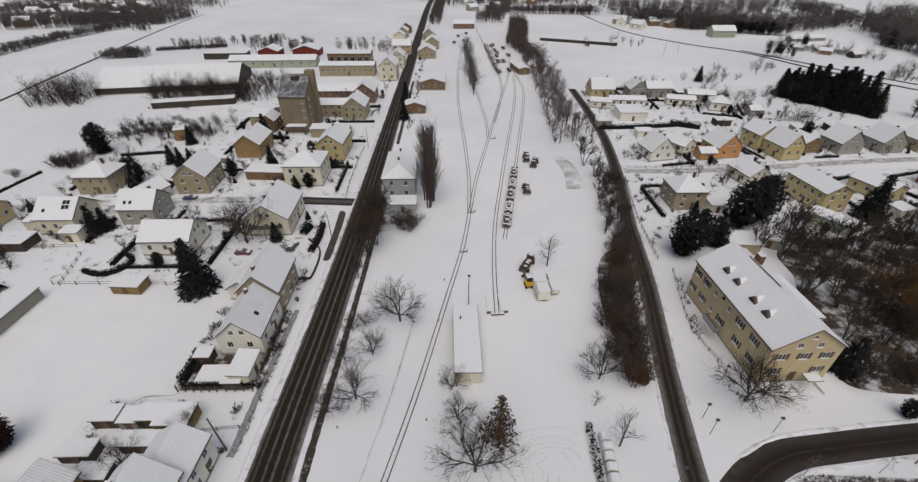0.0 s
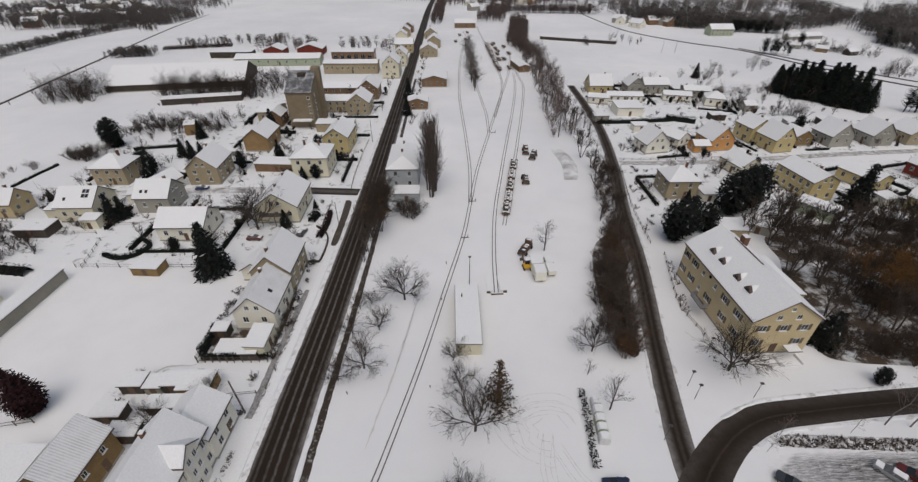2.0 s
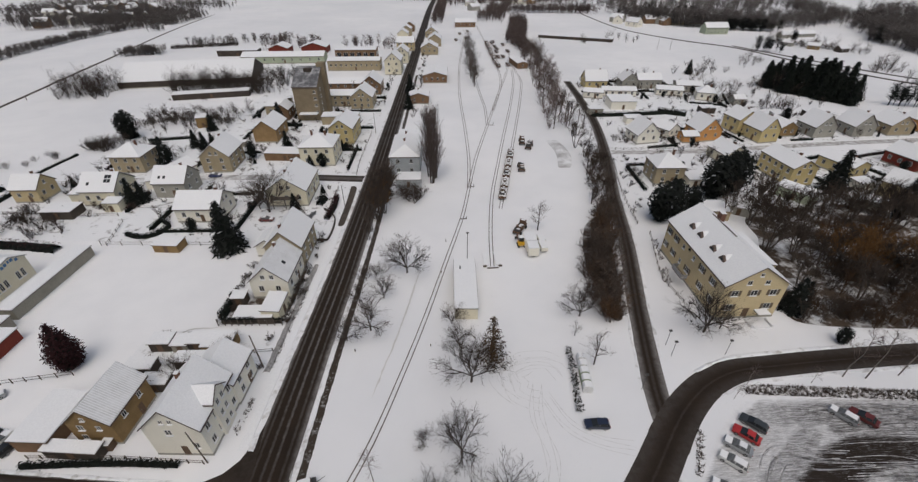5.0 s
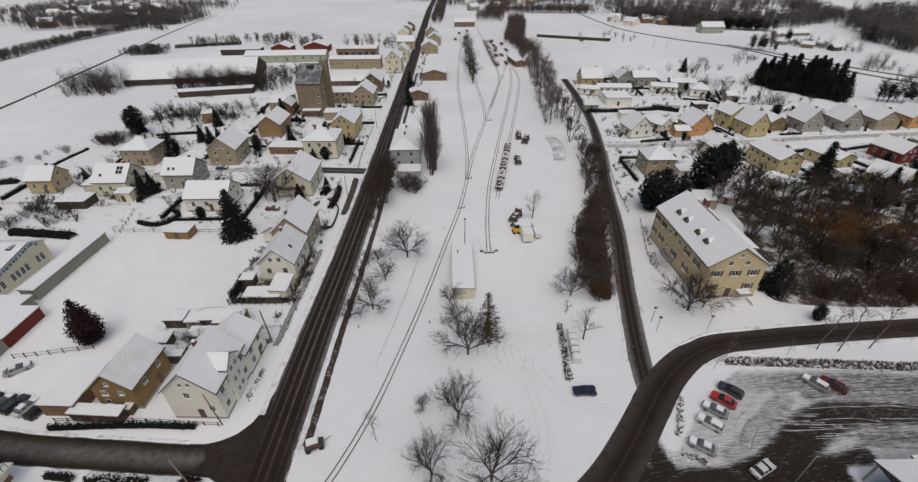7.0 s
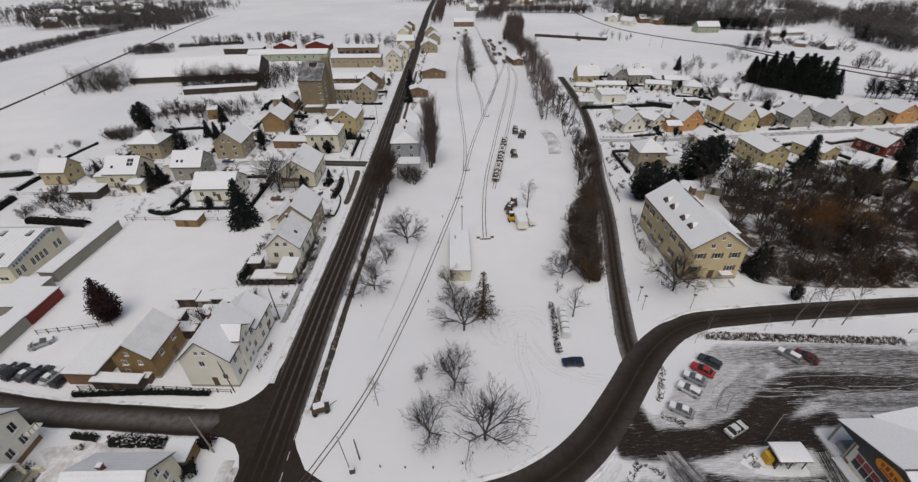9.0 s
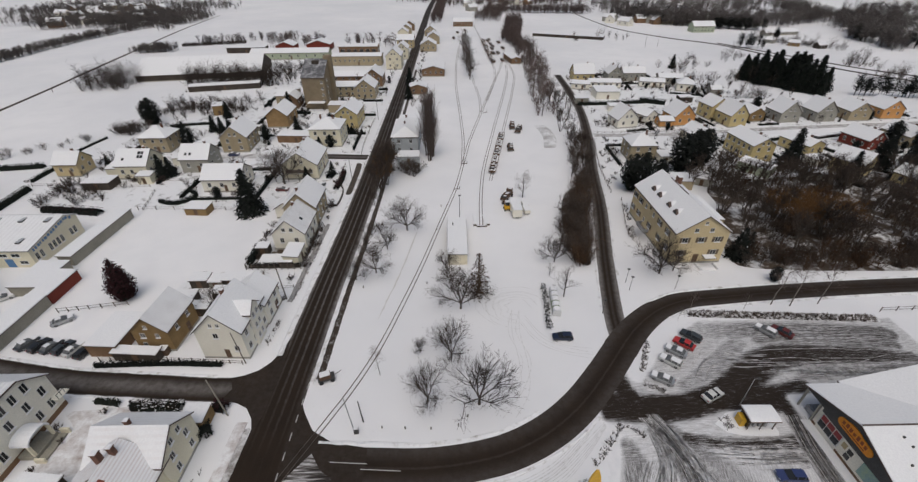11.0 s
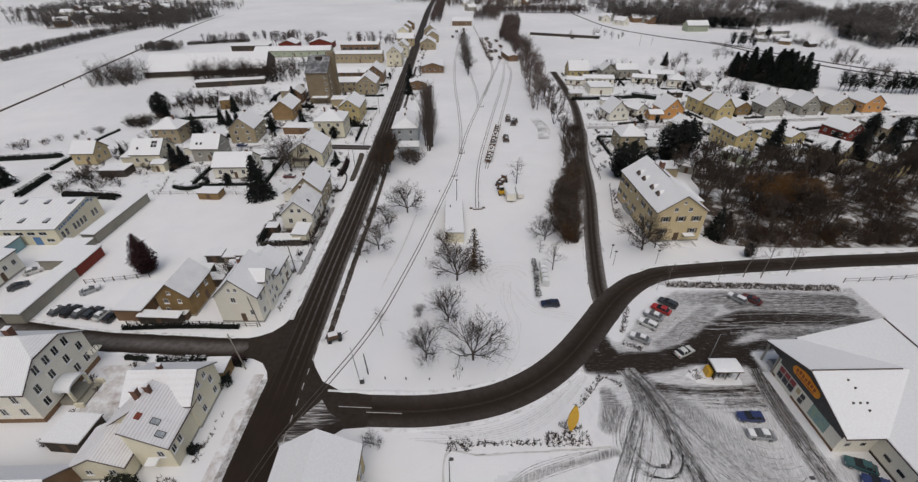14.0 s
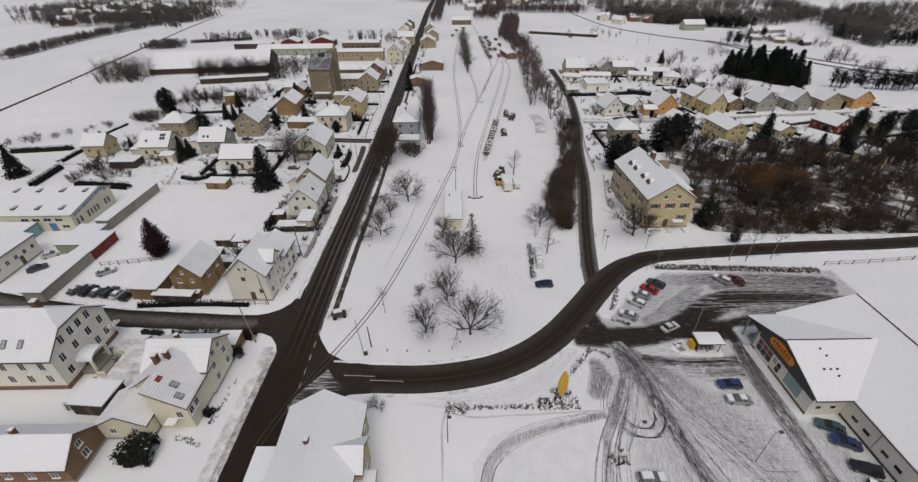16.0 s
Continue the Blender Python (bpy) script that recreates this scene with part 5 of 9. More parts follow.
TWIG_ROW = surface("red_brown_fine_twigs", (0.075, 0.055, 0.049), (0.165, 0.126, 0.115), 0.95, 0.3, 4, vary=0.25)
KINDS = {
    "spread": [bare_tree("spread", s, "bare spreading fruit tree standing in snow") for s in (1, 2, 3)],
    "tall": [bare_tree("tall", s, "bare upright deciduous tree in snow") for s in (4, 5, 6)],
    "birch": [bare_tree("birch", s, "slender bare birch with pale trunk", TWIG_ROW, BIRCHBARK) for s in (7, 8)],
    "poplar": [bare_tree("poplar", s, "tall narrow bare poplar cluster", TWIG_ROW) for s in (9, 19)],
    "shrub": [bare_tree("shrub", s, "leafless brown shrub in snow") for s in (10, 11, 12)],
    "rustwild": [bare_tree("wild", s, "rust-brown bare tree with several stems", TWIG_RUST) for s in (23, 24)],
    "wild": [bare_tree("wild", s, "wild bare tree with several stems") for s in (15, 16, 17)],
}
GROWN = {"rustwild": 1.2, "spread": 1.2, "spruce": 1.45, "yew": 1.35, "thuja": 1.15, "larch": 1.2, "poplar": 1.2, "wild": 1.2, "tall": 1.15, "birch": 1.15}
USED = set()
rv = random.Random(77)


def plant(kind, x, y, size=1.0, group="", tall=1.0, index=None, yaw=None):
    pool = KINDS[kind]
    i = rv.randrange(len(pool)) if index is None else index
    m = pose(x, y, 0, 0, 0, rv.uniform(0, 360) if yaw is None else yaw)
    src = pool[i]
    if (kind, i) in USED:
        ob = copy_thing(src, m)
    else:
        USED.add((kind, i))
        ob = src
        ob.matrix_basis = m
    size *= GROWN.get(kind, 1.0)
    ob.scale = (size, size, size * tall)
    if group:
        ob["group"] = group
    return ob


for x, y, s in ((-11.5, 63.0, 1.12), (-17.0, 45.6, 0.9), (-21.0, 43.2, 0.62), (-15.6, 54.6, 0.62), (-20.5, 53.6, 0.6), (-18.2, 62.0, 0.42), (-20.2, 60.4, 0.45), (1.6, 33.6, 1.12), (-0.3, 21.0, 0.95), (4.1, 11.6, 1.18), (-4.1, 12.2, 0.86), (-5.9, 22.6, 0.35), (-1.6, 47.0, 0.55), (-0.6, 41.6, 0.6)):
    plant("spread", x, y, s, "fruit trees in the yard")
plant("birch", -12.4, 17.6, 0.62, "yard trees")
for x, y, s in ((23.4, 48.7, 0.8), (21.3, 43.6, 0.3), (23.0, 36.8, 0.62), (20.4, 79.8, 0.7), (25.5, 53, 0.6)):
    plant("spread" if s > 0.7 else "tall", x, y, s if s > 0.7 else s * 1.2, "yard trees")
for x, y, s in ((45.8, 44.0, 1.15), (49.2, 44.8, 0.7)):
    plant("spread", x, y, s, "trees before the apartment house")
for x, y, s in ((64.2, 33.4, 1.0), (67.8, 33.0, 1.1), (73.8, 33.5, 1.0), (47.0, 32.0, 0.45), (43.6, 29.5, 0.3), (58.0, 32.2, 0.4)):
    plant("birch", x, y, s, "birches by the car park")
for x, y in ((-7.4, 107.0), (-6.6, 110.5), (-8.4, 111.5), (-7.6, 115)):
    plant("poplar", x, y, 1.2, "poplars at the station house", 1.28)
# trees and brush beside the main road
for x, y, s in ((-21.2, 91, 1.3), (-20.8, 85, 1.2), (-21.6, 96, 1.3), (-22.2, 88, 1.1), (-20.8, 92, 1.25), (-21.7, 86, 1.15), (-20.4, 98, 1.3), (-21.8, 80, 0.9), (-21.0, 104, 1.1), (-19.6, 89, 1.0), (-22.0, 76, 0.6), (-20.0, 95, 1.2), (-21.4, 101, 1.2)):
    plant("wild", x, y, s, "roadside trees")
for x, y, s in ((-21.0, 87.6, 1.05), (-20.6, 93.4, 1.1)):
    plant("rustwild", x, y, s, "roadside trees")
for x, y, s in ((-13.2, 95.5, 1.4), (-11.0, 96.5, 1.3), (-15.0, 97, 1.2), (-12.2, 98.5, 1.4), (-12.0, 94.5, 1.3), (-14.2, 99, 1.3), (-10.2, 98, 1.2), (-16.5, 98.5, 1.1)):
    plant("shrub", x, y, s, "shrubs before the station house")
# brush too dense to count: light stems joined into one mesh
def light_bush(rng, v, f, x, y, size, wild):
    stems = 8 if not wild else 5
    for s in range(stems):
        a = rng.uniform(0, 6.283)
        t = rng.uniform(0.1, 0.8) if not wild else rng.uniform(0.05, 0.35)
        d = Vector((math.cos(a) * math.sin(t), math.sin(a) * math.sin(t), math.cos(t)))
        n = (2.6 if not wild else 5.2) * size * rng.uniform(0.7, 1.1)
        b = Vector((x, y, 0)) + Vector((math.cos(a), math.sin(a), 0)) * 0.3 * size
        p = b + d * n
        tube(v, f, b, p, 0.045 * size, 0.02, 3)
        for k in range(7 if not wild else 11):
            u = rng.uniform(0.25, 1.0)
            q = b.lerp(p, u)
            e1 = q + (d * 0.6 + Vector((rng.uniform(-1, 1), rng.uniform(-1, 1), rng.uniform(-0.1, 0.7)))).normalized() * n * 0.38 * rng.uniform(0.6, 1.1)
            ends = [(q, e1, 0.032)]
            for j in range(2):
                q2 = q.lerp(e1, rng.uniform(0.3, 1.0))
                ends.append((q2, q2 + Vector((rng.uniform(-1, 1), rng.uniform(-1, 1), rng.uniform(-0.3, 0.9))).normalized() * n * 0.19, 0.028))
            for a0, a1, w in ends:
                s = (a1 - a0).cross(Vector((rng.uniform(-1, 1), rng.uniform(-1, 1), 0.5))).normalized() * w
                k0 = len(v)
                v += [a0 - s, a0 + s, a1 + s * 0.5, a1 - s * 0.5]
                f.append((k0, k0 + 1, k0 + 2, k0 + 3))


def thicket(name, spots, label, seed, mat):
    rng = random.Random(seed)
    v, f = [], []
    for x, y, s, wild in spots:
        light_bush(rng, v, f, x, y, s, wild)
    ob = mesh_object(name, v, f, mat)
    return tagged(ob, label, "thicket", kind="stuff")


# hedgerow between the yard and the lane
rh = random.Random(5)
H1, H2 = [], []
for i in range(190):
    y = 47 + 39 * rh.random()
    w = 2.4 + 4.2 * math.sin(max(0.0, min(1.0, (y - 44) / 40)) * math.pi)
    xr = 33.0 + (y - 49) * 0.235
    (H2 if rh.random() < 0.2 else H1).append((xr - 1.4 - rh.random() * w, y, rh.uniform(0.95, 1.6), rh.random() < 0.15))
for i in range(70):
    y = rh.uniform(84, 128)
    H1.append((41.8 + (y - 84) * 0.20 - rh.uniform(0.5, 6), y, rh.uniform(0.5, 1.1), rh.random() < 0.4))
thicket("hedgerow_brush", H1, "dense brown hedgerow brush by the lane", 1, TWIG)
thicket("hedgerow_brush_red", H2, "rust-brown hedgerow brush by the lane", 2, TWIG_RED)
for i in range(9):
    y = rh.uniform(86, 126)
    plant(rh.choice(("wild", "tall")), 41.5 + (y - 84) * 0.20 - rh.uniform(1, 6), y, rh.uniform(0.6, 0.9), "hedgerow by the lane")
# row of trees along the east side of the tracks
ROWTREES = []
for i in range(190):
    y = 148 + 200 * rh.random() ** 0.8
    ROWTREES.append((40 + 10 * math.sin((y - 140) / 190 * 2.2) + rh.uniform(-6, 6), y, rh.uniform(0.7, 1.2), rh.random() < 0.6))
thicket("tree_row_brush", ROWTREES, "bare tree row beside the tracks", 3, TWIG_ROW)
for i in range(46):
    y = 150 + 120 * rh.random()
    plant(rh.choice(("birch", "tall", "birch", "birch")), 39 + 9 * math.sin((y - 140) / 190 * 2.2) + rh.uniform(-5, 5), y, rh.uniform(0.95, 1.35), "tree row by the tracks", 1.1)
for i in range(10):
    y = rh.uniform(128, 168)
    plant(rh.choice(("tall", "wild")), 47.6 + (y - 128) * 0.16 - rh.uniform(0, 8), y, rh.uniform(0.7, 1.05), "trees by the lane")
# trees between the tracks
for i in range(16):
    y = rh.uniform(196, 305)
    plant("tall", 9.2 + rh.uniform(-1.8, 1.8) + (y - 200) * 0.01, y, rh.uniform(1.0, 1.45), "trees between the tracks", 1.0)
# wild thicket east of the apartment house
W1, W2 = [], []
for i in range(900):
    x = rh.uniform(66, 165)
    y = rh.uniform(44.5, 92)
    if (x < 72 and y > 54) or (x < 80 and y > 60 and rh.random() < 0.8) or noise.noise(Vector((x / 9, y / 9, 5))) < 0.04:
        continue
    red = math.hypot(x - 97, y - 66) < 9 or rh.random() < 0.28
    (W2 if red else W1).append((x, y, rh.uniform(0.8, 1.4), rh.random() < 0.45))
for i in range(110):
    (W2 if rh.random() < 0.5 else W1).append((rh.uniform(74, 116), rh.uniform(44.0, 51), rh.uniform(0.8, 1.3), False))
thicket("wild_thicket", W1, "wild dark brown thicket under snow", 4, TWIG)
thicket("wild_thicket_red", W2, "rust-brown bushes in the thicket", 5, TWIG_RED)
for i in range(20):
    plant("rustwild", 91 + rh.uniform(-9, 10), 64 + rh.uniform(-7, 6), rh.uniform(0.85, 1.15), "rust-brown thicket trees")
for x, y in ((77.5, 83.5), (75.5, 81), (79.5, 81.5), (78, 79)):
    plant("wild", x, y, 1.0, "wild thicket trees")
for i in range(50):
    plant("wild", rh.uniform(70, 150), rh.uniform(50, 88), rh.uniform(0.9, 1.4), "wild thicket trees")


# ---- conifers ----
def leaf_quad(v, f, c, n, size, rng, long=1.6):
    a = n.orthogonal().normalized()
    a = Matrix.Rotation(rng.uniform(0, 6.283), 3, n) @ a
    b = n.cross(a)
    k = len(v)
    v += [c - a * size * long, c - b * size * 0.5, c + a * size * long, c + b * size * 0.5]
    f.append((k, k + 1, k + 2, k + 3))


def conifer(kind, seed, label, mat):
    rng = random.Random(seed)
    e = thing("conifer", 0, 0, 0, label, "conifer")
    H = 9.0
    v, f = [], []
    tube(v, f, Vector((0, 0, -0.1)), Vector((0, 0, H * 0.96)), 0.17, 0.02, 6)
    mesh_object("trunk", v, f, BARK, e)
    v, f = [], []
    levels = {"sparse": 20, "column": 44}.get(kind, 30)
    for i in range(levels):
        t = i / levels
        z = 0.35 + (H - 0.4) * t
        R = {"cone": 3.0 * (1 - t) ** 0.8, "column": 2.3 * (1 - t ** 1.9) * (0.72 + 0.28 * min(1, t * 4)), "sparse": 2.6 * (1 - t) ** 0.8, "round": 2.7 * math.sqrt(max(0.02, 1 - (2 * t - 0.85) ** 2)) if t < 0.925 else 0.5}[kind] * rng.uniform(0.85, 1.12) + 0.12
        nb = max(5, int(5 + R * (6.0 if kind == "column" else 3.0 if kind != "sparse" else 2.2)))
        for b in range(nb):
            a = 6.283 * (b + rng.random() * 0.8) / nb
            d = Vector((math.cos(a), math.sin(a), 0))
            droop = 0.28 if kind in ("cone", "sparse") else -0.35
            m = max(3, int(R * (4.6 if kind == "column" else 2.8)))
            for j in range(m):
                s = (j + rng.random()) / m
                if kind == "column" and s < 0.45:
                    continue
                c = Vector((0, 0, z)) + d * R * s + Vector((rng.uniform(-0.16, 0.16), rng.uniform(-0.16, 0.16), -droop * R * s * s + rng.uniform(-0.14, 0.14)))
                nrm = Vector((d.x * 0.5 + rng.uniform(-0.7, 0.7), d.y * 0.5 + rng.uniform(-0.7, 0.7), 0.9)).normalized()
                leaf_quad(v, f, c, nrm, rng.uniform(0.15, 0.25) if kind == "column" else rng.uniform(0.24, 0.42) if kind != "sparse" else rng.uniform(0.12, 0.24), rng)
    mesh_object("crown", v, f, mat, e)
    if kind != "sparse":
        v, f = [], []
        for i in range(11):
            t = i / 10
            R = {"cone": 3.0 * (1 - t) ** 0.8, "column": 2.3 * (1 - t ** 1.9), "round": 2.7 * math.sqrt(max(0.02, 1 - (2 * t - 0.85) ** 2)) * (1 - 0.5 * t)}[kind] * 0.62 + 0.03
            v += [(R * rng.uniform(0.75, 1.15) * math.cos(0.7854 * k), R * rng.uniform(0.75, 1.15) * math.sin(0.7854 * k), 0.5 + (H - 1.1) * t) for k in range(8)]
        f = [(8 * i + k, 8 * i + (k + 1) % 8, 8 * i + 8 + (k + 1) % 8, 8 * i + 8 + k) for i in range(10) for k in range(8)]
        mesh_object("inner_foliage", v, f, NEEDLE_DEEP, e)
    return e


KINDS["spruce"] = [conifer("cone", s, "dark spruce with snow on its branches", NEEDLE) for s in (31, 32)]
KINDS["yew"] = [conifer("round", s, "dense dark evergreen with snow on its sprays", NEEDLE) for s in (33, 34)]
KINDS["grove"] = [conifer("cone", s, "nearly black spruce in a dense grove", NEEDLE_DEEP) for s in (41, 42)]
KINDS["thuja"] = [conifer("column", s, "dense purple-brown columnar conifer", NEEDLE_BROWN) for s in (35,)]
KINDS["larch"] = [conifer("sparse", s, "sparse brown spruce losing its needles", needle_mat("dead_brown_needles", (0.065, 0.042, 0.024), 0.02)) for s in (36,)]
plant("thuja", -67.4, 38.2, 1.0, "", 0.98)
for x, y, s in ((-91.1, 95.6, 0.62), (-89.4, 97.2, 0.5), (-100.7, 129.1, 0.55), (-89.9, 135.7, 0.5), (-87.6, 137.4, 0.42), (-47.6, 119.0, 0.34), (-44.6, 91.5, 0.4)):
    plant("spruce", x, y, s, "garden spruces")
for x, y, s in ((-101.6, 127.6, 0.55), (-96.6, 123.4, 0.6), (-69.6, 127.4, 0.5), (-94.8, 118.2, 0.4), (116.2, 83.4, 0.55), (141.4, 99.8, 0.75), (149, 97, 0.7), (160.6, 117.9, 0.7), (166, 112, 0.75), (172, 106, 0.8), (156, 92, 0.8), (163, 99, 0.8), (178, 116, 0.7)):
    plant("yew", x, y, s, "dense evergreens")
for x, y, s in ((80.4, 88.0, 1.25), (83.4, 90.0, 1.3), (77.2, 90.6, 1.05)):
    plant("wild", x, y, s, "wild thicket trees")
plant("larch", 5.4, 38.4, 0.98, "")
for x, y, s in ((-54.9, 73.2, 1.0), (-95.8, 154.7, 0.55), (-94.1, 137.7, 0.5), (-137, 83, 0.8), (142.8, 100, 0.75), (140.2, 97, 0.55), (-123.2, 147.6, 0.7), (132, 239, 0.6), (150, 91, 0.6), (110.6, 99.0, 1.0), (66.0, 49.6, 0.62), (69.4, 51.4, 0.45), (124, 90, 0.7), (-60.5, 136, 0.5), (-21.5, 205, 0.7), (-21.2, 99.4, 0.62), (-20.3, 180, 0.6), (-71, 161, 0.7)):
    plant("spruce", x, y, s, "garden spruces")
for x, y, s in ((53.0, 83.6, 0.95), (57.0, 86.0, 0.9), (62.6, 87.0, 0.7), (72.8, 95.6, 1.05), (77.0, 97.5, 1.1), (81.0, 99.5, 1.05), (-43.8, 119.6, 0.4), (69.3, 40.8, 0.32), (-122.4, 146.6, 0.9), (-125.5, 148.5, 0.75), (-49.5, 145, 0.4), (141.8, 91.2, 0.65), (146, 92, 0.6), (134.6, 158.6, 0.5)):
    plant("yew", x, y, s, "dense evergreens")
rs = random.Random(9)
for i in range(56):
    u = rs.random()
    plant("grove", 164 + 20 * u + rs.uniform(-6, 9), 213 - 32 * u + rs.uniform(-6, 8), (0.85 + 0.65 * math.sin(math.pi * min(1.0, 0.12 + u))) * rs.uniform(0.75, 1.3), "dark spruce grove", 1.0)


def leafy_hedge(name, pts, w, h, label, seed, mat=None, density=30, core=True):
    """A clipped evergreen hedge of many small sprays."""
    rng = random.Random(seed)
    ln = smooth_line(pts, 0.5)
    nr = normals_of(ln)
    v, f = [], []
    for c, n in zip(ln, nr):
        for k in range(int(density * 0.5)):
            a = rng.uniform(-0.44, 0.44)
            z = h * (1 - rng.random() ** 2 * 0.9)
            q = c + n * a * w
            leaf_quad(v, f, Vector((q.x + rng.uniform(-0.14, 0.14), q.y + rng.uniform(-0.14, 0.14), z * (1 - 0.25 * (2 * a) ** 4) + rng.uniform(-0.1, 0.1))), Vector((rng.uniform(-0.6, 0.6), rng.uniform(-0.6, 0.6), 1)).normalized(), rng.uniform(0.12, 0.22), rng)
    leaves = len(f)
    k0 = len(v)
    for c, n in zip(ln, nr):
        for a, z in ((-0.38, 0.0), (-0.36, 0.45), (-0.16, 0.74), (0.16, 0.74), (0.36, 0.45), (0.38, 0.0)):
            q = c + n * a * w * rng.uniform(0.85, 1.15)
            v.append(Vector((q.x, q.y, h * z * rng.uniform(0.8, 1.12))))
    for i in range(len(ln) - 1 if core else 0):
        for k in range(5):
            f.append((k0 + 6 * i + k, k0 + 6 * i + k + 1, k0 + 6 * i + k + 7, k0 + 6 * i + k + 6))
    ob = mesh_object(name, v, f, mat or EVERGREEN)
    ob.data.materials.append(NEEDLE_DEEP)
    for p in ob.data.polygons[leaves:]:
        p.material_index = 1
    return tagged(ob, label, "hedge")


leafy_hedge("hedge", [(58, 167.5), (72, 168), (90, 170)], 1.6, 1.9, "long dark clipped evergreen hedge", 1, NEEDLE, 44)
leafy_hedge("hedge", [(88, 172), (98, 167)], 2.4, 2.4, "tall dark evergreen hedge", 2, NEEDLE, 60)
leafy_hedge("hedge", [(-154.5, 101.8), (-144, 103), (-135, 104.5)], 1.8, 1.9, "long dark garden hedge at the field edge", 3, NEEDLE, 44)
leafy_hedge("hedge", [(-126.1, 74.6), (-126.6, 81), (-127.2, 88)], 2.2, 1.8, "thick dark snow-dusted garden hedge", 4, None, 60)
leafy_hedge("hedge", [(-114.5, 143.6), (-107, 145), (-99, 146.2)], 1.0, 1.2, "low dark hedge behind the gardens", 21, NEEDLE, 30)
leafy_hedge("hedge", [(-134, 115), (-133, 124), (-131.8, 131)], 0.8, 0.9, "low snowy hedge along the field path", 22, None, 16)
leafy_hedge("hedge", [(-83.5, 79.5), (-79, 78.2), (-75.5, 80.0), (-75.0, 83.5), (-77.5, 85.5)], 1.2, 1.2, "curved clipped garden hedge", 5, NEEDLE, 60)
leafy_hedge("hedge", [(-46.4, 49.0), (-46.2, 55.2)], 1.4, 1.9, "dark hedge round the garden yard", 6, NEEDLE, 60)
leafy_hedge("hedge", [(-46, 48.2), (-34.4, 48.2)], 0.9, 1.2, "low dark hedge round the garden yard", 7, NEEDLE, 44)
leafy_hedge("hedge", [(-113, 75.4), (-104.5, 74.4), (-96, 73.2)], 3.0, 1.9, "brown leafy garden hedge in snow", 8, NEEDLE_BROWN)
leafy_hedge("hedge", [(-62, 20.4), (-50, 20.6), (-40, 20.2)], 0.9, 0.9, "low dark hedge along the side street", 9, NEEDLE, 36)
leafy_hedge("hedge", [(19.3, 40.2), (18.9, 34), (18.2, 27.5)], 1.2, 0.8, "dark snow-speckled hedge beside the containers", 10, needle_mat("speckled_hedge", (0.022, 0.02, 0.015), 0.2), 26, False)
leafy_hedge("hedge", [(-50.5, 12.0), (-46, 11.9), (-42.6, 11.7)], 1.7, 1.5, "broad dark hedge topped with snow", 11, needle_mat("snow_topped_hedge", (0.020, 0.016, 0.012), 0.22), 70)
leafy_hedge("hedge", [(-37.6, 12.0), (-35.6, 11.4)], 2.0, 1.5, "purple-brown leafy bush at the street corner", 16, NEEDLE_BROWN, 70)
leafy_hedge("hedge", [(-57, 13.2), (-53, 12.7)], 1.0, 1.0, "low snowy hedge along the side street", 17, None, 30)
leafy_hedge("hedge", [(-37.8, 8.6), (-36.6, 6.6)], 2.2, 1.7, "dark round evergreen bush", 12, NEEDLE, 90)
leafy_hedge("hedge", [(-37.0, -4.2), (-36.2, -4.4)], 1.4, 1.2, "dark round evergreen bush", 13, NEEDLE, 120)
leafy_hedge("hedge", [(-45.4, -10.2), (-43.4, -10.6), (-41.4, -10.4)], 4.6, 2.6, "broad dark evergreen bush with snow", 14, EVERGREEN, 230)
leafy_hedge("hedge", [(-34.8, 86), (-34.2, 92), (-34.6, 98)], 1.6, 1.5, "brown leafy hedge beside the villa drive", 18, NEEDLE_BROWN, 60)
leafy_hedge("hedge", [(-38.6, 93.5), (-37.8, 97)], 2.2, 2.2, "dark evergreen bushes beside the villa", 19, NEEDLE, 90)
leafy_hedge("hedge", [(110, 127), (117, 126.5)], 1.4, 1.3, "garden hedge by the village street", 15)


# brushwood beds: uncountable low twigs
def brush(name, rects, label, seed, per=5.0, h=0.5, mat=None):
    rng = random.Random(seed)
    v, f = [], []
    for (x0, y0), (x1, y1), w in rects:
        d = Vector((x1 - x0, y1 - y0))
        n = Vector((-d.y, d.x)).normalized()
        for i in range(int(d.length * w * per)):
            c = Vector((x0, y0)) + d * rng.random() + n * rng.uniform(-w / 2, w / 2)
            b = Vector((c.x, c.y, 0))
            for k in range(4):
                t = b + Vector((rng.uniform(-0.35, 0.35), rng.uniform(-0.35, 0.35), h * rng.uniform(0.4, 1.1)))
                tube(v, f, b, t, 0.035, 0.015, 3)
    ob = mesh_object(name, v, f, mat or TWIG)
    return tagged(ob, label, "brushwood", kind="stuff")


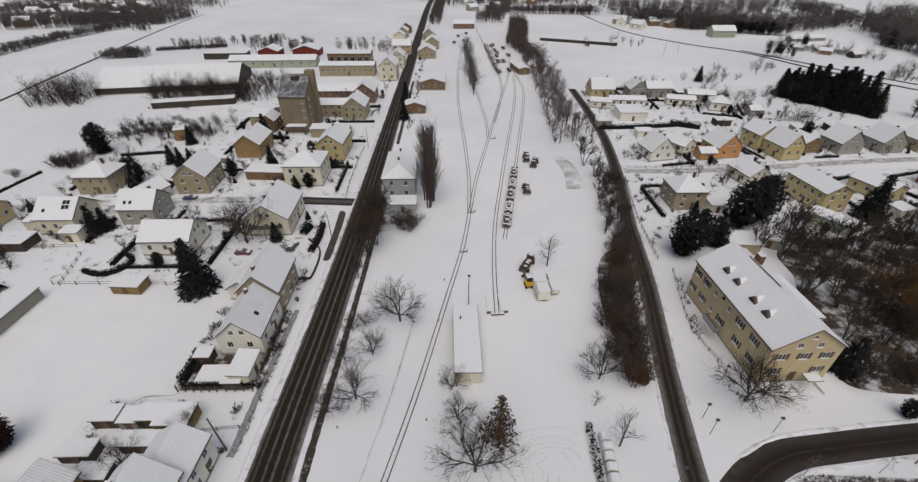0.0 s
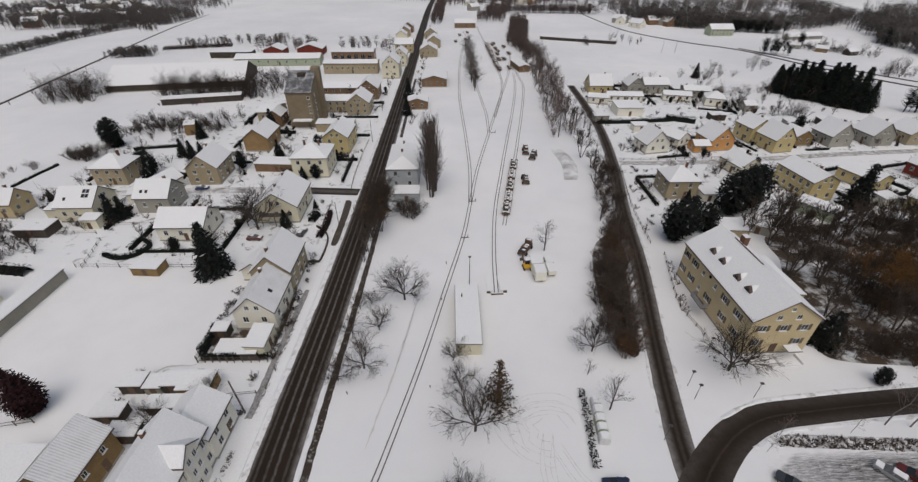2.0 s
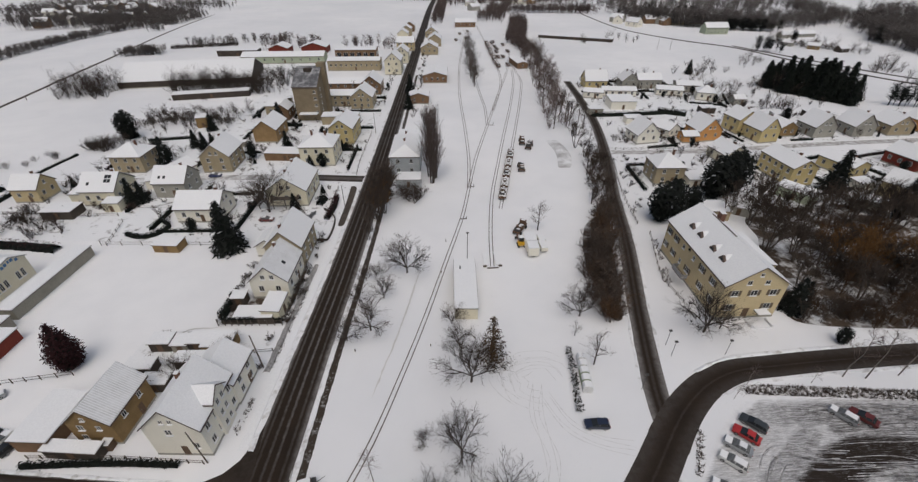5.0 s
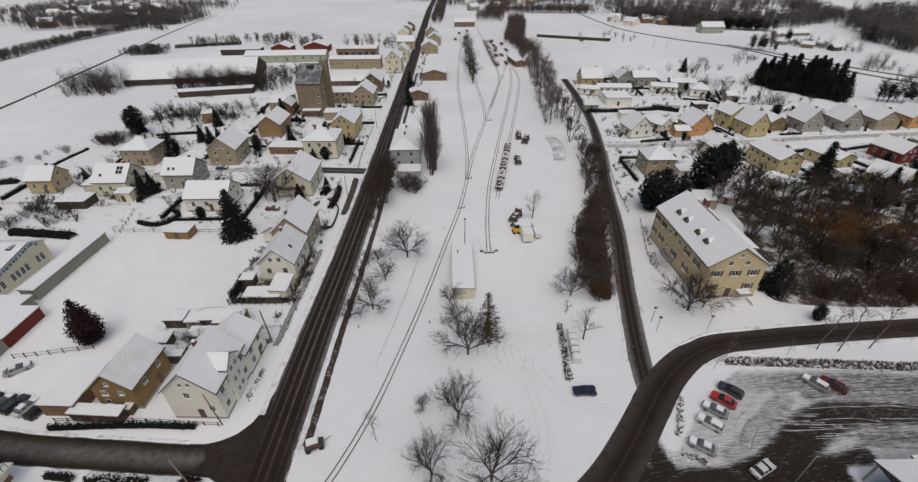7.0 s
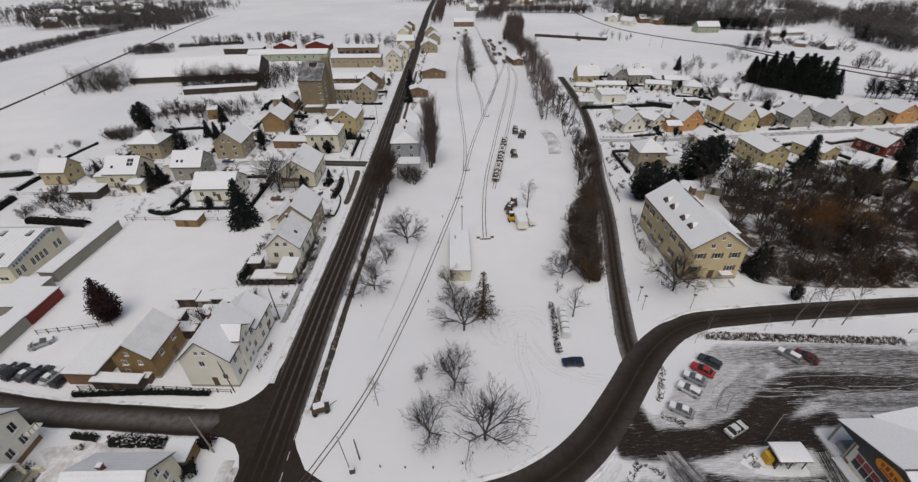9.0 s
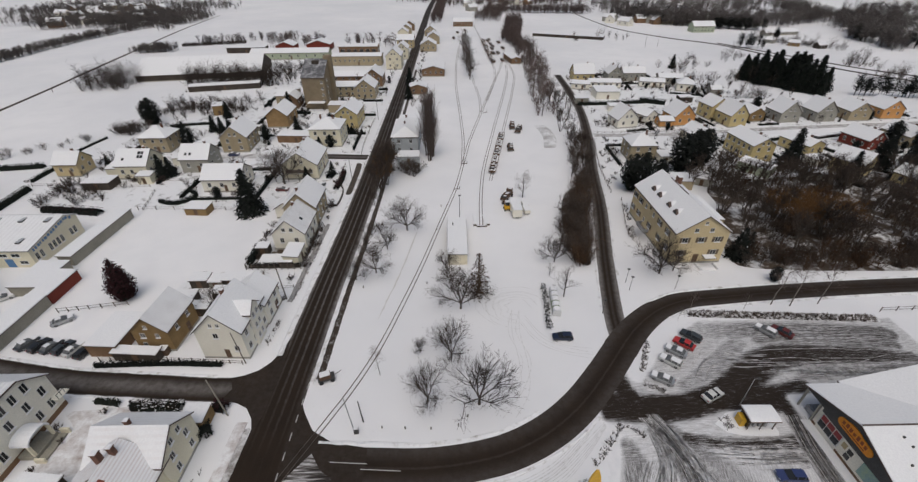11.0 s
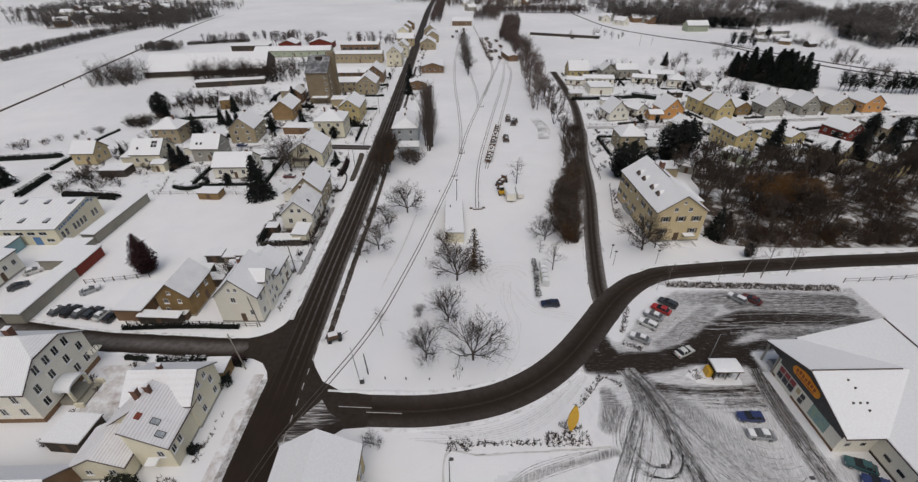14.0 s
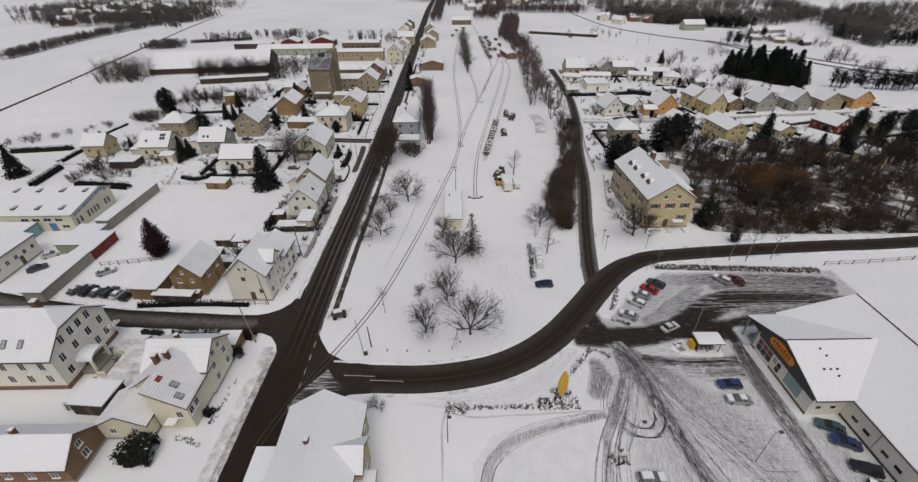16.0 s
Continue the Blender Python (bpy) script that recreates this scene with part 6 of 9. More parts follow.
brush("brushwood", [((25.4, 7.6), (19.6, 1.4), 0.9), ((26.0, 7.5), (28.2, 5.4), 0.8), ((14.0, -3.6), (20.4, -3.4), 2.2), ((16.5, -1.8), (19.6, -1.0), 1.8), ((3.2, -3.9), (13.2, -4.0), 0.8), ((-0.4, -4.0), (3.1, -4.3), 1.9)], "low brown planting beds with snow between the twigs", 1, 9)
brush("brushwood_lot", [((32.2, 17.4), (35.6, 24.2), 0.9), ((31.6, 14.9), (34.4, 13.3), 0.9), ((46.0, 31.2), (82.0, 29.0), 1.9), ((22.6, -12.8), (25.2, -12.6), 1.6), ((40.6, 7.3), (42.2, 7.7), 2.0), ((24.4, -11.6), (24.6, -11), 1.2)], "low brown planting beds round the car park", 2, 10)
brush("brushwood_apartment", [((46.2, 63.5), (44.8, 58), 1.8), ((48.6, 75), (46.8, 66), 1.0), ((45.0, 51), (45.9, 47), 0.8), ((44.0, 47), (46, 44), 1.2)], "snowy rose beds beside the apartment house", 3, 5)
brush("brushwood_street", [((-34.0, 24), (-33.6, 31), 0.9), ((-35.8, -6), (-35.2, 2), 0.8), ((-32.6, 36.5), (-32.1, 62), 0.6), ((-33.6, 57), (-33.4, 66), 0.7), ((-40, -8.0), (-35.5, -9.4), 1.0)], "dead plants under snow in the front gardens", 4, 5)
rb = random.Random(31)
FIELD = [((-132 + i * 5, 166 + rb.uniform(-4, 4)), (-126 + i * 5, 166 + rb.uniform(-4, 4)), rb.uniform(2, 5)) for i in range(8)]
brush("brushwood_field", FIELD, "brown scrub at the edge of the fields", 6, 1.6, 2.2)
B1 = []
for i in range(60):
    B1.append((rb.uniform(-192, -168), rb.uniform(198, 218), rb.uniform(1.2, 2.1), rb.random() < 0.7))
for i in range(110):
    B1.append((rb.uniform(-140, -92), 209 + rb.uniform(-5, 6), rb.uniform(1.1, 1.9), rb.random() < 0.85))
for i in range(40):
    B1.append((rb.uniform(-104, -86), rb.uniform(208, 236), rb.uniform(0.8, 1.4), rb.random() < 0.8))
for i in range(46):
    B1.append((rb.uniform(-128, -98), rb.uniform(158, 176), rb.uniform(0.5, 0.9), rb.random() < 0.4))
for i in range(44):
    B1.append((rb.uniform(-126, -90), rb.uniform(156, 172), rb.uniform(0.7, 1.15), rb.random() < 0.7))
for i in range(22):
    B1.append((-127.5 + rb.uniform(-4, 4), 136.5 + rb.uniform(-3, 3), rb.uniform(1.0, 1.5), False))
for i in range(40):
    B1.append((rb.uniform(-120, -105), rb.uniform(78, 92), rb.uniform(0.6, 1.0), False))
thicket("barn_brush", B1, "bare trees and brush before the long barn", 7, TWIG)
for x, y, s in ((-51.4, 90.4, 1.5), (-54.5, 92, 0.8), (-41, 41, 0.5), (-48, 35.5, 0.6), (-122, 140, 1.3), (-127, 141, 1.2), (-131, 137, 1.1)):
    plant("spread" if x > -100 else "shrub", x, y, s, "garden trees")
for i in range(14):
    t = i / 14
    plant("shrub", -136 - 34 * t + rb.uniform(-2, 2), 128 - 26 * t + rb.uniform(-2, 2), rb.uniform(0.6, 1.0), "shrubs along the field path")


# ---- far woods (uncountable) ----
def woods(name, spots, label, seed, mat, hmin, hmax, dens=26):
    rng = random.Random(seed)
    v, f = [], []
    for (x0, y0, x1, y1, w, n) in spots:
        for i in range(n):
            t = rng.random()
            x = x0 + (x1 - x0) * t + rng.uniform(-w, w)
            y = y0 + (y1 - y0) * t + rng.uniform(-w, w)
            H = rng.uniform(hmin, hmax)
            tube(v, f, Vector((x, y, 0)), Vector((x + rng.uniform(-0.4, 0.4), y, H * 0.6)), 0.14, 0.06, 3)
            for k in range(int(dens * 2.0)):
                a = rng.uniform(0, 6.283)
                z = H * rng.uniform(0.22, 0.82)
                r = H * 0.34 * math.sqrt(max(0.05, 1 - (z / H - 0.52) ** 2 * 4)) * rng.uniform(0.5, 1.0)
                p = Vector((x + rng.uniform(-0.5, 0.5), y + rng.uniform(-0.5, 0.5), z))
                q = p + Vector((math.cos(a) * r, math.sin(a) * r, H * rng.uniform(0.0, 0.2)))
                s = (q - p).cross(Vector((rng.uniform(-1, 1), rng.uniform(-1, 1), rng.uniform(-1, 1)))).normalized() * 0.11
                k0 = len(v)
                v += [p - s, p + s, q]
                f.append((k0, k0 + 1, k0 + 2))
    ob = mesh_object(name, v, f, mat)
    return tagged(ob, label, "woods", kind="stuff")


# most of these woods wear the twig colour with distance haze in it
woods("far_woods_west", [(-380, 412, -300, 428, 8, 150), (-336, 440, -266, 452, 12, 330), (-340, 470, -268, 496, 16, 330), (-480, 520, -330, 520, 24, 340), (-480, 590, -268, 560, 26, 360), (-420, 450, -350, 450, 16, 190), (-292, 405, -262, 446, 6, 60)], "bare woods round a distant village", 1, TWIG_HAZED, 6, 12)
woods("far_hedgerow_west", [(-292, 262, -294, 350, 3, 230), (-294, 350, -284, 404, 3, 140), (-284, 404, -256, 442, 3, 80), (-256, 442, -254, 490, 3, 50), (-256, 396, -250, 402, 3, 14), (-218, 298, -198, 304, 4, 120), (-190, 332, -150, 344, 4, 40), (-150, 345, -118, 350, 3, 26)], "bare hedgerow at the field edge", 2, TWIG_HAZED, 4, 7.5)
woods("far_woods_north", [(-14, 430, -10, 640, 5, 200), (34, 440, 60, 560, 12, 220), (46, 330, 62, 440, 7, 230), (52, 285, 47, 335, 4, 70), (62, 512, 150, 500, 5, 260), (0, 590, 150, 600, 20, 300), (-60, 640, 150, 650, 15, 260), (-75, 320, -40, 318, 5, 26), (-130, 318, -95, 322, 5, 40)], "bare woods beyond the station", 3, TWIG_ROW, 6, 11)
woods("far_woods_east", [(168, 456, 200, 412, 6, 130), (200, 412, 272, 376, 7, 200), (190, 440, 300, 405, 16, 330), (300, 405, 372, 440, 10, 200), (376, 470, 372, 520, 8, 120), (160, 560, 400, 545, 25, 260), (165, 500, 330, 500, 20, 260)], "dark bare woods on the far slope", 4, TWIG_HAZED, 9, 16)
woods("far_woods_slope", [(312, 318, 346, 374, 7, 170), (308, 288, 326, 322, 6, 100), (345, 345, 420, 420, 22, 260), (360, 310, 430, 335, 18, 170), (420, 470, 520, 470, 20, 160), (340, 376, 380, 420, 12, 120)], "tall dark bare woods at the village edge", 6, TWIG_HAZED, 10, 16)
woods("far_conifers_east", [(232, 388, 262, 376, 5, 60), (196, 418, 220, 408, 6, 40), (312, 324, 330, 350, 4, 40), (320, 300, 380, 290, 10, 90), (160, 470, 240, 470, 10, 60), (196, 178, 240, 172, 3, 40), (246, 330, 250, 326, 1, 6), (205, 300, 222, 296, 3, 12)], "dark conifers before the far woods", 5, NEEDLE, 6, 12, 60)
brush("brushwood_reeds", [((-200, 322), (-158, 335), 9)], "strip of brown reeds at the field edge", 63, 3.0, 2.2)
ORCHARD = []
for x0, y0, x1, y1, w, n in ((130, 250, 200, 262, 12, 12), (126, 240, 146, 234, 4, 8), (95, 330, 150, 345, 8, 12), (70, 214, 160, 206, 9, 24), (122, 194, 132, 193, 2, 8), (133, 177, 150, 175, 2, 12), (230, 332, 273, 289, 5, 60), (240, 240, 258, 246, 5, 16), (238, 214, 244, 206, 4, 12), (160, 205, 176, 196, 3, 10)):
    for i in range(n):
        t = rb.random()
        ORCHARD.append((x0 + (x1 - x0) * t + rb.uniform(-w, w), y0 + (y1 - y0) * t + rb.uniform(-w, w), rb.uniform(0.8, 1.5), rb.random() < 0.35))
thicket("orchard_east", ORCHARD, "scattered bare orchard trees and bushes", 8, TWIG)
ROADSIDE = [(rb.uniform(-20.5, -16.5), rb.uniform(128, 330), rb.uniform(0.4, 0.9), rb.random() < 0.2) for i in range(34)]
ROADSIDE += [(rb.uniform(-33.5, -31.6), rb.uniform(215, 330), rb.uniform(0.5, 0.9), rb.random() < 0.3) for i in range(24)]
thicket("roadside_bushes", ROADSIDE, "bare bushes beside the main road", 9, TWIG)
strip("road_lane", [(-196, 118), (-202, 158), (-208.5, 203), (-216.5, 250), (-225.5, 304), (-237.5, 376), (-246, 440), (-252, 522)], 1.3, 0.4, VERGE, "dark field lane on a low bank", 4, 0, [(-0.5, -0.4), (-0.3, 0.0), (0.3, 0.0), (0.5, -0.4)])
strip("road_far_east", [(160, 620), (140, 520), (137, 478), (146, 393), (172, 342), (198, 311), (215, 262), (236, 219), (270, 180)], 1.5, 0.4, VERGE, "railway line across the fields", 5, 0, [(-0.5, -0.4), (-0.3, 0.0), (0.3, 0.0), (0.5, -0.4)])
strip("road_far_east_2", [(200, 318), (222, 272), (246, 228), (285, 190)], 1.1, 0.4, VERGE, "field road beside the railway", 5, 0, [(-0.5, -0.4), (-0.3, 0.0), (0.3, 0.0), (0.5, -0.4)])

# ---- more buildings: west side ----
def half_hip(name, L, W, eave, rise, cut_at, back, over, lift, th, material, parent):
    """A gabled roof whose ends are hipped above a given part of its rise."""
    k = rise / (W / 2)
    ye, ze = W / 2 + over, eave - over * k
    yk, zk = W / 2 * (1 - cut_at), eave + rise * cut_at
    xe, xr, zr = L / 2 + over, L / 2 - back, eave + rise
    v = []
    for z in (lift, lift + th):
        for s in (-1, 1):
            v += [(-xe, s * ye, ze + z), (xe, s * ye, ze + z), (xe, s * yk, zk + z), (-xe, s * yk, zk + z)]
        v += [(-xr, 0, zr + z), (xr, 0, zr + z)]
    top = [(10, 11, 12, 19, 18, 13), (15, 14, 17, 18, 19, 16), (12, 16, 19), (17, 13, 18)]
    low = [tuple(q - 10 for q in reversed(f)) for f in top]
    rim = [0, 1, 2, 6, 5, 4, 7, 3]
    side = [(rim[i], rim[(i + 1) % 8], rim[(i + 1) % 8] + 10, rim[i] + 10) for i in range(8)]
    return mesh_object(name, v, top + low + side, material, parent)


def big_house():
    L, W, eave, rise = 18.6, 12.2, 6.9, 5.0
    e = thing("house", -70.8, 7.0, 0, "large cream-white house with half-hipped snowy roof", "house")
    PLOTS.append((-70.8, 7.0, 0, L, W, True))
    yk, zk = W / 2 * 0.42, eave + rise * 0.58
    prism("wall", [(-W / 2, 0), (W / 2, 0), (W / 2, eave), (yk, zk), (-yk, zk), (-W / 2, eave)], -L / 2, L / 2, PLASTER["white"], e)
    boxes("plinth", [(-L / 2 - 0.05, L / 2 + 0.05, -W / 2 - 0.05, W / 2 + 0.05, -0.05, 0.9)], PLASTER["clay"], e)
    r = half_hip("roof", L, W, eave, rise, 0.58, 2.6, 0.4, 0.004, 0.16, TILE, e)
    half_hip("snow_cover", L, W, eave, rise, 0.58, 2.6, 0.33, 0.17, 0.12, ROOFGREY, r)
    for z, us in ((2.6, (-4.2, -1.9, 2.2, 4.4)), (5.4, (-4.2, -1.4, 1.6, 4.4)), (8.0, (-2.9, -0.9, 0.9, 2.9))):
        for u in us:
            window(e, pose(L / 2, u, z, 0, 0, 90), 1.0, 1.6)
    for z in (2.6, 5.4):
        for i in range(6):
            window(e, pose(-7.6 + 3.0 * i, -W / 2, z), 1.0, 1.6)
    for u in (2.0, 4.6, -2.0):
        q = boxes("roof_window", [(-0.4, 0.4, -0.7, 0.7, -0.05, 0.06)], METAL, r)
        q.matrix_basis = pose(u, -4.4, eave + rise * (1 - 4.4 / (W / 2)) + 0.36, 39.3, 0, 0)
        boxes("pane", [(-0.32, 0.32, -0.6, 0.6, 0.064, 0.07)], SNOWPANE, q)
    chimney(e, 4.6, 1.0, eave + rise * 0.95, 1.2, 0.9)
    chimney(e, -3.0, 1.0, eave + rise * 0.95, 1.2, 0.9)
    b = boxes("balcony", [(L / 2 + 0.01, L / 2 + 1.3, 4.6, 6.6, 2.9, 3.1)], PLASTER["white"], e)
    for y in (4.65, 5.3, 5.95, 6.55):
        boxes("baluster", [(L / 2 + 1.2, L / 2 + 1.26, y - 0.03, y + 0.03, 3.104, 3.95)], METAL, b)
    boxes("handrail", [(L / 2 + 1.19, L / 2 + 1.27, 4.6, 6.6, 3.954, 4.01)], METAL, b)


big_house()


def porch():
    e = thing("house_porch", -60.2, 5.8, 0, "arched porch with snowy barrel canopy and stone steps", "porch")
    n = 8
    prof = [(1.9 * math.cos(math.pi * i / n), 2.9 + 1.1 * math.sin(math.pi * i / n)) for i in range(n + 1)] + [(1.7 * math.cos(math.pi * i / n), 2.78 + 1.0 * math.sin(math.pi * i / n)) for i in range(n, -1, -1)]
    prism("canopy", prof, -1.2, 1.4, ROOFSNOW, e)
    for s in (-1.7, 1.7):
        boxes("pillar", [(0.9, 1.25, s - 0.17, s + 0.17, 0, 2.85)], PLASTER["cream"], e)
    boxes("steps", [(1.4, 2.6, -2.0, 2.0, 0, 0.3), (-1.2, 1.39, -2.0, 2.0, 0, 0.75)], PLASTER["concrete"], e)
    for s in (-2.35, 2.35):
        boxes("low_wall", [(1.4, 2.8, s - 0.15, s + 0.15, 0, 0.9)], PLASTER["cream"], e)
    boxes("door", [(-1.25, -1.15, -0.7, 0.7, 0.76, 2.9)], DOORWOOD, e)


porch()
house("cream two-storey house gabled to the road under snow", -42.1, 3.3, 0, 9.6, 7.6, 5.5, 2.9, "cream", faces="fr", roof=ROOFWHITE, chim=(-0.05,), gap=2.4, win=(0.9, 1.3))
wing = house("cream house wing with red tiles showing through snow", -42.6, -0.9, 90, 4.4, 10.0, 4.8, 3.6, "cream", faces="", roof=ROOFRED, chim=(), name="house_wing", attic=False, door=False)
chimney(wing, -0.4, 0.3, 8.9, 1.3, 0.7)
chimney(wing, 0.7, -0.5, 8.7, 0.9, 0.6)


def half_wing():
    """The half-gabled front of the wing, its slope running on from the roof behind."""
    e = thing("house_wing", -42.6, -4.75, 90, "half-gabled cream wing with red tiles under thin snow", "house")
    prism("wall", [(-5.0, 0), (0, 0), (0, 8.4), (-5.0, 4.8)], -1.65, 1.645, PLASTER["cream"], e)
    r = prism("roof", [(-5.35, 4.552), (0, 8.404), (0, 8.564), (-5.35, 4.712)], -2.0, 1.60, TILE, e)
    s = prism("snow_cover", [(-5.28, 4.76), (0, 8.572), (0, 8.692), (-5.28, 4.88)], -1.93, 1.60, ROOFRED, r)
    for u in (-0.9, 0.5):
        window(e, pose(u, -5.0, 3.3), 0.9, 1.3)
    window(e, pose(-1.65, -3.6, 3.2, 0, 0, -90), 0.9, 1.3)
    for u, w in ((0.9, -2.8), (-0.5, -3.9)):
        m = pose(u, w, 8.62 + 0.72 * w + 0.12, 35.7, 0, 0)
        q = boxes("roof_window", [(-0.45, 0.45, -0.6, 0.6, -0.05, 0.06)], METAL, r)
        q.matrix_basis = m
        boxes("pane", [(-0.36, 0.36, -0.5, 0.5, 0.064, 0.07)], SNOWPANE, q)
    q = boxes("bare_tiles", [(-0.5, 0.5, -0.35, 0.4, -0.02, 0.05)], REDTILE, r, "bare red roof tiles")
    q.matrix_basis = pose(0.9, -1.0, 8.62 - 0.72 + 0.09, 35.7, 0, 0)
    boxes("porch_roof", [(-2.9, -1.66, -3.2, -1.6, 2.3, 2.5)], ROOFSNOW, e, bevel=0.06)


half_wing()
house("low cream wing with snowy gabled roof", -46.4, -5.4, 90, 5.4, 7.0, 3.4, 2.0, "cream", faces="l", roof=ROOFRED, chim=(), gap=2.4, win=(0.9, 1.0), name="house_wing", attic=False, door=False)
shed("snow-roofed shed behind the cream house", -38.8, 9.3, 0, 3.4, 3.0, 2.3, "brown", 0.15)
shed("dark garage with flat snowy roof", -54.4, -1.9, -5, 5.4, 4.4, 2.5, "dark", 0.1, name="garage", category="garage")
house("long low brown house with snowy gabled roof", -62.5, -11.2, 0, 25.5, 6.2, 3.5, 2.6, "clay", faces="fr", chim=(0.2,), gap=2.8)
house("cream house with broad snowy gabled roof and cross gable", -17.0, -16.2, 90, 18.5, 10.4, 5.0, 3.5, "ochre", faces="fb", chim=(0.1, -0.3), gap=3.0)
house("small cross gable with snowy roof", -13.6, -14.0, 0, 5.6, 4.6, 4.9, 2.0, "ochre", faces="r", chim=(), name="house_wing", attic=False, door=False)
shed("small annex with flat snowy roof", -23.6, -16.5, 90, 8.0, 3.2, 4.2, "cream", 0.1, name="annex", category="annex", door=False)
shed("small porch annex with snowy roof", -10.4, -16.8, 90, 3.4, 2.2, 2.8, "white", 0.1, name="annex", category="annex", door=False)
house("low rear wing of the corner house with snowy roof", -38.6, 33.4, 88, 6.5, 7.0, 5.0, 2.6, "white", faces="f", chim=(), name="house_wing", attic=False)
# dormer wing on the corner house
house("cross-gabled dormer wing with snowy roof", -37.4, 26.6, 0, 4.4, 3.4, 7.6, 1.6, "white", faces="r", chim=(), name="dormer_wing", category="dormer", plinth=False, attic=False, door=False, storeys=3, gap=1.2, win=(0.7, 1.1))
shed("brown shed beside the brown house", -61.5, 26.8, 88, 8.4, 5.4, 2.6, "clay", 0.15)
shed("long flat snowy carport", -55.4, 22.2, -4, 8.0, 1.6, 1.9, "dark", 0.1, name="carport", category="carport")
for x, y, L, W, h, wall in ((-53.8, 42.4, 3.6, 2.6, 2.0, "dark"), (-50.2, 42.2, 2.8, 2.6, 1.7, "concrete"), (-47.2, 42.4, 3.0, 2.8, 2.1, "dark"), (-43.2, 41.8, 5.0, 3.6, 2.3, "brown"), (-45.6, 38.2, 7.0, 2.2, 1.9, "dark"), (-54.5, 37.0, 4.5, 2.4, 1.8, "dark"), (-50.0, 33.6, 4.2, 2.2, 2.0, "dark")):
    shed("small garden shed with thick snow on its roof", x, y, 0, L, W, h, wall, 0.12, group="garden sheds")
shed("garden annex with snowy lean-to roof", -36.4, 51.0, 90, 5.4, 3.4, 2.6, "cream", 0.3, name="annex", category="annex")
shed("terrace with snow-covered roof", -41.6, 50.4, 0, 5.2, 3.6, 0.5, "cream", 0.05, name="terrace", category="terrace", door=False)
shed("wooden garden shed with snowy roof", -69.2, 73.6, -4, 6.0, 3.6, 2.0, "brown", 0.2)
house("low rear annex with snowy roof", -44.4, 72.5, 90, 5.5, 5.0, 3.0, 1.6, "white", faces="f", chim=(), name="annex", category="annex", attic=False)

def industrial_hall():
    """A long hall whose ridge lies off its middle; its ends face east and west."""
    e = thing("industrial_hall", -113.4, 57.0, 0, "long industrial hall with low snowy sheet roof", "industrial hall")
    L, a, b, r = 19.0, -7.6, 7.6, 4.2
    za, zb, zr = 4.5, 4.9, 6.6
    PLOTS.append((-113.4, 57.0, 0, 38, 15.2, False))
    prism("wall", [(a, 0), (b, 0), (b, zb), (r, zr), (a, za)], -L, L, PLASTER["cream"], e)
    rf = prism("roof", [(a - 0.3, za - 0.05), (r, zr + 0.01), (b + 0.3, zb - 0.12), (b + 0.3, zb + 0.05), (r, zr + 0.18), (a - 0.3, za + 0.12)], -L - 0.3, L + 0.3, GALV, e)
    prism("snow_cover", [(a - 0.25, za + 0.13), (r, zr + 0.186), (b + 0.25, zb + 0.07), (b + 0.25, zb + 0.15), (r, zr + 0.27), (a - 0.25, za + 0.21)], -L - 0.24, L + 0.24, ROOFSEAM, rf)
    k = (zr - za) / (r - a)
    for x in (-14.5, -8.5, -2.5, 3.5, 9.5, 15.5):
        for y, dx in ((-4.6, 0), (2.6, 1.5)):
            z = za + (y - a) * k + 0.22
            q = boxes("roof_light", [(x + dx - 0.5, x + dx + 0.5, y - 1.1, y + 1.1, z - 0.15, z + 0.18)], METAL, rf)
            boxes("pane", [(x + dx - 0.42, x + dx + 0.42, y - 1.0, y + 1.0, z + 0.184, z + 0.2)], SNOWPANE, q)
    for u in (-6.3, -5.0, -2.4, -1.2, 0.0, 1.2, 4.2, 5.4):
        window(e, pose(L, u, 2.2, 0, 0, 90), 0.85, 1.8)
    for u, z in ((15.6, 3.3), (12.8, 3.3), (16.6, 1.4), (10.0, 3.3), (7.2, 3.3)):
        window(e, pose(u, a, z), 1.9, 0.9)
    g = boxes("gate", [(12.6, 14.4, a - 0.06, a, 0.1, 2.3)], BLUEPAINT, e)
    boxes("handle", [(13.9, 14.1, a - 0.1, a - 0.064, 1.1, 1.15)], GALV, g)
    rng = random.Random(3)
    u = a + 1.0
    while u < r + 1.2:
        w = rng.uniform(0.35, 0.75)
        z = (za + (u - a) * k if u < r else zr - (u - r) * 0.5) - 0.75
        boxes("lettering", [(L + 0.004, L + 0.03, u, u + w, z - 0.3, z + 0.36)], BLUEPAINT, e, "plain blue bar")
        u += w + rng.uniform(0.15, 0.45)


industrial_hall()
shed("long concrete garage row with flat snowy roof", -87.7, 60.6, 89, 21.5, 3.2, 2.5, "concrete", 0.1, name="garage_row", category="garage", door=False)
shed("red-boarded shed with flat snowy roof", -83.4, 40.9, 90, 8.2, 3.8, 2.4, "red", 0.1, door=False)
shed("concrete store with flat snowy roof", -83.6, 29.5, 90, 14.4, 3.8, 2.4, "concrete", 0.1, door=False)
shed("broad flat store roof deep in snow", -88.6, 43.8, 90, 9.0, 6.2, 2.4, "concrete", 0.05, name="store", category="shed", door=False)
shed("pale blue low building with snowy roof", -113.0, 46.4, 0, 20.0, 4.8, 2.8, "blue", 0.1)
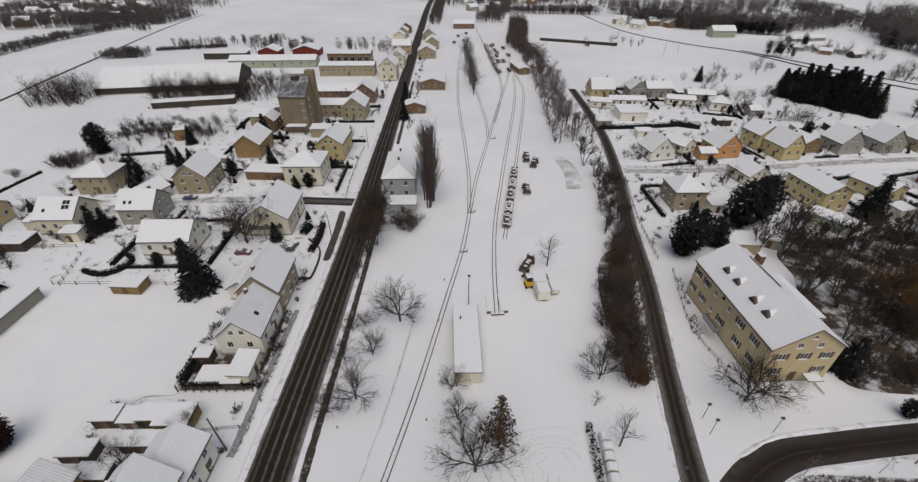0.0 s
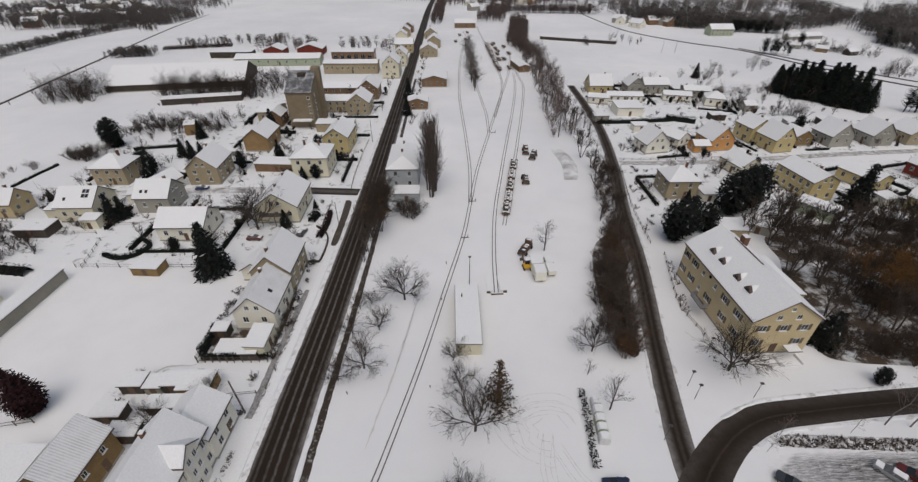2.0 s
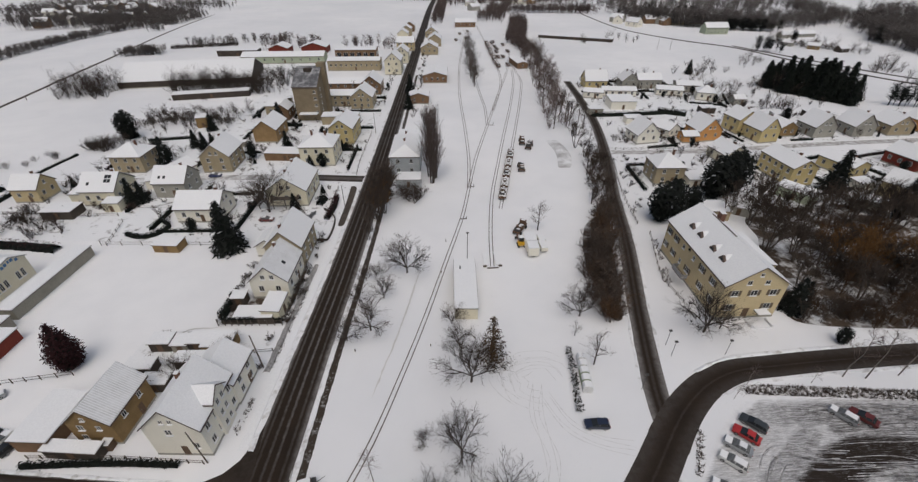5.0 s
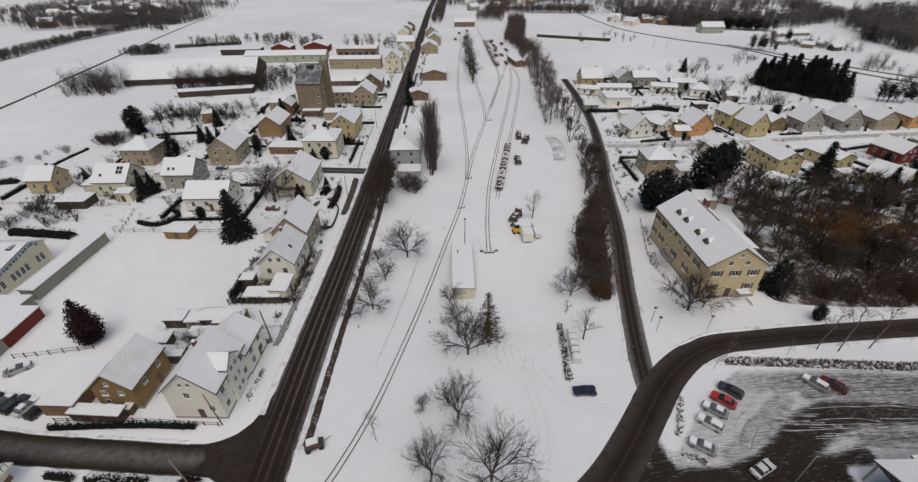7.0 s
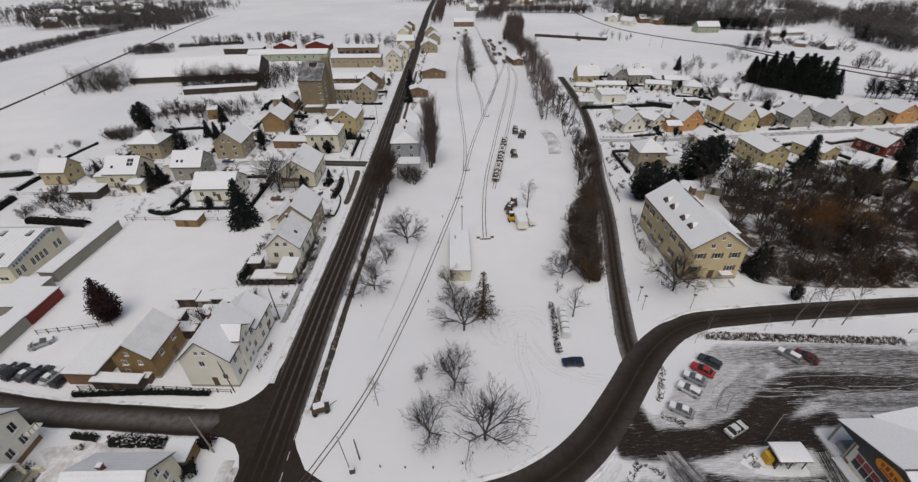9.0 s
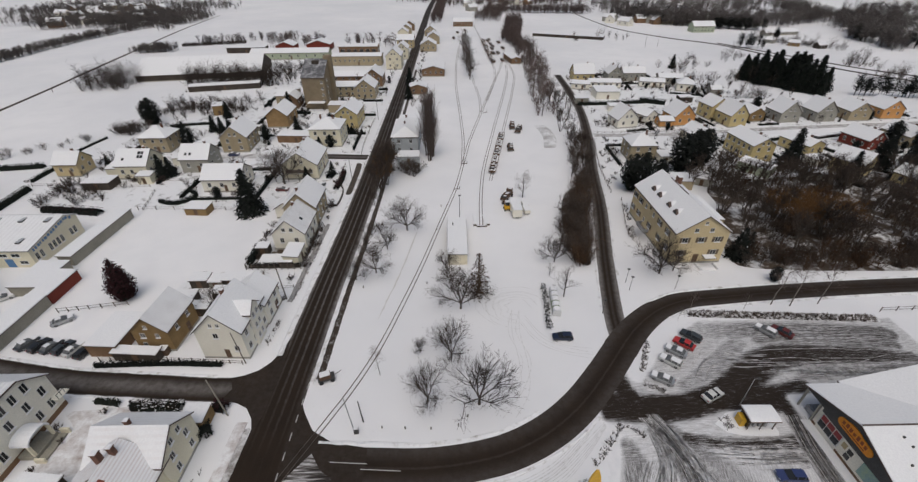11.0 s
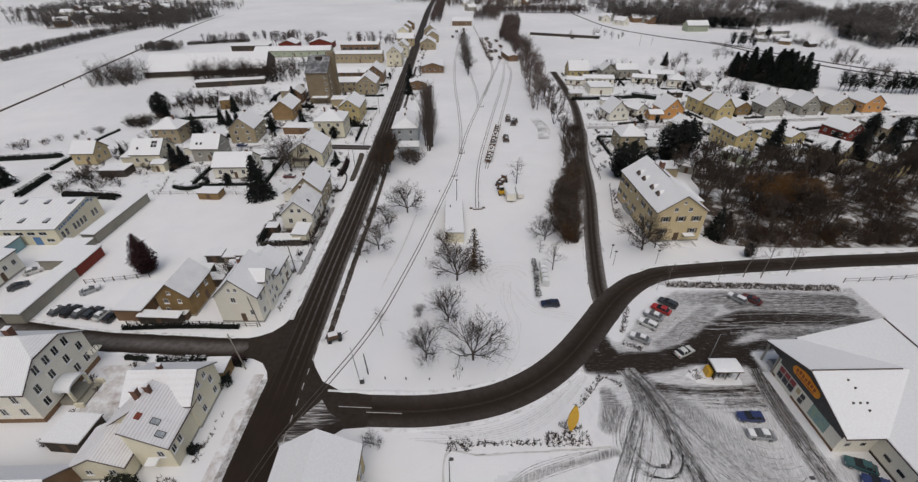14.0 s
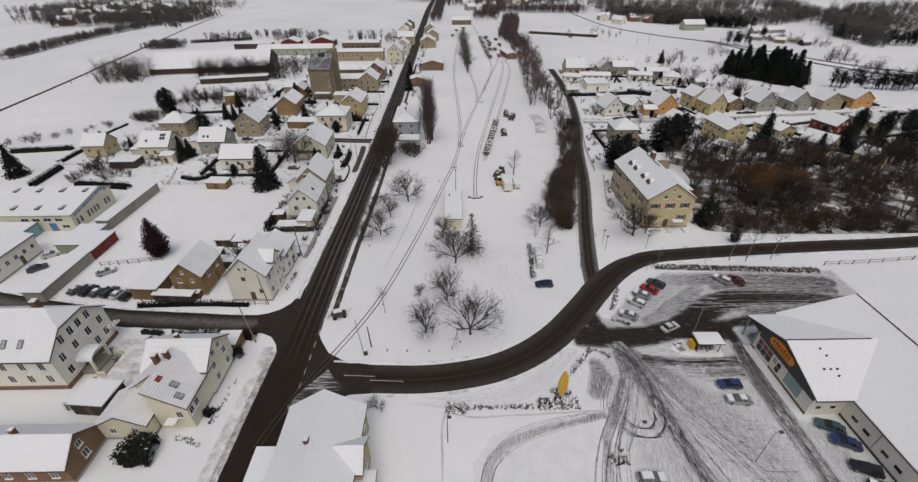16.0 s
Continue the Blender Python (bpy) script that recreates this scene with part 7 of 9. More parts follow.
house("white two-storey workshop with flat snowy roof", -101.2, 34.2, 90, 12.0, 10.0, 4.8, 1.0, "white", faces="fl", chim=(), attic=False, name="workshop", category="workshop", gap=2.2, win=(0.9, 1.1))
house("small ochre house at the field edge", -121.5, 100.5, 0, 7.5, 7.0, 4.2, 3.0, "ochre", chim=(0.2,))
shed("open carport with snowy roof", -106.5, 90.0, 0, 8.0, 5.0, 2.3, "dark", 0.1, name="carport", category="carport")
shed("white garage with snowy roof", -90.4, 107.5, 20, 6.0, 4.5, 2.6, "white", 0.2, name="garage", category="garage")
house("small white house with snowy gabled roof", -86.5, 112.8, 70, 8.0, 6.0, 3.2, 2.2, "white", faces="lf", chim=())
shed("low brown outbuilding with snowy roof", -57.5, 127.0, -4, 14.0, 5.0, 2.6, "clay", 0.2, name="outbuilding", category="outbuilding")
shed("low outbuilding with snowy roof", -84.0, 138.5, 0, 16.0, 2.0, 1.6, "concrete", 0.1, name="wall_shed", category="outbuilding")
# mill tower and works
def tower():
    e = thing("mill_tower", -60.2, 171.5, 0, "tall brown mill tower with sloping dark roof", "tower")
    wm = surface("mill_render", (0.20, 0.155, 0.10), (0.28, 0.225, 0.15))
    prism("wall", [(-6.0, 0), (5.0, 0), (5.0, 18.9), (-6.0, 13.4)], -4.9, 4.9, wm, e)
    r = prism("roof", [(-6.3, 13.26), (5.2, 19.01), (5.2, 19.25), (-6.3, 13.5)], -5.15, 5.15, TILE, e)
    prism("snow_cover", [(-6.2, 13.56), (5.1, 19.21), (5.1, 19.29), (-6.2, 13.64)], -5.05, 5.05, SLATE, r)
    boxes("roof_house", [(-1.4, 1.6, 1.6, 3.6, 16.6, 18.9)], PLASTER["dark"], r)
    boxes("stair_shaft", [(3.2, 6.4, 4.4, 7.6, 0, 20.4)], wm, e)
    for i in range(4):
        window(e, pose(3.7, -6.0, 3.6 + 2.7 * i), 1.0, 1.1)
        window(e, pose(4.9, -1.5, 3.6 + 2.7 * i, 0, 0, 90), 1.0, 1.1)
    boxes("canopy", [(-3.2, 4.0, -8.8, -6.01, 3.2, 3.55)], ROOFSNOW, e)


tower()
shed("low flat-roofed mill annex under snow", -46.6, 162.6, 0, 14.5, 5.0, 3.2, "beige", 0.3, name="mill_annex", category="annex")
house("low mill wing with snowy roof", -76.5, 178.0, 0, 8.0, 12.0, 4.0, 1.5, "beige", chim=(), attic=False)
house("brown brick mill annex with snowy roof", -71.5, 169.5, 90, 8, 5.5, 4.5, 2.2, "clay", faces="lf", chim=(), attic=False)
house("long mill building with snowy roof", -50.5, 187.5, 0, 15.0, 7.5, 5.0, 1.6, "beige", chim=(), attic=False)
house("long workshop with snowy roof", -54.5, 208.0, 0, 22.0, 8.0, 5.0, 1.6, "clay", chim=(), attic=False, gap=3.4)
house("beige gabled house by the mill", -41.0, 186.0, 90, 12.0, 9.5, 5.2, 3.6, "beige", faces="fl", chim=(0.2,))
house("red brick gabled house by the main road", -40.3, 208.0, 90, 12.0, 9.5, 5.2, 3.6, "clay", faces="fl", chim=())
house("long red and cream works hall with snowy flat roof", -61.0, 282.5, 0, 25.5, 10.0, 6.5, 1.0, "clay", win=(2.6, 2.6), gap=4.0, storeys=1, chim=(), attic=False, name="works_hall", category="works hall")
house("long beige works hall with snowy roof", -57.5, 256.0, 0, 30.0, 9.0, 5.5, 1.2, "beige", storeys=1, chim=(), attic=False, name="works_hall", category="works hall")
house("tall cream gabled house by the main road", -33.8, 248.0, 90, 14.0, 9.0, 7.5, 4.0, "cream", faces="fl", chim=(0.2,))
house("cream house with snowy roof beyond the works", -31.6, 275.0, 90, 12.0, 8.0, 6.5, 3.2, "cream", faces="fl", chim=(0.2,))
house("ochre house with snowy roof beyond the works", -32.5, 312.0, 0, 12.0, 9.0, 5.5, 3.0, "ochre", chim=(0.2,))
house("pale green long barn with snowy roof", -105.0, 277.0, 2, 50.0, 11.0, 4.0, 2.0, "green", faces="f", chim=(), attic=False, gap=5.0, name="long_barn", category="barn")
house("red brick barn with snowy gabled roof", -116.0, 303.0, 90, 12, 12.5, 4.0, 2.4, "red", faces="", chim=(), attic=False, name="barn", category="barn")
house("red brick barn with snowy gabled roof", -93.5, 307.0, 90, 12, 16.5, 4.0, 2.6, "red", faces="", chim=(), attic=False, name="barn", category="barn")
house("very long dark barn with broad snowy roof", -140.8, 235.5, 8.6, 64.8, 30.0, 3.2, 6.3, "dark", faces="", chim=(), attic=False, name="long_barn", category="barn")
shed("long low dark stable with snowy roof", -116.2, 200.4, 12, 34.0, 4.0, 2.6, "dark", 0.4, name="stable", category="stable")
shed("dark green long shed with snowy roof", -142, 298, 2, 26.0, 8.0, 3.5, "dark", 0.3)
shed("small wooden hut in the scrub", -101.0, 159.5, 15, 4.6, 3.6, 4.0, "brown", 0.6)
# east side of the road, by the station
house("brown brick goods shed with snowy roof", -9.9, 232.0, 90, 18.0, 12.5, 3.8, 1.8, "clay", faces="l", chim=(), name="goods_shed", category="shed")
house("brown brick hut with snowy roof", -16.3, 191.0, 90, 8.0, 8.8, 3.4, 1.4, "clay", faces="l", chim=(0.2,), name="hut", category="hut")
house("beige house with snowy roof by the road", -15.6, 300.0, 90, 12.0, 11.0, 4.5, 3.0, "beige", faces="l", chim=(0.2,))
house("small house with steep snowy roof by the road", -16.5, 364.0, 90, 10.0, 9.5, 4.0, 3.6, "beige", faces="l", chim=(0.2,))
house("far brown station shed with snowy roof", 11.5, 416.0, 0, 18.0, 12.0, 4.0, 2.5, "clay", chim=(), name="station_shed", category="shed")
house("brick lineside shed with snowy roof", 39.0, 262.0, 100, 18.0, 6.0, 3.2, 0.8, "clay", faces="l", chim=(), attic=False, name="lineside_shed", category="shed")
shed("very long dark field shed with snowy roof", 95.0, 350.0, -23, 56.0, 10.0, 2.0, "dark", 0.5, name="field_shed", category="shed")
# east village, second row and outbuildings
def village_houses(rows):
    for lb, x, y, yaw, L, W, ev, rs_, wl_, hp in rows:
        house(lb, x, y, yaw, L, W, ev, rs_, wl_, hip=hp, chim=(0.2,) if W > 7 else ())


village_houses((
        ("cream annex house with snowy roof", 80.5, 146.5, -60, 7.5, 6.5, 3.0, 2.0, "white", False), ("orange garage wing with snowy roof", 86.0, 139.5, 0, 5.5, 5.0, 2.6, 1.2, "orange", False),
        ("yellow taller house with snowy roof", 110.5, 150.0, -80, 8.5, 8.0, 5.6, 3.0, "yellow", False), ("brown house with snowy roof", 125.0, 147.0, -85, 9.0, 6.5, 3.6, 2.0, "brown", False),
        ("beige house with snowy roof", 168.0, 147.0, -88, 9.0, 9.0, 4.0, 3.4, "beige", False), ("orange house with snowy roof", 183.0, 149.0, -88, 9.5, 9.0, 4.2, 3.4, "orange", False),
        ("red wooden house with snowy roof", 147.5, 116.0, -75, 10.0, 8.0, 4.0, 2.8, "red", False), ("beige house with snowy roof", 165.0, 119.0, -78, 10.0, 8.0, 4.0, 2.8, "beige", False),
        ("cream house with snowy roof", 127.0, 94.5, -60, 9.0, 7.5, 4.6, 3.0, "yellow", False), ("small ochre house with snowy roof", 138.5, 84.5, -70, 8.0, 6.5, 3.4, 2.2, "yellow", False)))
village_houses((
        ("pale grey house with snowy roof", 91.0, 122.5, -80, 9.0, 7.5, 3.4, 2.6, "cream", False), ("white house with snowy roof", 195.0, 126.0, -80, 10.0, 8.0, 4.2, 3.0, "white", False),
        ("yellow gabled house at the village end", 71.5, 214.0, 0, 11.0, 9.0, 4.0, 4.2, "yellow", False), ("grey long house with snowy roof", 98.5, 213.5, 0, 12.0, 8.0, 4.2, 2.4, "grey", False),
        ("dark gabled house with snowy roof", 88.5, 214.0, 90, 9.0, 8.0, 3.8, 3.6, "grey", False), ("low white bungalow with snowy roof", 79.0, 199.0, -5, 16.0, 6.0, 2.8, 1.2, "white", False),
        ("low white bungalow with snowy roof", 66.5, 197.0, -15, 9.0, 7.0, 2.8, 1.0, "white", False), ("low white bungalow with snowy roof", 104.0, 199.5, -15, 12.0, 6.0, 2.8, 1.2, "white", False),
        ("white house with snowy hipped roof", 118.0, 192.0, -20, 8.0, 8.0, 3.6, 2.4, "white", True), ("small grey garden house with snowy roof", 129.0, 184.0, 0, 5.0, 4.5, 2.6, 1.4, "grey", False),
        ("low grey house with snowy roof", 116.0, 206.0, -10, 12.0, 7.0, 3.2, 1.4, "grey", False)))
shed("domed greenhouse under thick snow", 74.5, 181.0, 0, 11.0, 9.0, 3.4, "white", 0.6, name="greenhouse", category="greenhouse")
shed("long shed with snowy roof and pale wall", 97.0, 95.2, -55, 9.5, 4.6, 2.8, "green", 0.4)
for x, y, yaw, L, W, wl_ in ((71.5, 105.0, 0, 4.0, 5.0, "white"), (63.0, 92.0, -20, 7.0, 5.5, "beige"), (76.5, 88.0, -30, 6.0, 5.0, "grey"), (88.5, 113.5, -80, 4.0, 4.0, "grey"), (112.5, 90.5, -20, 6.5, 4.0, "grey"), (120.5, 101.0, 10, 5, 4, "white"), (60.5, 172.0, 0, 6, 4, "grey"), (72.5, 160.0, 0, 6, 4, "white"), (99.5, 158, -10, 6, 4, "white"), (120, 160, 0, 7, 4, "grey"), (135, 163, 0, 6, 4, "grey"), (150, 165, 0, 6, 4, "dark"), (109, 172, 0, 6, 4, "dark")):
    shed("small garden outbuilding with snow on its roof", x, y, yaw, L, W, 2.3, wl_, 0.2, group="garden outbuildings")
house("low rear wing with hipped snowy roof", 61.8, 75.5, 92, 9.0, 6.5, 4.0, 2.0, "beige", hip=True, chim=(), name="house_wing")
rg = random.Random(14)
for i in range(14):
    house("distant snowy-roofed village house", rg.uniform(-400, -290), rg.uniform(455, 600), rg.uniform(0, 180), 10, 8, 4, 3.2, rg.choice(("beige", "grey", "clay", "white")), chim=(), attic=False, gap=4.5, group="distant village", door=False, plinth=False)
for i in range(16):
    x = rg.uniform(150, 320) if i % 2 else rg.uniform(20, 150)
    house("distant snowy-roofed house among trees", x, rg.uniform(405, 440) if i % 2 else rg.uniform(520, 600), rg.uniform(0, 180), 12, 8, 4, 3, rg.choice(("beige", "grey", "clay", "white")), chim=(), attic=False, gap=4.5, group="distant houses", door=False, plinth=False)


# ---- apartment house front: porch, entrance canopy, chimneys ----
def apartment_bits():
    e = thing("entrance_canopy", 57.2, 46.3, 2, "snow-covered entrance canopy of the apartment house", "canopy")
    boxes("roof_slab", [(-1.3, 1.3, -0.9, 0.7, 2.6, 2.75)], PLASTER["concrete"], e)
    boxes("snow_cover", [(-1.25, 1.25, -0.85, 0.7, 2.754, 2.88)], ROOFSNOW, e, bevel=0.04)
    for s in (-1.2, 1.2):
        rod("bracket", (s, -0.8, 2.6), (s, 0.65, 1.9), 0.04, METAL, e)
    for s in (-2.0, 2.0):
        boxes("side_wall", [(s - 0.15, s + 0.15, -1.6, 0.7, 0, 0.6)], ROOFSNOW, e, bevel=0.05)
    boxes("steps", [(-1.5, 1.5, -1.7, 0.7, 0, 0.3)], ROOFSNOW, e)
    b = thing("balcony", 47.3, 58.4, 92, "grey wooden balcony with snow on the long wall", "balcony", z=2.6)
    boxes("floor_slab", [(-2.0, 2.0, 0.0, 1.3, 0, 0.15)], WOOD, b)
    boxes("railing", [(-2.0, 2.0, 1.22, 1.3, 0.16, 1.1), (-2.0, -1.92, 0, 1.21, 0.16, 1.1), (1.92, 2.0, 0, 1.21, 0.16, 1.1)], GALV, b)
    c = thing("roof_chimney", 56.6, 66.0, 0, "brick chimney with snow on the apartment roof", "chimney", z=11.6)
    boxes("brick_shaft", [(-0.5, 0.5, -0.7, 0.7, -0.6, 1.3)], BRICK, c)
    boxes("snow_cap", [(-0.48, 0.48, -0.68, 0.68, 1.304, 1.42)], ROOFSNOW, c)


apartment_bits()


# ---- market front ----
def market_front():
    e = thing("market_entrance", 0, 0, 0, "supermarket entrance block with dark grey gable, sign and snowy roof", "supermarket")
    x0, x1 = 54.4, 60.4
    ym, k, top, ya = 2.05, 0.343, 7.30, 9.05
    zb = top - ya * k

    def under(y):
        return top - abs(y - ym) * k - 0.02
    prism("wall", [(-6.1, 0), (7.6, 0), (7.6, under(7.6)), (ym, top - 0.02), (-6.1, under(-6.1))], x0, x1, PLASTER["white"], e)
    pr = [(-6.15, 3.3), (7.2, 3.3), (7.2, 3.9), (10.7, 3.9), (10.7, under(10.7)), (ym, top - 0.03), (-6.15, under(-6.15))]
    n = len(pr)
    mesh_object("gable_cladding", [(x0 - 0.10, a, q) for a, q in pr] + [(x0 - 0.003, a, q) for a, q in pr], [tuple(range(n - 1, -1, -1)), tuple(range(n, 2 * n))] + [(i, (i + 1) % n, n + (i + 1) % n, n + i) for i in range(n)], CLADDING, e, "dark grey ribbed cladding")
    rf = prism("roof", [(ym - ya, zb), (ym, top), (ym + ya, zb), (ym + ya, zb + 0.2), (ym, top + 0.2), (ym - ya, zb + 0.2)], x0 - 0.55, 69.5, TILE, e)
    prism("snow_cover", [(ym - ya + 0.06, zb + 0.206), (ym, top + 0.206), (ym + ya - 0.06, zb + 0.206), (ym + ya - 0.06, zb + 0.32), (ym, top + 0.33), (ym - ya + 0.06, zb + 0.32)], x0 - 0.50, 69.5, ROOFSNOW, rf)
    boxes("ridge_tiles", [(x0 - 0.52, 67.6, ym - 0.10, ym + 0.13, top + 0.27, top + 0.42)], TILE, rf, "bare dark ridge tiles", bevel=0.05)
    for y in (7.9, 10.6):
        boxes("corner_post", [(x0 - 0.1, x0 + 0.15, y - 0.12, y + 0.12, 0, 3.9)], PLASTER["grey"], e)
    boxes("back_wall", [(x1 - 0.8, x1 - 0.6, 7.62, 10.9, 0, 4.2)], PLASTER["grey"], e)
    for dx, dy in ((4.0, 1.5), (4.4, 2.6), (2.9, 4.6), (3.9, 4.6), (4.9, 4.6), (4.6, 5.6)):
        z = top + 0.2 - dy * k
        boxes("roof_vent", [(x0 + dx - 0.11, x0 + dx + 0.11, ym - dy - 0.11, ym - dy + 0.11, z, z + 0.36)], METAL, rf)
    # the sign: a board with rounded ends and a smaller bulge on its top edge
    out = []
    for i in range(9):
        a = math.pi * (0.5 + i / 8)
        out.append((-0.1 + 0.72 * math.cos(a), 5.05 + 0.72 * math.sin(a)))
    for i in range(9):
        a = math.pi * (-0.5 + i / 8)
        out.append((4.2 + 0.72 * math.cos(a), 5.05 + 0.72 * math.sin(a)))
    for i in range(1, 7):
        a = math.pi * i / 7
        out.append((2.4 + 1.3 * math.cos(a), 5.77 + 0.42 * math.sin(a)))
    m = len(out)
    sb = mesh_object("sign_board", [(x0 - 0.24, a, q) for a, q in out] + [(x0 - 0.11, a, q) for a, q in out], [tuple(range(m - 1, -1, -1)), tuple(range(m, 2 * m))] + [(i, (i + 1) % m, m + (i + 1) % m, m + i) for i in range(m)], ORANGE, e, "rounded orange advertising board")
    boxes("lettering", [(x0 - 0.27, x0 - 0.244, 0.1 + 0.62 * i, 0.5 + 0.62 * i, 4.95 + 0.07 * (i % 2), 5.5 + 0.1 * (i % 3)) for i in range(7)] + [(x0 - 0.27, x0 - 0.244, 0.2, 4.0, 4.58, 4.72)], SIGNRED, sb, "plain red-brown bars")
    w = boxes("shop_window", [(x0 - 0.06, x0 - 0.004, 3.0, 6.9, 0.8, 3.2)], FRAME, e)
    for a, b in ((3.15, 4.3), (4.42, 5.55), (5.67, 6.75)):
        boxes("pane", [(x0 - 0.08, x0 - 0.064, a, b, 0.92, 2.0)], GLASS, w)
        boxes("pane", [(x0 - 0.08, x0 - 0.064, a, b, 2.12, 3.08)], REDPANEL, w, "red poster panel")
    boxes("notice", [(x0 - 0.06, x0 - 0.004, 2.0, 2.7, 1.9, 2.8)], PLASTER["ochre"], e, "brown notice board")
    boxes("notice", [(x0 - 0.06, x0 - 0.004, 0.9, 1.7, 1.9, 2.7)], METAL, e, "dark notice board")
    boxes("notice", [(x0 - 0.06, x0 - 0.004, 1.0, 1.8, 0.9, 1.7)], METAL, e, "dark notice board")
    boxes("poster", [(x0 - 0.06, x0 - 0.004, -3.9, -0.5, 1.0, 3.2)], POSTER, e, "faded blue and green poster")
    for u in (55.8, 58.0):
        q = boxes("side_window", [(u - 0.42, u + 0.42, -6.16, -6.104, 1.5, 2.2)], FRAME, e)
        boxes("pane", [(u - 0.36, u + 0.36, -6.18, -6.164, 1.56, 2.14)], GLASS, q)
    boxes("plinth", [(x0 - 0.05, x0 - 0.003, -6.15, 3.0, 0, 0.5), (x0 - 0.05, x0 - 0.003, 6.9, 7.6, 0, 0.5)], PLASTER["clay"], e)
    boxes("kerb", [(x0 - 1.5, x0 - 0.06, -7.0, 7.9, 0, 0.14)], ROOFSNOW, e, bevel=0.04)
    for i in range(5):
        boxes("trolley", [(x0 + 0.5 + 0.5 * i, x0 + 0.85 + 0.5 * i, 8.1, 9.9, 0.05, 1.0)], GALV, e)
    return e


CLADDING = surface("dark_grey_cladding", (0.055, 0.055, 0.055), (0.095, 0.093, 0.090), 0.6, 0.8, 6)
SIGNRED = paint("sign_red_brown", (0.30, 0.07, 0.02), 0.5, coat=0.0)
REDPANEL = paint("red_poster_panel", (0.30, 0.05, 0.05), 0.5, coat=0.0)
POSTER = surface("faded_poster", (0.20, 0.32, 0.40), (0.34, 0.44, 0.30), 0.5, 1.2, 4)
market_front()


market_hall = house("supermarket hall with broad snowy roof", 72.0, -18.9, 90, 60.0, 24.4, 4.3, 4.18, "white", faces="", chim=(), attic=False, door=False, name="market_hall", category="supermarket", over=0.5)
boxes("ridge_tiles", [(-30.4, 30.4, -0.13, 0.13, 8.70, 8.86)], TILE, market_hall, "bare dark ridge tiles", bevel=0.05)
for u in (-8.2, -10.3, -13.5, -15.6, -19.0, -21.2, -24.4, -26.6):
    q = boxes("hall_window", [(u + 18.9 - 0.6, u + 18.9 + 0.6, 12.2, 12.26, 1.5, 2.2)], FRAME, market_hall)
    boxes("pane", [(u + 18.9 - 0.52, u + 18.9 + 0.52, 12.264, 12.28, 1.58, 2.12)], GLASS, q)
for u in (-11.9, -22.8):
    rod("drain_pipe", (u + 18.9, 12.28, 0.05), (u + 18.9, 12.28, 4.1), 0.06, GALV, market_hall)
boxes("wall_base", [(-29.9, 12.7, 12.2, 12.24, 0.0, 0.35)], PLASTER["dark"], market_hall)


def kiosk():
    e = thing("trolley_kiosk", 45.7, 7.5, -1, "open shelter with rounded snowy roof on the car park", "shelter")
    for x in (-1.9, 0, 1.9):
        for y in (-1.1, 1.1):
            boxes("post", [(x - 0.06, x + 0.06, y - 0.06, y + 0.06, 0, 2.3)], WOOD, e)
    boxes("back_panel", [(-2.0, 2.0, 1.06, 1.1, 0.3, 2.1)], GLASS, e)
    boxes("side_panel", [(-2.0, -1.96, -1.0, 1.0, 0.3, 2.1)], GLASS, e)
    r = prism("roof", [(-1.5, 2.304), (1.5, 2.304), (1.5, 2.44), (-1.5, 2.44)], -2.3, 2.3, RUST, e)
    n = 6
    prof = [(-1.45, 2.444)] + [(-1.45 * math.cos(math.pi * i / n), 2.5 + 0.22 * math.sin(math.pi * i / n)) for i in range(n + 1)] + [(1.45, 2.444)]
    prism("snow_cover", prof, -2.25, 2.25, ROOFSNOW, r)
    edge = [(-6.2, -0.2), (-4.8, -1.7), (-2.0, -2.1), (2.4, -2.1), (2.7, -1.6), (2.6, 1.6), (-0.5, 2.3), (-3.6, 1.7)]
    q = len(edge)
    mesh_object("kerb", [(x, y, -0.02) for x, y in edge] + [(x, y, 0.12) for x, y in edge], [tuple(range(q - 1, -1, -1)), tuple(range(q, 2 * q))] + [(i, (i + 1) % q, q + (i + 1) % q, q + i) for i in range(q)], ROOFSNOW, e)
    boxes("container", [(-2.75, -2.05, -0.6, 0.8, 0.124, 1.6)], YELLOW, e, "yellow container")
    for i in range(4):
        boxes("trolley", [(-1.6 + 0.8 * i, -1.2 + 0.8 * i, -0.7, 0.8, 0.124, 1.05)], GALV, e)


kiosk()


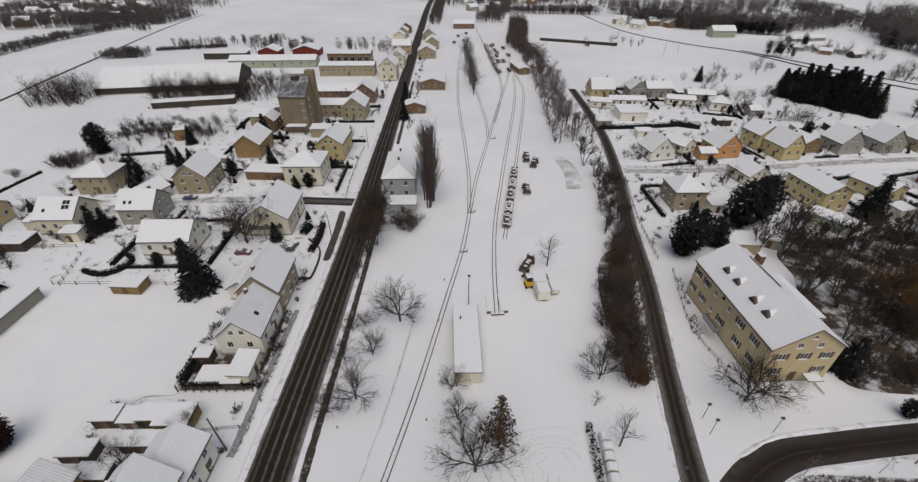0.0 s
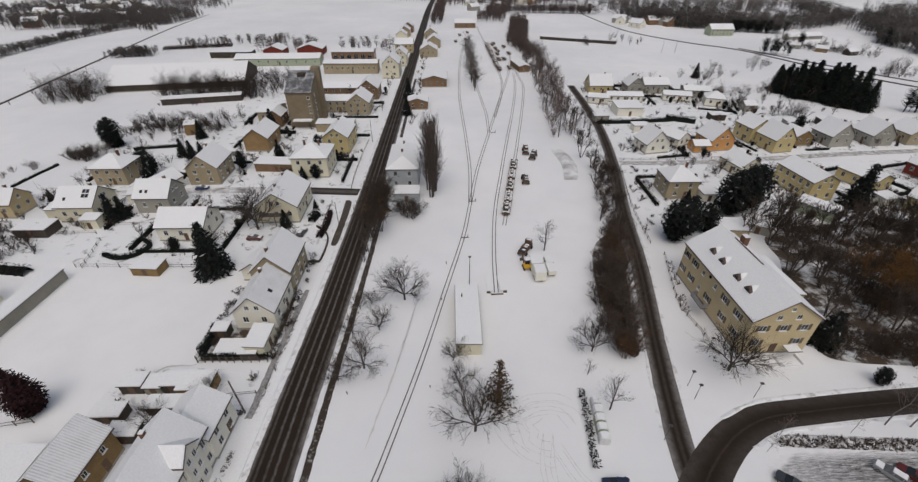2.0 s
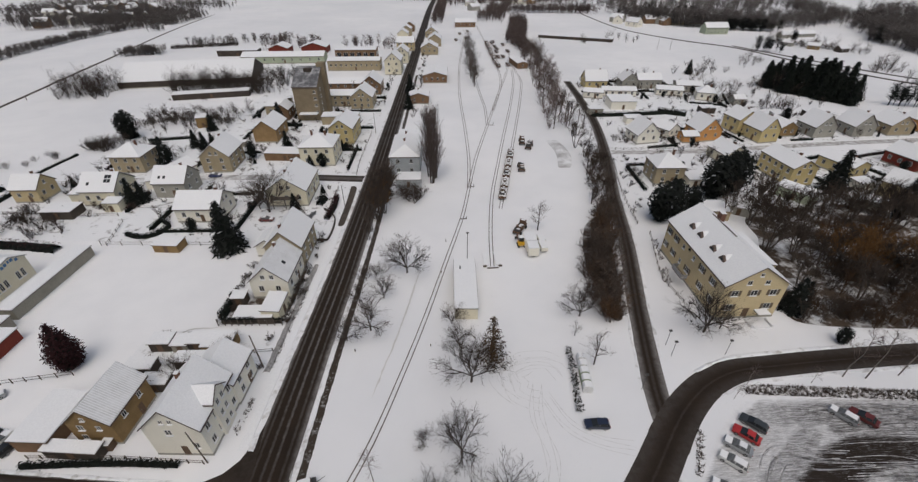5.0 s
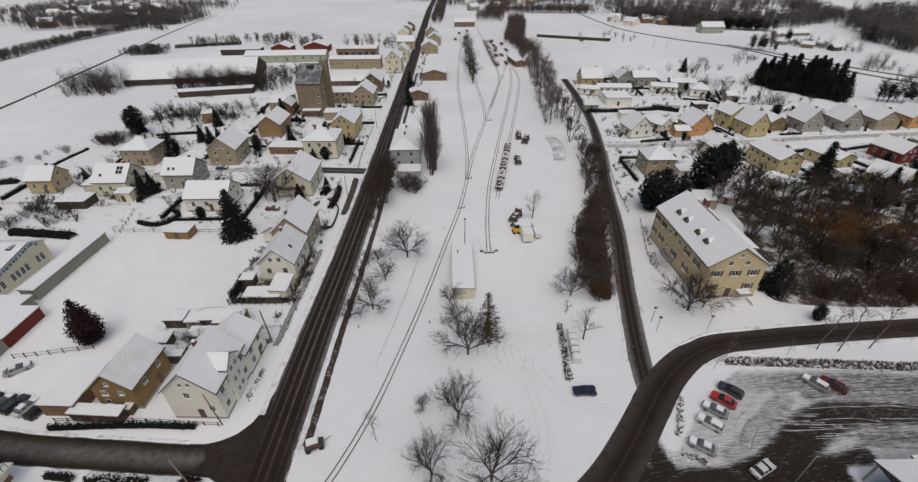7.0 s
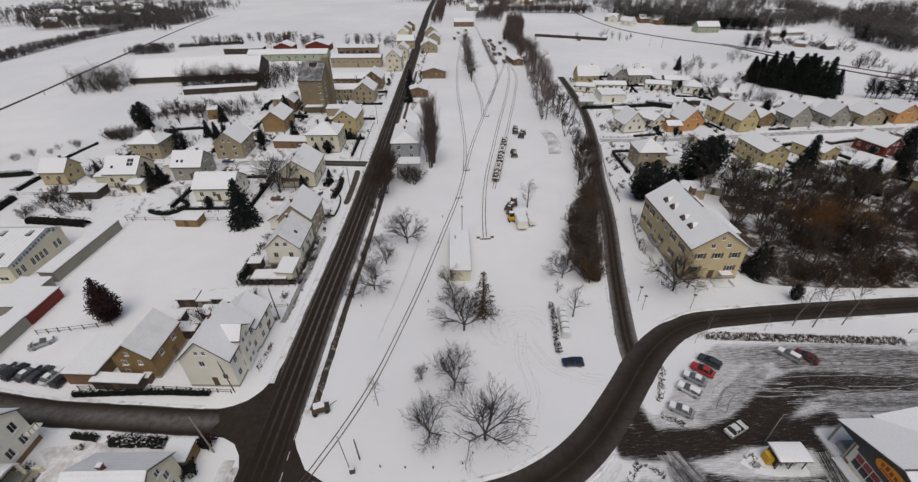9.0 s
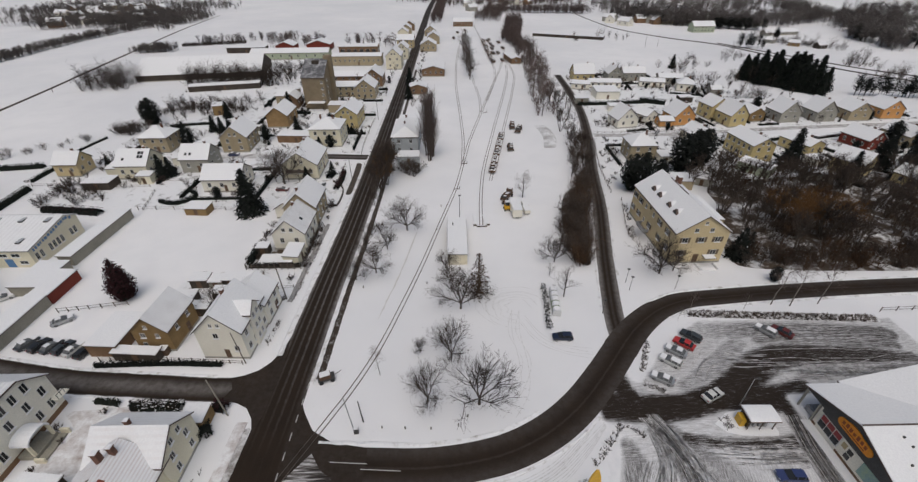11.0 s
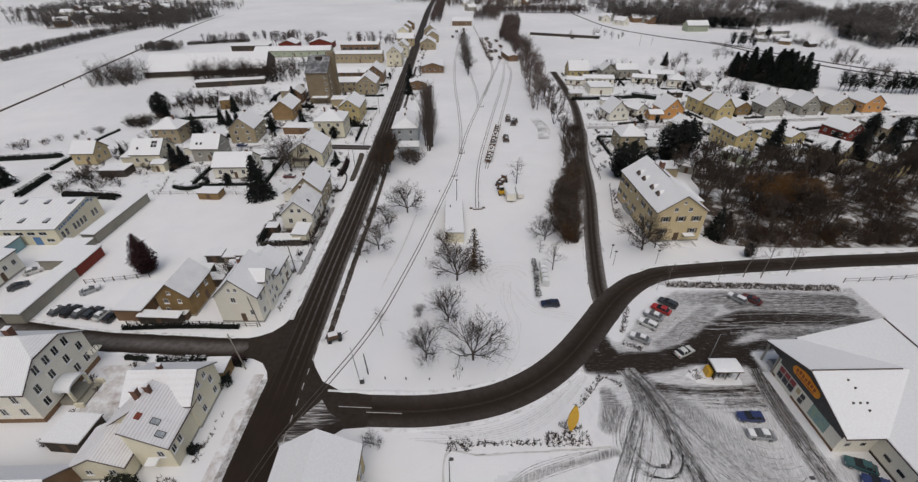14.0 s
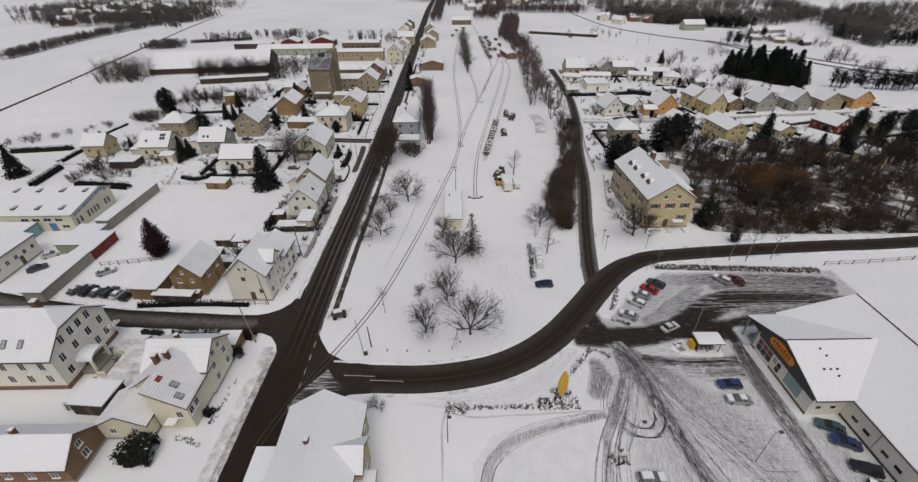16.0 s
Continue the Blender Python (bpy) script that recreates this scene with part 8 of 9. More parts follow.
# ---- cars ----
def car(kind="saloon"):
    """A car facing local +x; the paint of the body is given per copy."""
    def make(material, label, snow=False):
        e = thing("car", 0, 0, 0, label, "car", "parked cars")
        est = kind == "estate"
        L, W = 4.3, 1.74
        low = [(-2.15, 0.32), (-2.15, 0.75), (-2.08, 0.92), (-1.2 if not est else -2.0, 0.98), (0.75, 0.96), (1.75, 0.84), (2.12, 0.68), (2.15, 0.36), (1.8, 0.25), (-1.9, 0.25)]
        n = len(low)
        v = [(x, -W / 2, z) for x, z in low] + [(x, W / 2, z) for x, z in low]
        f = [tuple(range(n)), tuple(range(2 * n - 1, n - 1, -1))] + [(i, n + i, n + (i + 1) % n, (i + 1) % n) for i in range(n)]
        bm = bmesh.new()
        vs = [bm.verts.new(p) for p in v]
        for q in f:
            bm.faces.new([vs[i] for i in q])
        bmesh.ops.recalc_face_normals(bm, faces=bm.faces[:])
        bmesh.ops.bevel(bm, geom=bm.edges[:], offset=0.07, segments=2, affect="EDGES")
        body = part("body", bm, material, e)
        xb = -2.0 if est else -1.65
        xt = -1.75 if est else -1.1
        cab = [(xb, 0.985), (xt, 1.42), (0.05, 1.44), (0.95, 0.985)]
        v = [(x, s * (0.82 if z < 1.2 else 0.62), z) for s in (-1, 1) for x, z in cab]
        f = [(0, 1, 2, 3), (7, 6, 5, 4), (0, 4, 5, 1), (1, 5, 6, 2), (2, 6, 7, 3), (3, 7, 4, 0)]
        mesh_object("cabin_glass", v, f, DUSTYPANE if snow else GLASS, e)
        boxes("roof_panel", [(xt - 0.02, 0.08, -0.63, 0.63, 1.425, 1.475)], material, e, bevel=0.02)
        if snow:
            boxes("roof_snow", [(xt + 0.05, 0.0, -0.56, 0.56, 1.478, 1.53)], ROOFSNOW, e, bevel=0.02)
        for x in (xb + 0.55, -0.25):
            for y in (-1, 1):
                boxes("pillar", [(x - 0.05, x + 0.05, min(y * 0.64, y * 0.80), max(y * 0.64, y * 0.80), 1.0, 1.43)], material, e)
        if snow:
            boxes("snow_cover", [(1.0, 2.0, -0.7, 0.7, 0.93, 0.99)], ROOFSNOW, body, bevel=0.02)
        for x in (-1.32, 1.32):
            for y in (-0.80, 0.80):
                w = wheel(e, x, y, 0.31, 0.2, RUBBER)
                boxes("rim", [(x - 0.17, x + 0.17, y + (0.104 if y > 0 else -0.12), y + (0.12 if y > 0 else -0.104), 0.14, 0.48)], GALV, w)
        for y in (-0.62, 0.62):
            boxes("headlight", [(2.09, 2.165, y - 0.17, y + 0.17, 0.58, 0.70)], LAMPCLEAR, e)
            boxes("tail_light", [(-2.17, -2.12, y - 0.14, y + 0.14, 0.66, 0.86)], LAMPRED, e)
        return e
    return make


saloon, estate = car("saloon"), car("estate")
PAINTS = {"red": paint("car_red", (0.42, 0.03, 0.03)), "dark": paint("car_dark_grey", (0.045, 0.05, 0.055)), "silver": paint("car_silver", (0.42, 0.43, 0.44), 0.3, 0.5), "white": paint("car_white", (0.62, 0.62, 0.60)),
          "blue": paint("car_blue", (0.03, 0.045, 0.14)), "navy": paint("car_navy", (0.015, 0.022, 0.05)), "maroon": paint("car_maroon", (0.12, 0.02, 0.018)), "teal": paint("car_teal", (0.04, 0.10, 0.11)), "black": paint("car_black", (0.015, 0.015, 0.015))}
for mk, col, lb, x, y, yaw, snow in (
        (estate, "navy", "dark navy estate car parked in the snowy yard", 20.2, 25.2, 178, False), (saloon, "red", "bright red car parked in a row", 41.8, 23.1, 136, False), (estate, "dark", "dark grey estate car parked in a row", 43.9, 24.9, 134, False),
        (saloon, "silver", "silver car with snow on its roof", 39.6, 21.4, 140, True), (estate, "white", "white estate car parked in a row", 37.7, 19.2, 138, True), (saloon, "silver", "silver car with snow parked at the row's end", 34.8, 15.6, 146, True),
        (estate, "silver", "silver estate car with snow on top", 58.5, 26.0, 128, True), (saloon, "maroon", "dark red car parked beside a silver one", 61.3, 25.6, 128, False), (saloon, "white", "white car with dark glass on the bared drive", 41.5, 12.2, 25, False),
        (estate, "blue", "blue car with snow on its back", 45.7, -0.7, 176, False), (saloon, "silver", "silver car parked on the slush", 45.6, -3.6, 172, True), (saloon, "teal", "teal car parked by the hall wall", 56.6, -8.4, 152, False),
        (saloon, "blue", "dark blue car parked by the hall wall", 57.0, -10.9, 153, False), (estate, "black", "black car parked by the hall wall", 56.9, -14.7, 155, False), (estate, "silver", "silver van-like car with snowy roof", 27.3, -15.4, 0, True),
        (estate, "black", "black car with snow beside the hall wall", 57.3, -17.4, 155, True), (saloon, "dark", "dark car parked in a snowy row", -77.7, 25.6, 70, True), (estate, "black", "black car parked in a snowy row", -75.0, 25.1, 73, False), (saloon, "dark", "dark car with snowy roof in a row", -72.7, 24.8, 71, True),
        (estate, "dark", "dark grey car parked in a snowy row", -70.3, 24.5, 75, False), (saloon, "white", "pale car parked in a snowy row", -68.1, 24.0, 74, True), (estate, "black", "black estate car at the end of a snowy row", -65.8, 23.5, 78, False),
        (saloon, "silver", "car buried in snow beside the store", -75.6, 31.5, 40, True), (saloon, "blue", "blue car parked on the side street", -76.0, 112.8, 5, True), (saloon, "maroon", "dark red car under trees in the garden", -50.5, 85.8, 0, True),
        (estate, "dark", "dark car parked in the driveway", -39.5, 88.0, 80, True), (saloon, "white", "white car parked beside the workshop", -92.8, 38.4, 40, True), (saloon, "dark", "dark car parked beside the workshop", -91.9, 33.2, 45, False)):
    c = mk(PAINTS[col], lb, snow)
    c.matrix_basis = pose(x, y, 0.03, 0, 0, yaw) @ Matrix.Scale(0.87, 4)


# ---- yard things ----
def mast(x, y, h, label, lean=0.0, material=None, arm=None, category="lamp post", r=0.07, lamp=True, yaw=0):
    e = thing("lamp_post" if lamp else "pole", x, y, yaw, label, category)
    rod("pole", (0, 0, -0.05), (lean, 0, h), r, material or METAL, e, r * 0.7)
    if arm:
        rod("arm", (lean, 0, h - 0.02), (lean + arm, 0, h + 0.1), 0.04, material or METAL, e)
    if lamp:
        ax = lean + (arm or 0)
        boxes("lamp_head", [(ax - 0.28, ax + 0.28, -0.2, 0.2, h - 0.05, h + 0.16)], METAL, e, bevel=0.04)
    return e


mast(2.0, 67.4, 7.5, "tall dark yard lamp post", r=0.09)
mast(-34.3, 37.3, 7.8, "leaning dark wooden pole", -0.3, WOOD, r=0.14, lamp=False, category="pole")
mast(-13.8, 8.9, 5.0, "dark signal post beside the track", -0.2, METAL, r=0.12, lamp=False, category="post")
mast(-15.0, 7.6, 8.0, "slim grey steel mast by the crossing", -0.5, GALV, r=0.08, lamp=False, category="mast")
mast(-35.0, 10.4, 8.5, "pale concrete lamp mast at the corner", -0.6, PLASTER["concrete"], r=0.12, lamp=False, category="mast")
mast(-36.2, 20.6, 7.5, "leaning dark pole before the corner house", -0.5, WOOD, r=0.1, lamp=False, category="pole")
for x, y in ((37.3, 41.0), (37.2, 38.4), (46.9, 38.5), (29.5, 31.6), (44.0, 48.0)):
    mast(x, y, 3.6, "short dark street lamp in the snow", r=0.05)
mast(25.6, -11.4, 7.0, "car park lamp with two heads", 0.0, GALV, 0.7)
mast(42.8, -13.2, 7.0, "car park lamp with two heads", 0.0, GALV, 0.7)
mast(45.0, 10.5, 6.5, "car park lamp with one head", 0.0, GALV, 0.7)
mast(0.0, -9.5, 6.0, "slim dark lamp post with flat head", 0, METAL, 0.3)
for x, y in ((150, 306), (141, 306), (-30.5, 90), (-30.8, 150), (47.2, 110), (38.8, 84)):
    mast(x, y, 8.0, "slim wooden pole in snow", 0, WOOD, r=0.1, lamp=False, category="pole")
for i in range(7):
    t = i / 6
    mast(-203 - 20 * t, 198 + 104 * t, 1.4, "small dark post beside the field lane", 0, WOOD, r=0.2, lamp=False, category="post")
for x, y in ((-10.8, 7.8), (-7.3, 7.6), (-3.4, 7.5), (0.7, 8.0), (2.2, 9.5), (-19, 40.5), (-5.5, 41.5), (-3.9, 62.8), (-3, 75)):
    e = thing("bollard", x, y, 0, "small dark post capped with snow", "bollard", "bollards")
    rod("post", (0, 0, 0), (0, 0, 0.7), 0.09, WOOD, e)
    boxes("snow_cap", [(-0.1, 0.1, -0.1, 0.1, 0.704, 0.82)], ROOFSNOW, e, bevel=0.03)


def pylon_sign():
    e = thing("pylon_sign", 17.8, -2.6, 0, "tall yellow advertising pylon with rounded blade", "sign")
    rod("pole", (0, 0, 0), (0, 0, 1.0), 0.12, METAL, e)
    n = 10
    prof = [(0.75 * math.sin(math.pi * (0.08 + 0.84 * i / n)), 0.9 + 5.6 * i / n) for i in range(n + 1)]
    v = [(-w, -0.13, z) for w, z in prof] + [(w, -0.13, z) for w, z in prof] + [(-w, 0.13, z) for w, z in prof] + [(w, 0.13, z) for w, z in prof]
    m = n + 1
    f = []
    for i in range(n):
        f += [(i, m + i, m + i + 1, i + 1), (2 * m + i + 1, 3 * m + i + 1, 3 * m + i, 2 * m + i), (i + 1, 2 * m + i + 1, 2 * m + i, i), (m + i, 3 * m + i, 3 * m + i + 1, m + i + 1)]
    f += [(0, 2 * m, 3 * m, m), (n, m + n, 3 * m + n, 2 * m + n)]
    mesh_object("blade", v, f, YELLOW, e)


pylon_sign()


def recycling(x, y, yaw, mat, label):
    e = thing("recycling_container", x, y, yaw, label, "container", "recycling containers")
    prism("body", [(-0.75, 0.05), (0.75, 0.05), (0.8, 1.1), (0.55, 1.5), (0, 1.62), (-0.55, 1.5), (-0.8, 1.1)], -0.62, 0.62, mat, e)
    prism("snow_cover", [(-0.78, 1.12), (-0.55, 1.505), (0, 1.625), (0.55, 1.505), (0.78, 1.12), (0.56, 1.62), (0, 1.75), (-0.56, 1.62)], -0.58, 0.58, ROOFSNOW, e)
    boxes("slot", [(0.622, 0.66, -0.2, 0.2, 0.95, 1.15)], RUBBER, e)


for i in range(5):
    recycling(20.9 - 0.12 * i, 37.6 - 1.5 * i, 85, PLASTER["green"] if i in (2, 3) else WHITEPAINT, "pale recycling container with snow on top")


def trailer(x, y, yaw, L, W, h, label):
    e = thing("site_trailer", x, y, yaw, label, "trailer", "site trailers")
    boxes("body", [(-L / 2, L / 2, -W / 2, W / 2, 0.5, 0.5 + h)], PLASTER["white"], e, bevel=0.03)
    boxes("snow_cover", [(-L / 2 - 0.04, L / 2 + 0.04, -W / 2 - 0.04, W / 2 + 0.04, 0.504 + h, 0.66 + h)], ROOFSNOW, e, bevel=0.05)
    boxes("chassis", [(-L / 2, L / 2, -0.5, 0.5, 0.36, 0.496), (L / 2, L / 2 + 0.9, -0.06, 0.06, 0.36, 0.46)], METAL, e)
    for s in (-W / 2 + 0.15, W / 2 - 0.15):
        for xx in (-0.6, 0.6):
            wheel(e, xx, s, 0.3, 0.18, RUBBER)


trailer(17.4, 69.4, 92, 3.0, 2.4, 2.2, "pale site trailer with thick snow roof")
trailer(17.2, 73.2, 92, 3.6, 2.6, 2.0, "pale site trailer with thick snow roof")
trailer(20.2, 71.3, 95, 3.2, 1.6, 1.0, "low flat trailer under snow")
trailer(20.4, 74.8, 95, 2.6, 1.6, 0.6, "low flat trailer under snow")


def excavator(x, y, yaw):
    e = thing("mini_excavator", x, y, yaw, "yellow and black mini excavator dusted with snow", "excavator")
    for s in (-0.7, 0.7):
        boxes("track", [(-1.1, 1.1, s - 0.2, s + 0.2, 0, 0.5)], RUBBER, e, bevel=0.12)
    boxes("body", [(-1.0, 0.7, -0.8, 0.8, 0.55, 1.3)], YELLOW, e, bevel=0.12)
    boxes("cab", [(-0.3, 0.8, -0.6, 0.5, 1.304, 2.4)], GLASS, e, bevel=0.08)
    boxes("snow_cover", [(-0.35, 0.85, -0.65, 0.55, 2.404, 2.52)], ROOFSNOW, e, bevel=0.04)
    rod("boom", (0.7, 0.6, 1.1), (2.0, 0.6, 2.4), 0.13, RUST, e)
    rod("dipper", (2.0, 0.6, 2.4), (2.7, 0.6, 0.8), 0.1, RUST, e)
    boxes("bucket", [(2.5, 3.0, 0.25, 0.95, 0.3, 0.8)], METAL, e, bevel=0.05)


excavator(15.2, 73.0, 95)


def machine(x, y, yaw, label, seed):
    """A farm or track machine under snow: frame, hopper, wheels and bars."""
    rng = random.Random(seed)
    e = thing("track_machine", x, y, yaw, label, "machine", "machines in the yard")
    e.scale = (1.3, 1.3, 1.3)
    boxes("frame", [(-2.0, 2.0, -0.7, 0.7, 0.6, 0.85)], RUST, e)
    for i in range(4):
        x0 = -1.8 + i * 0.95
        top = 1.2 + rng.uniform(0, 0.7)
        boxes("load", [(x0, x0 + 0.7, -0.6, 0.6, 0.854, top)], RUST if i % 2 else METAL, e, bevel=0.04)
        boxes("snow_cover", [(x0 + 0.08, x0 + 0.5, -0.5, rng.uniform(0.0, 0.5), top + 0.004, top + 0.07)], ROOFSNOW, e)
    for s in (-0.75, 0.75):
        for xx in (-1.3, 1.3):
            wheel(e, xx, s, 0.36, 0.2, RUBBER)


machine(24.4, 138.5, 85, "rusty machinery with snow on it", 1)
machine(26.4, 134.0, 70, "rusty small trailer with snow on it", 2)
machine(21.1, 116.0, 88, "loaded trailer with snow beside the wagons", 3)
machine(15.8, 79.5, 60, "pile of iron parts under snow", 4)
machine(12.5, 240.0, 85, "rusty machinery beside the far track", 5)


def gravel_heap():
    rng = random.Random(3)
    v, f = [], []
    for j in range(14):
        for i in range(8):
            a, b = i / 7 - 0.5, j / 13
            x = 35.6 + a * 5.0 + 1.8 * math.sin(b * 3.1)
            y = 117 + b * 24
            v.append((x, y, max(0.0, 1.2 * (1 - (2 * a) ** 2) * math.sin(math.pi * b) * (0.8 + 0.4 * noise.noise(Vector((x * 0.6, y * 0.4, 2)))))) if 0 < i < 7 else (x, y, -0.05))
    for j in range(13):
        for i in range(7):
            f.append((j * 8 + i, j * 8 + i + 1, (j + 1) * 8 + i + 1, (j + 1) * 8 + i))
    ob = mesh_object("gravel_mound", v, f, HEAP, smooth=True)
    tagged(ob, "long low mound of gravel under patchy snow", "gravel heap")


HEAP = snow_thin("heap_snow", (0.40, 0.39, 0.39), 0.36, 0.60, patch=0.16)
gravel_heap()


def fence(pts, label, h=1.1, gap=2.2, rails=2, mat=None, z=0.0):
    e = thing("fence", 0, 0, 0, label, "fence", "garden fences")
    m = mat or WOOD
    ln = smooth_line(pts, gap)
    for p in ln:
        boxes("post", [(p.x - 0.06, p.x + 0.06, p.y - 0.06, p.y + 0.06, 0, h)], m, e)
    for a, b in zip(ln, ln[1:]):
        for k in range(rails):
            zz = h * (0.35 + 0.5 * k / max(1, rails - 1))
            rod("rail", (a.x, a.y, zz), (b.x, b.y, zz), 0.035, m, e, sides=4)
    return e


fence([(-87, 75.2), (-72, 74.8), (-58, 74.4)], "thin wire fence on wooden posts round the paddock", 1.2, 4.0)
fence([(-62, 21.6), (-50, 21.4), (-36.6, 20.4)], "grey panel fence along the side street", 1.0, 2.0)
fence([(-88.5, 86), (-86.5, 79), (-85.5, 75)], "dark garden fence in the snow", 1.0, 2.0)
fence([(-41.5, 40), (-37, 40.5), (-33.8, 40.8)], "low wire fence beside the pavement", 0.9, 3.0)
fence([(48.4, 77.5), (46.0, 68), (44.4, 60), (45.4, 52), (45.8, 47.5)], "low dark fence before the apartment house", 0.9, 2.5)
fence([(49, 90), (46.8, 82), (48.6, 100), (53, 122)][1:], "dark garden fence along the lane", 1.1, 2.2)
fence([(-78.6, 34.2), (-73, 35.0), (-66, 36.2)], "dark post fence behind the parking place", 1.2, 1.8)
fence([(54, 131.6), (66, 131.2), (84, 131.8), (104, 133.6)], "low garden fence along the village street", 0.9, 3.0)
fence([(-31.6, 112.5), (-32.2, 122), (-32.4, 136), (-32.2, 150)], "low garden fence along the main road", 1.0, 2.5)
fence([(84.5, 31), (95, 31.5), (110, 33)], "grey post fence beyond the car park", 1.2, 3.5)


def path_line(name, pts, label, seed=1):
    return strip(name, pts, 0.25, 0.012, FOOTWAY, label, 1.0, rough=0.12, seed=seed)


FOOTWAY = surface("trodden_snow", (0.50, 0.485, 0.465), (0.69, 0.68, 0.675), 0.9, 1.2, 7)
path_line("footpath", [(-53.5, 43.5), (-51.5, 46.5), (-46.5, 46.9), (-44.6, 49.0), (-43.5, 55.0), (-42.8, 61.0)], "trodden line through the paddock snow", 1)
path_line("footpath_2", [(-14.6, 31), (-12.3, 42), (-10.5, 52), (-9.0, 62)], "faint trodden line beside the track", 2)
path_line("footpath_3", [(23.5, -4.8), (15, -5.2), (4, -5.6), (-0.5, -5.4), (-0.7, -15)], "snowy kerb line of the green", 3)


def crossing_box():
    e = thing("hand_cart", -21.2, 16.8, 20, "small iron rail cart under snow", "cart")
    e.scale = (1.5, 1.5, 1.6)
    boxes("frame", [(-0.9, 0.9, -0.5, 0.5, 0.35, 0.5)], METAL, e)
    boxes("box", [(-0.7, 0.5, -0.42, 0.42, 0.504, 0.95)], RUST, e, bevel=0.04)
    boxes("snow_cover", [(-0.66, 0.46, -0.38, 0.38, 0.954, 1.06)], ROOFSNOW, e, bevel=0.04)
    for xx in (-0.6, 0.6):
        for s in (-0.5, 0.5):
            wheel(e, xx, s, 0.24, 0.1, RUBBER)
    rod("handle", (0.9, 0, 0.45), (1.7, 0, 0.9), 0.03, METAL, e)
    c = thing("signal_cabinet", -14.5, 7.1, 10, "dark signal cabinet with snow on top", "cabinet")
    boxes("body", [(-0.35, 0.35, -0.25, 0.25, 0, 1.1)], METAL, c, bevel=0.03)
    boxes("snow_cover", [(-0.33, 0.33, -0.23, 0.23, 1.104, 1.2)], ROOFSNOW, c, bevel=0.03)
    d = thing("hut_chimney", 0.2, 60.2, 0, "small dark stove pipe on the hut roof", "chimney", z=3.0)
    rod("pipe", (0, 0, -0.1), (0, 0, 0.9), 0.12, METAL, d)


crossing_box()


# ---- gardens round the houses ----
def off_line(x, y, pts):
    best = 1e9
    for (ax, ay), (bx, by) in zip(pts, pts[1:]):
        dx, dy = bx - ax, by - ay
        t = max(0.0, min(1.0, ((x - ax) * dx + (y - ay) * dy) / (dx * dx + dy * dy)))
        best = min(best, math.hypot(x - ax - t * dx, y - ay - t * dy))
    return best


def free_spot(x, y, room):
    for hx, hy, yaw, L, W, big in PLOTS:
        a = radians(yaw)
        u = (x - hx) * math.cos(a) + (y - hy) * math.sin(a)
        w = -(x - hx) * math.sin(a) + (y - hy) * math.cos(a)
        if abs(u) < L / 2 + room and abs(w) < W / 2 + room:
            return False
    return all(off_line(x, y, ln) > d + room for ln, d in ((MAIN, 5.6), (STREET, 2.8), (VILLAGE, 2.8), (RIGHT, 2.4), (WEST, 2.8)))


def in_gardens(x, y):
    return (-130 < x < -32 and 76 < y < 215) or (50 < x < 200 and 88 < y < 225)


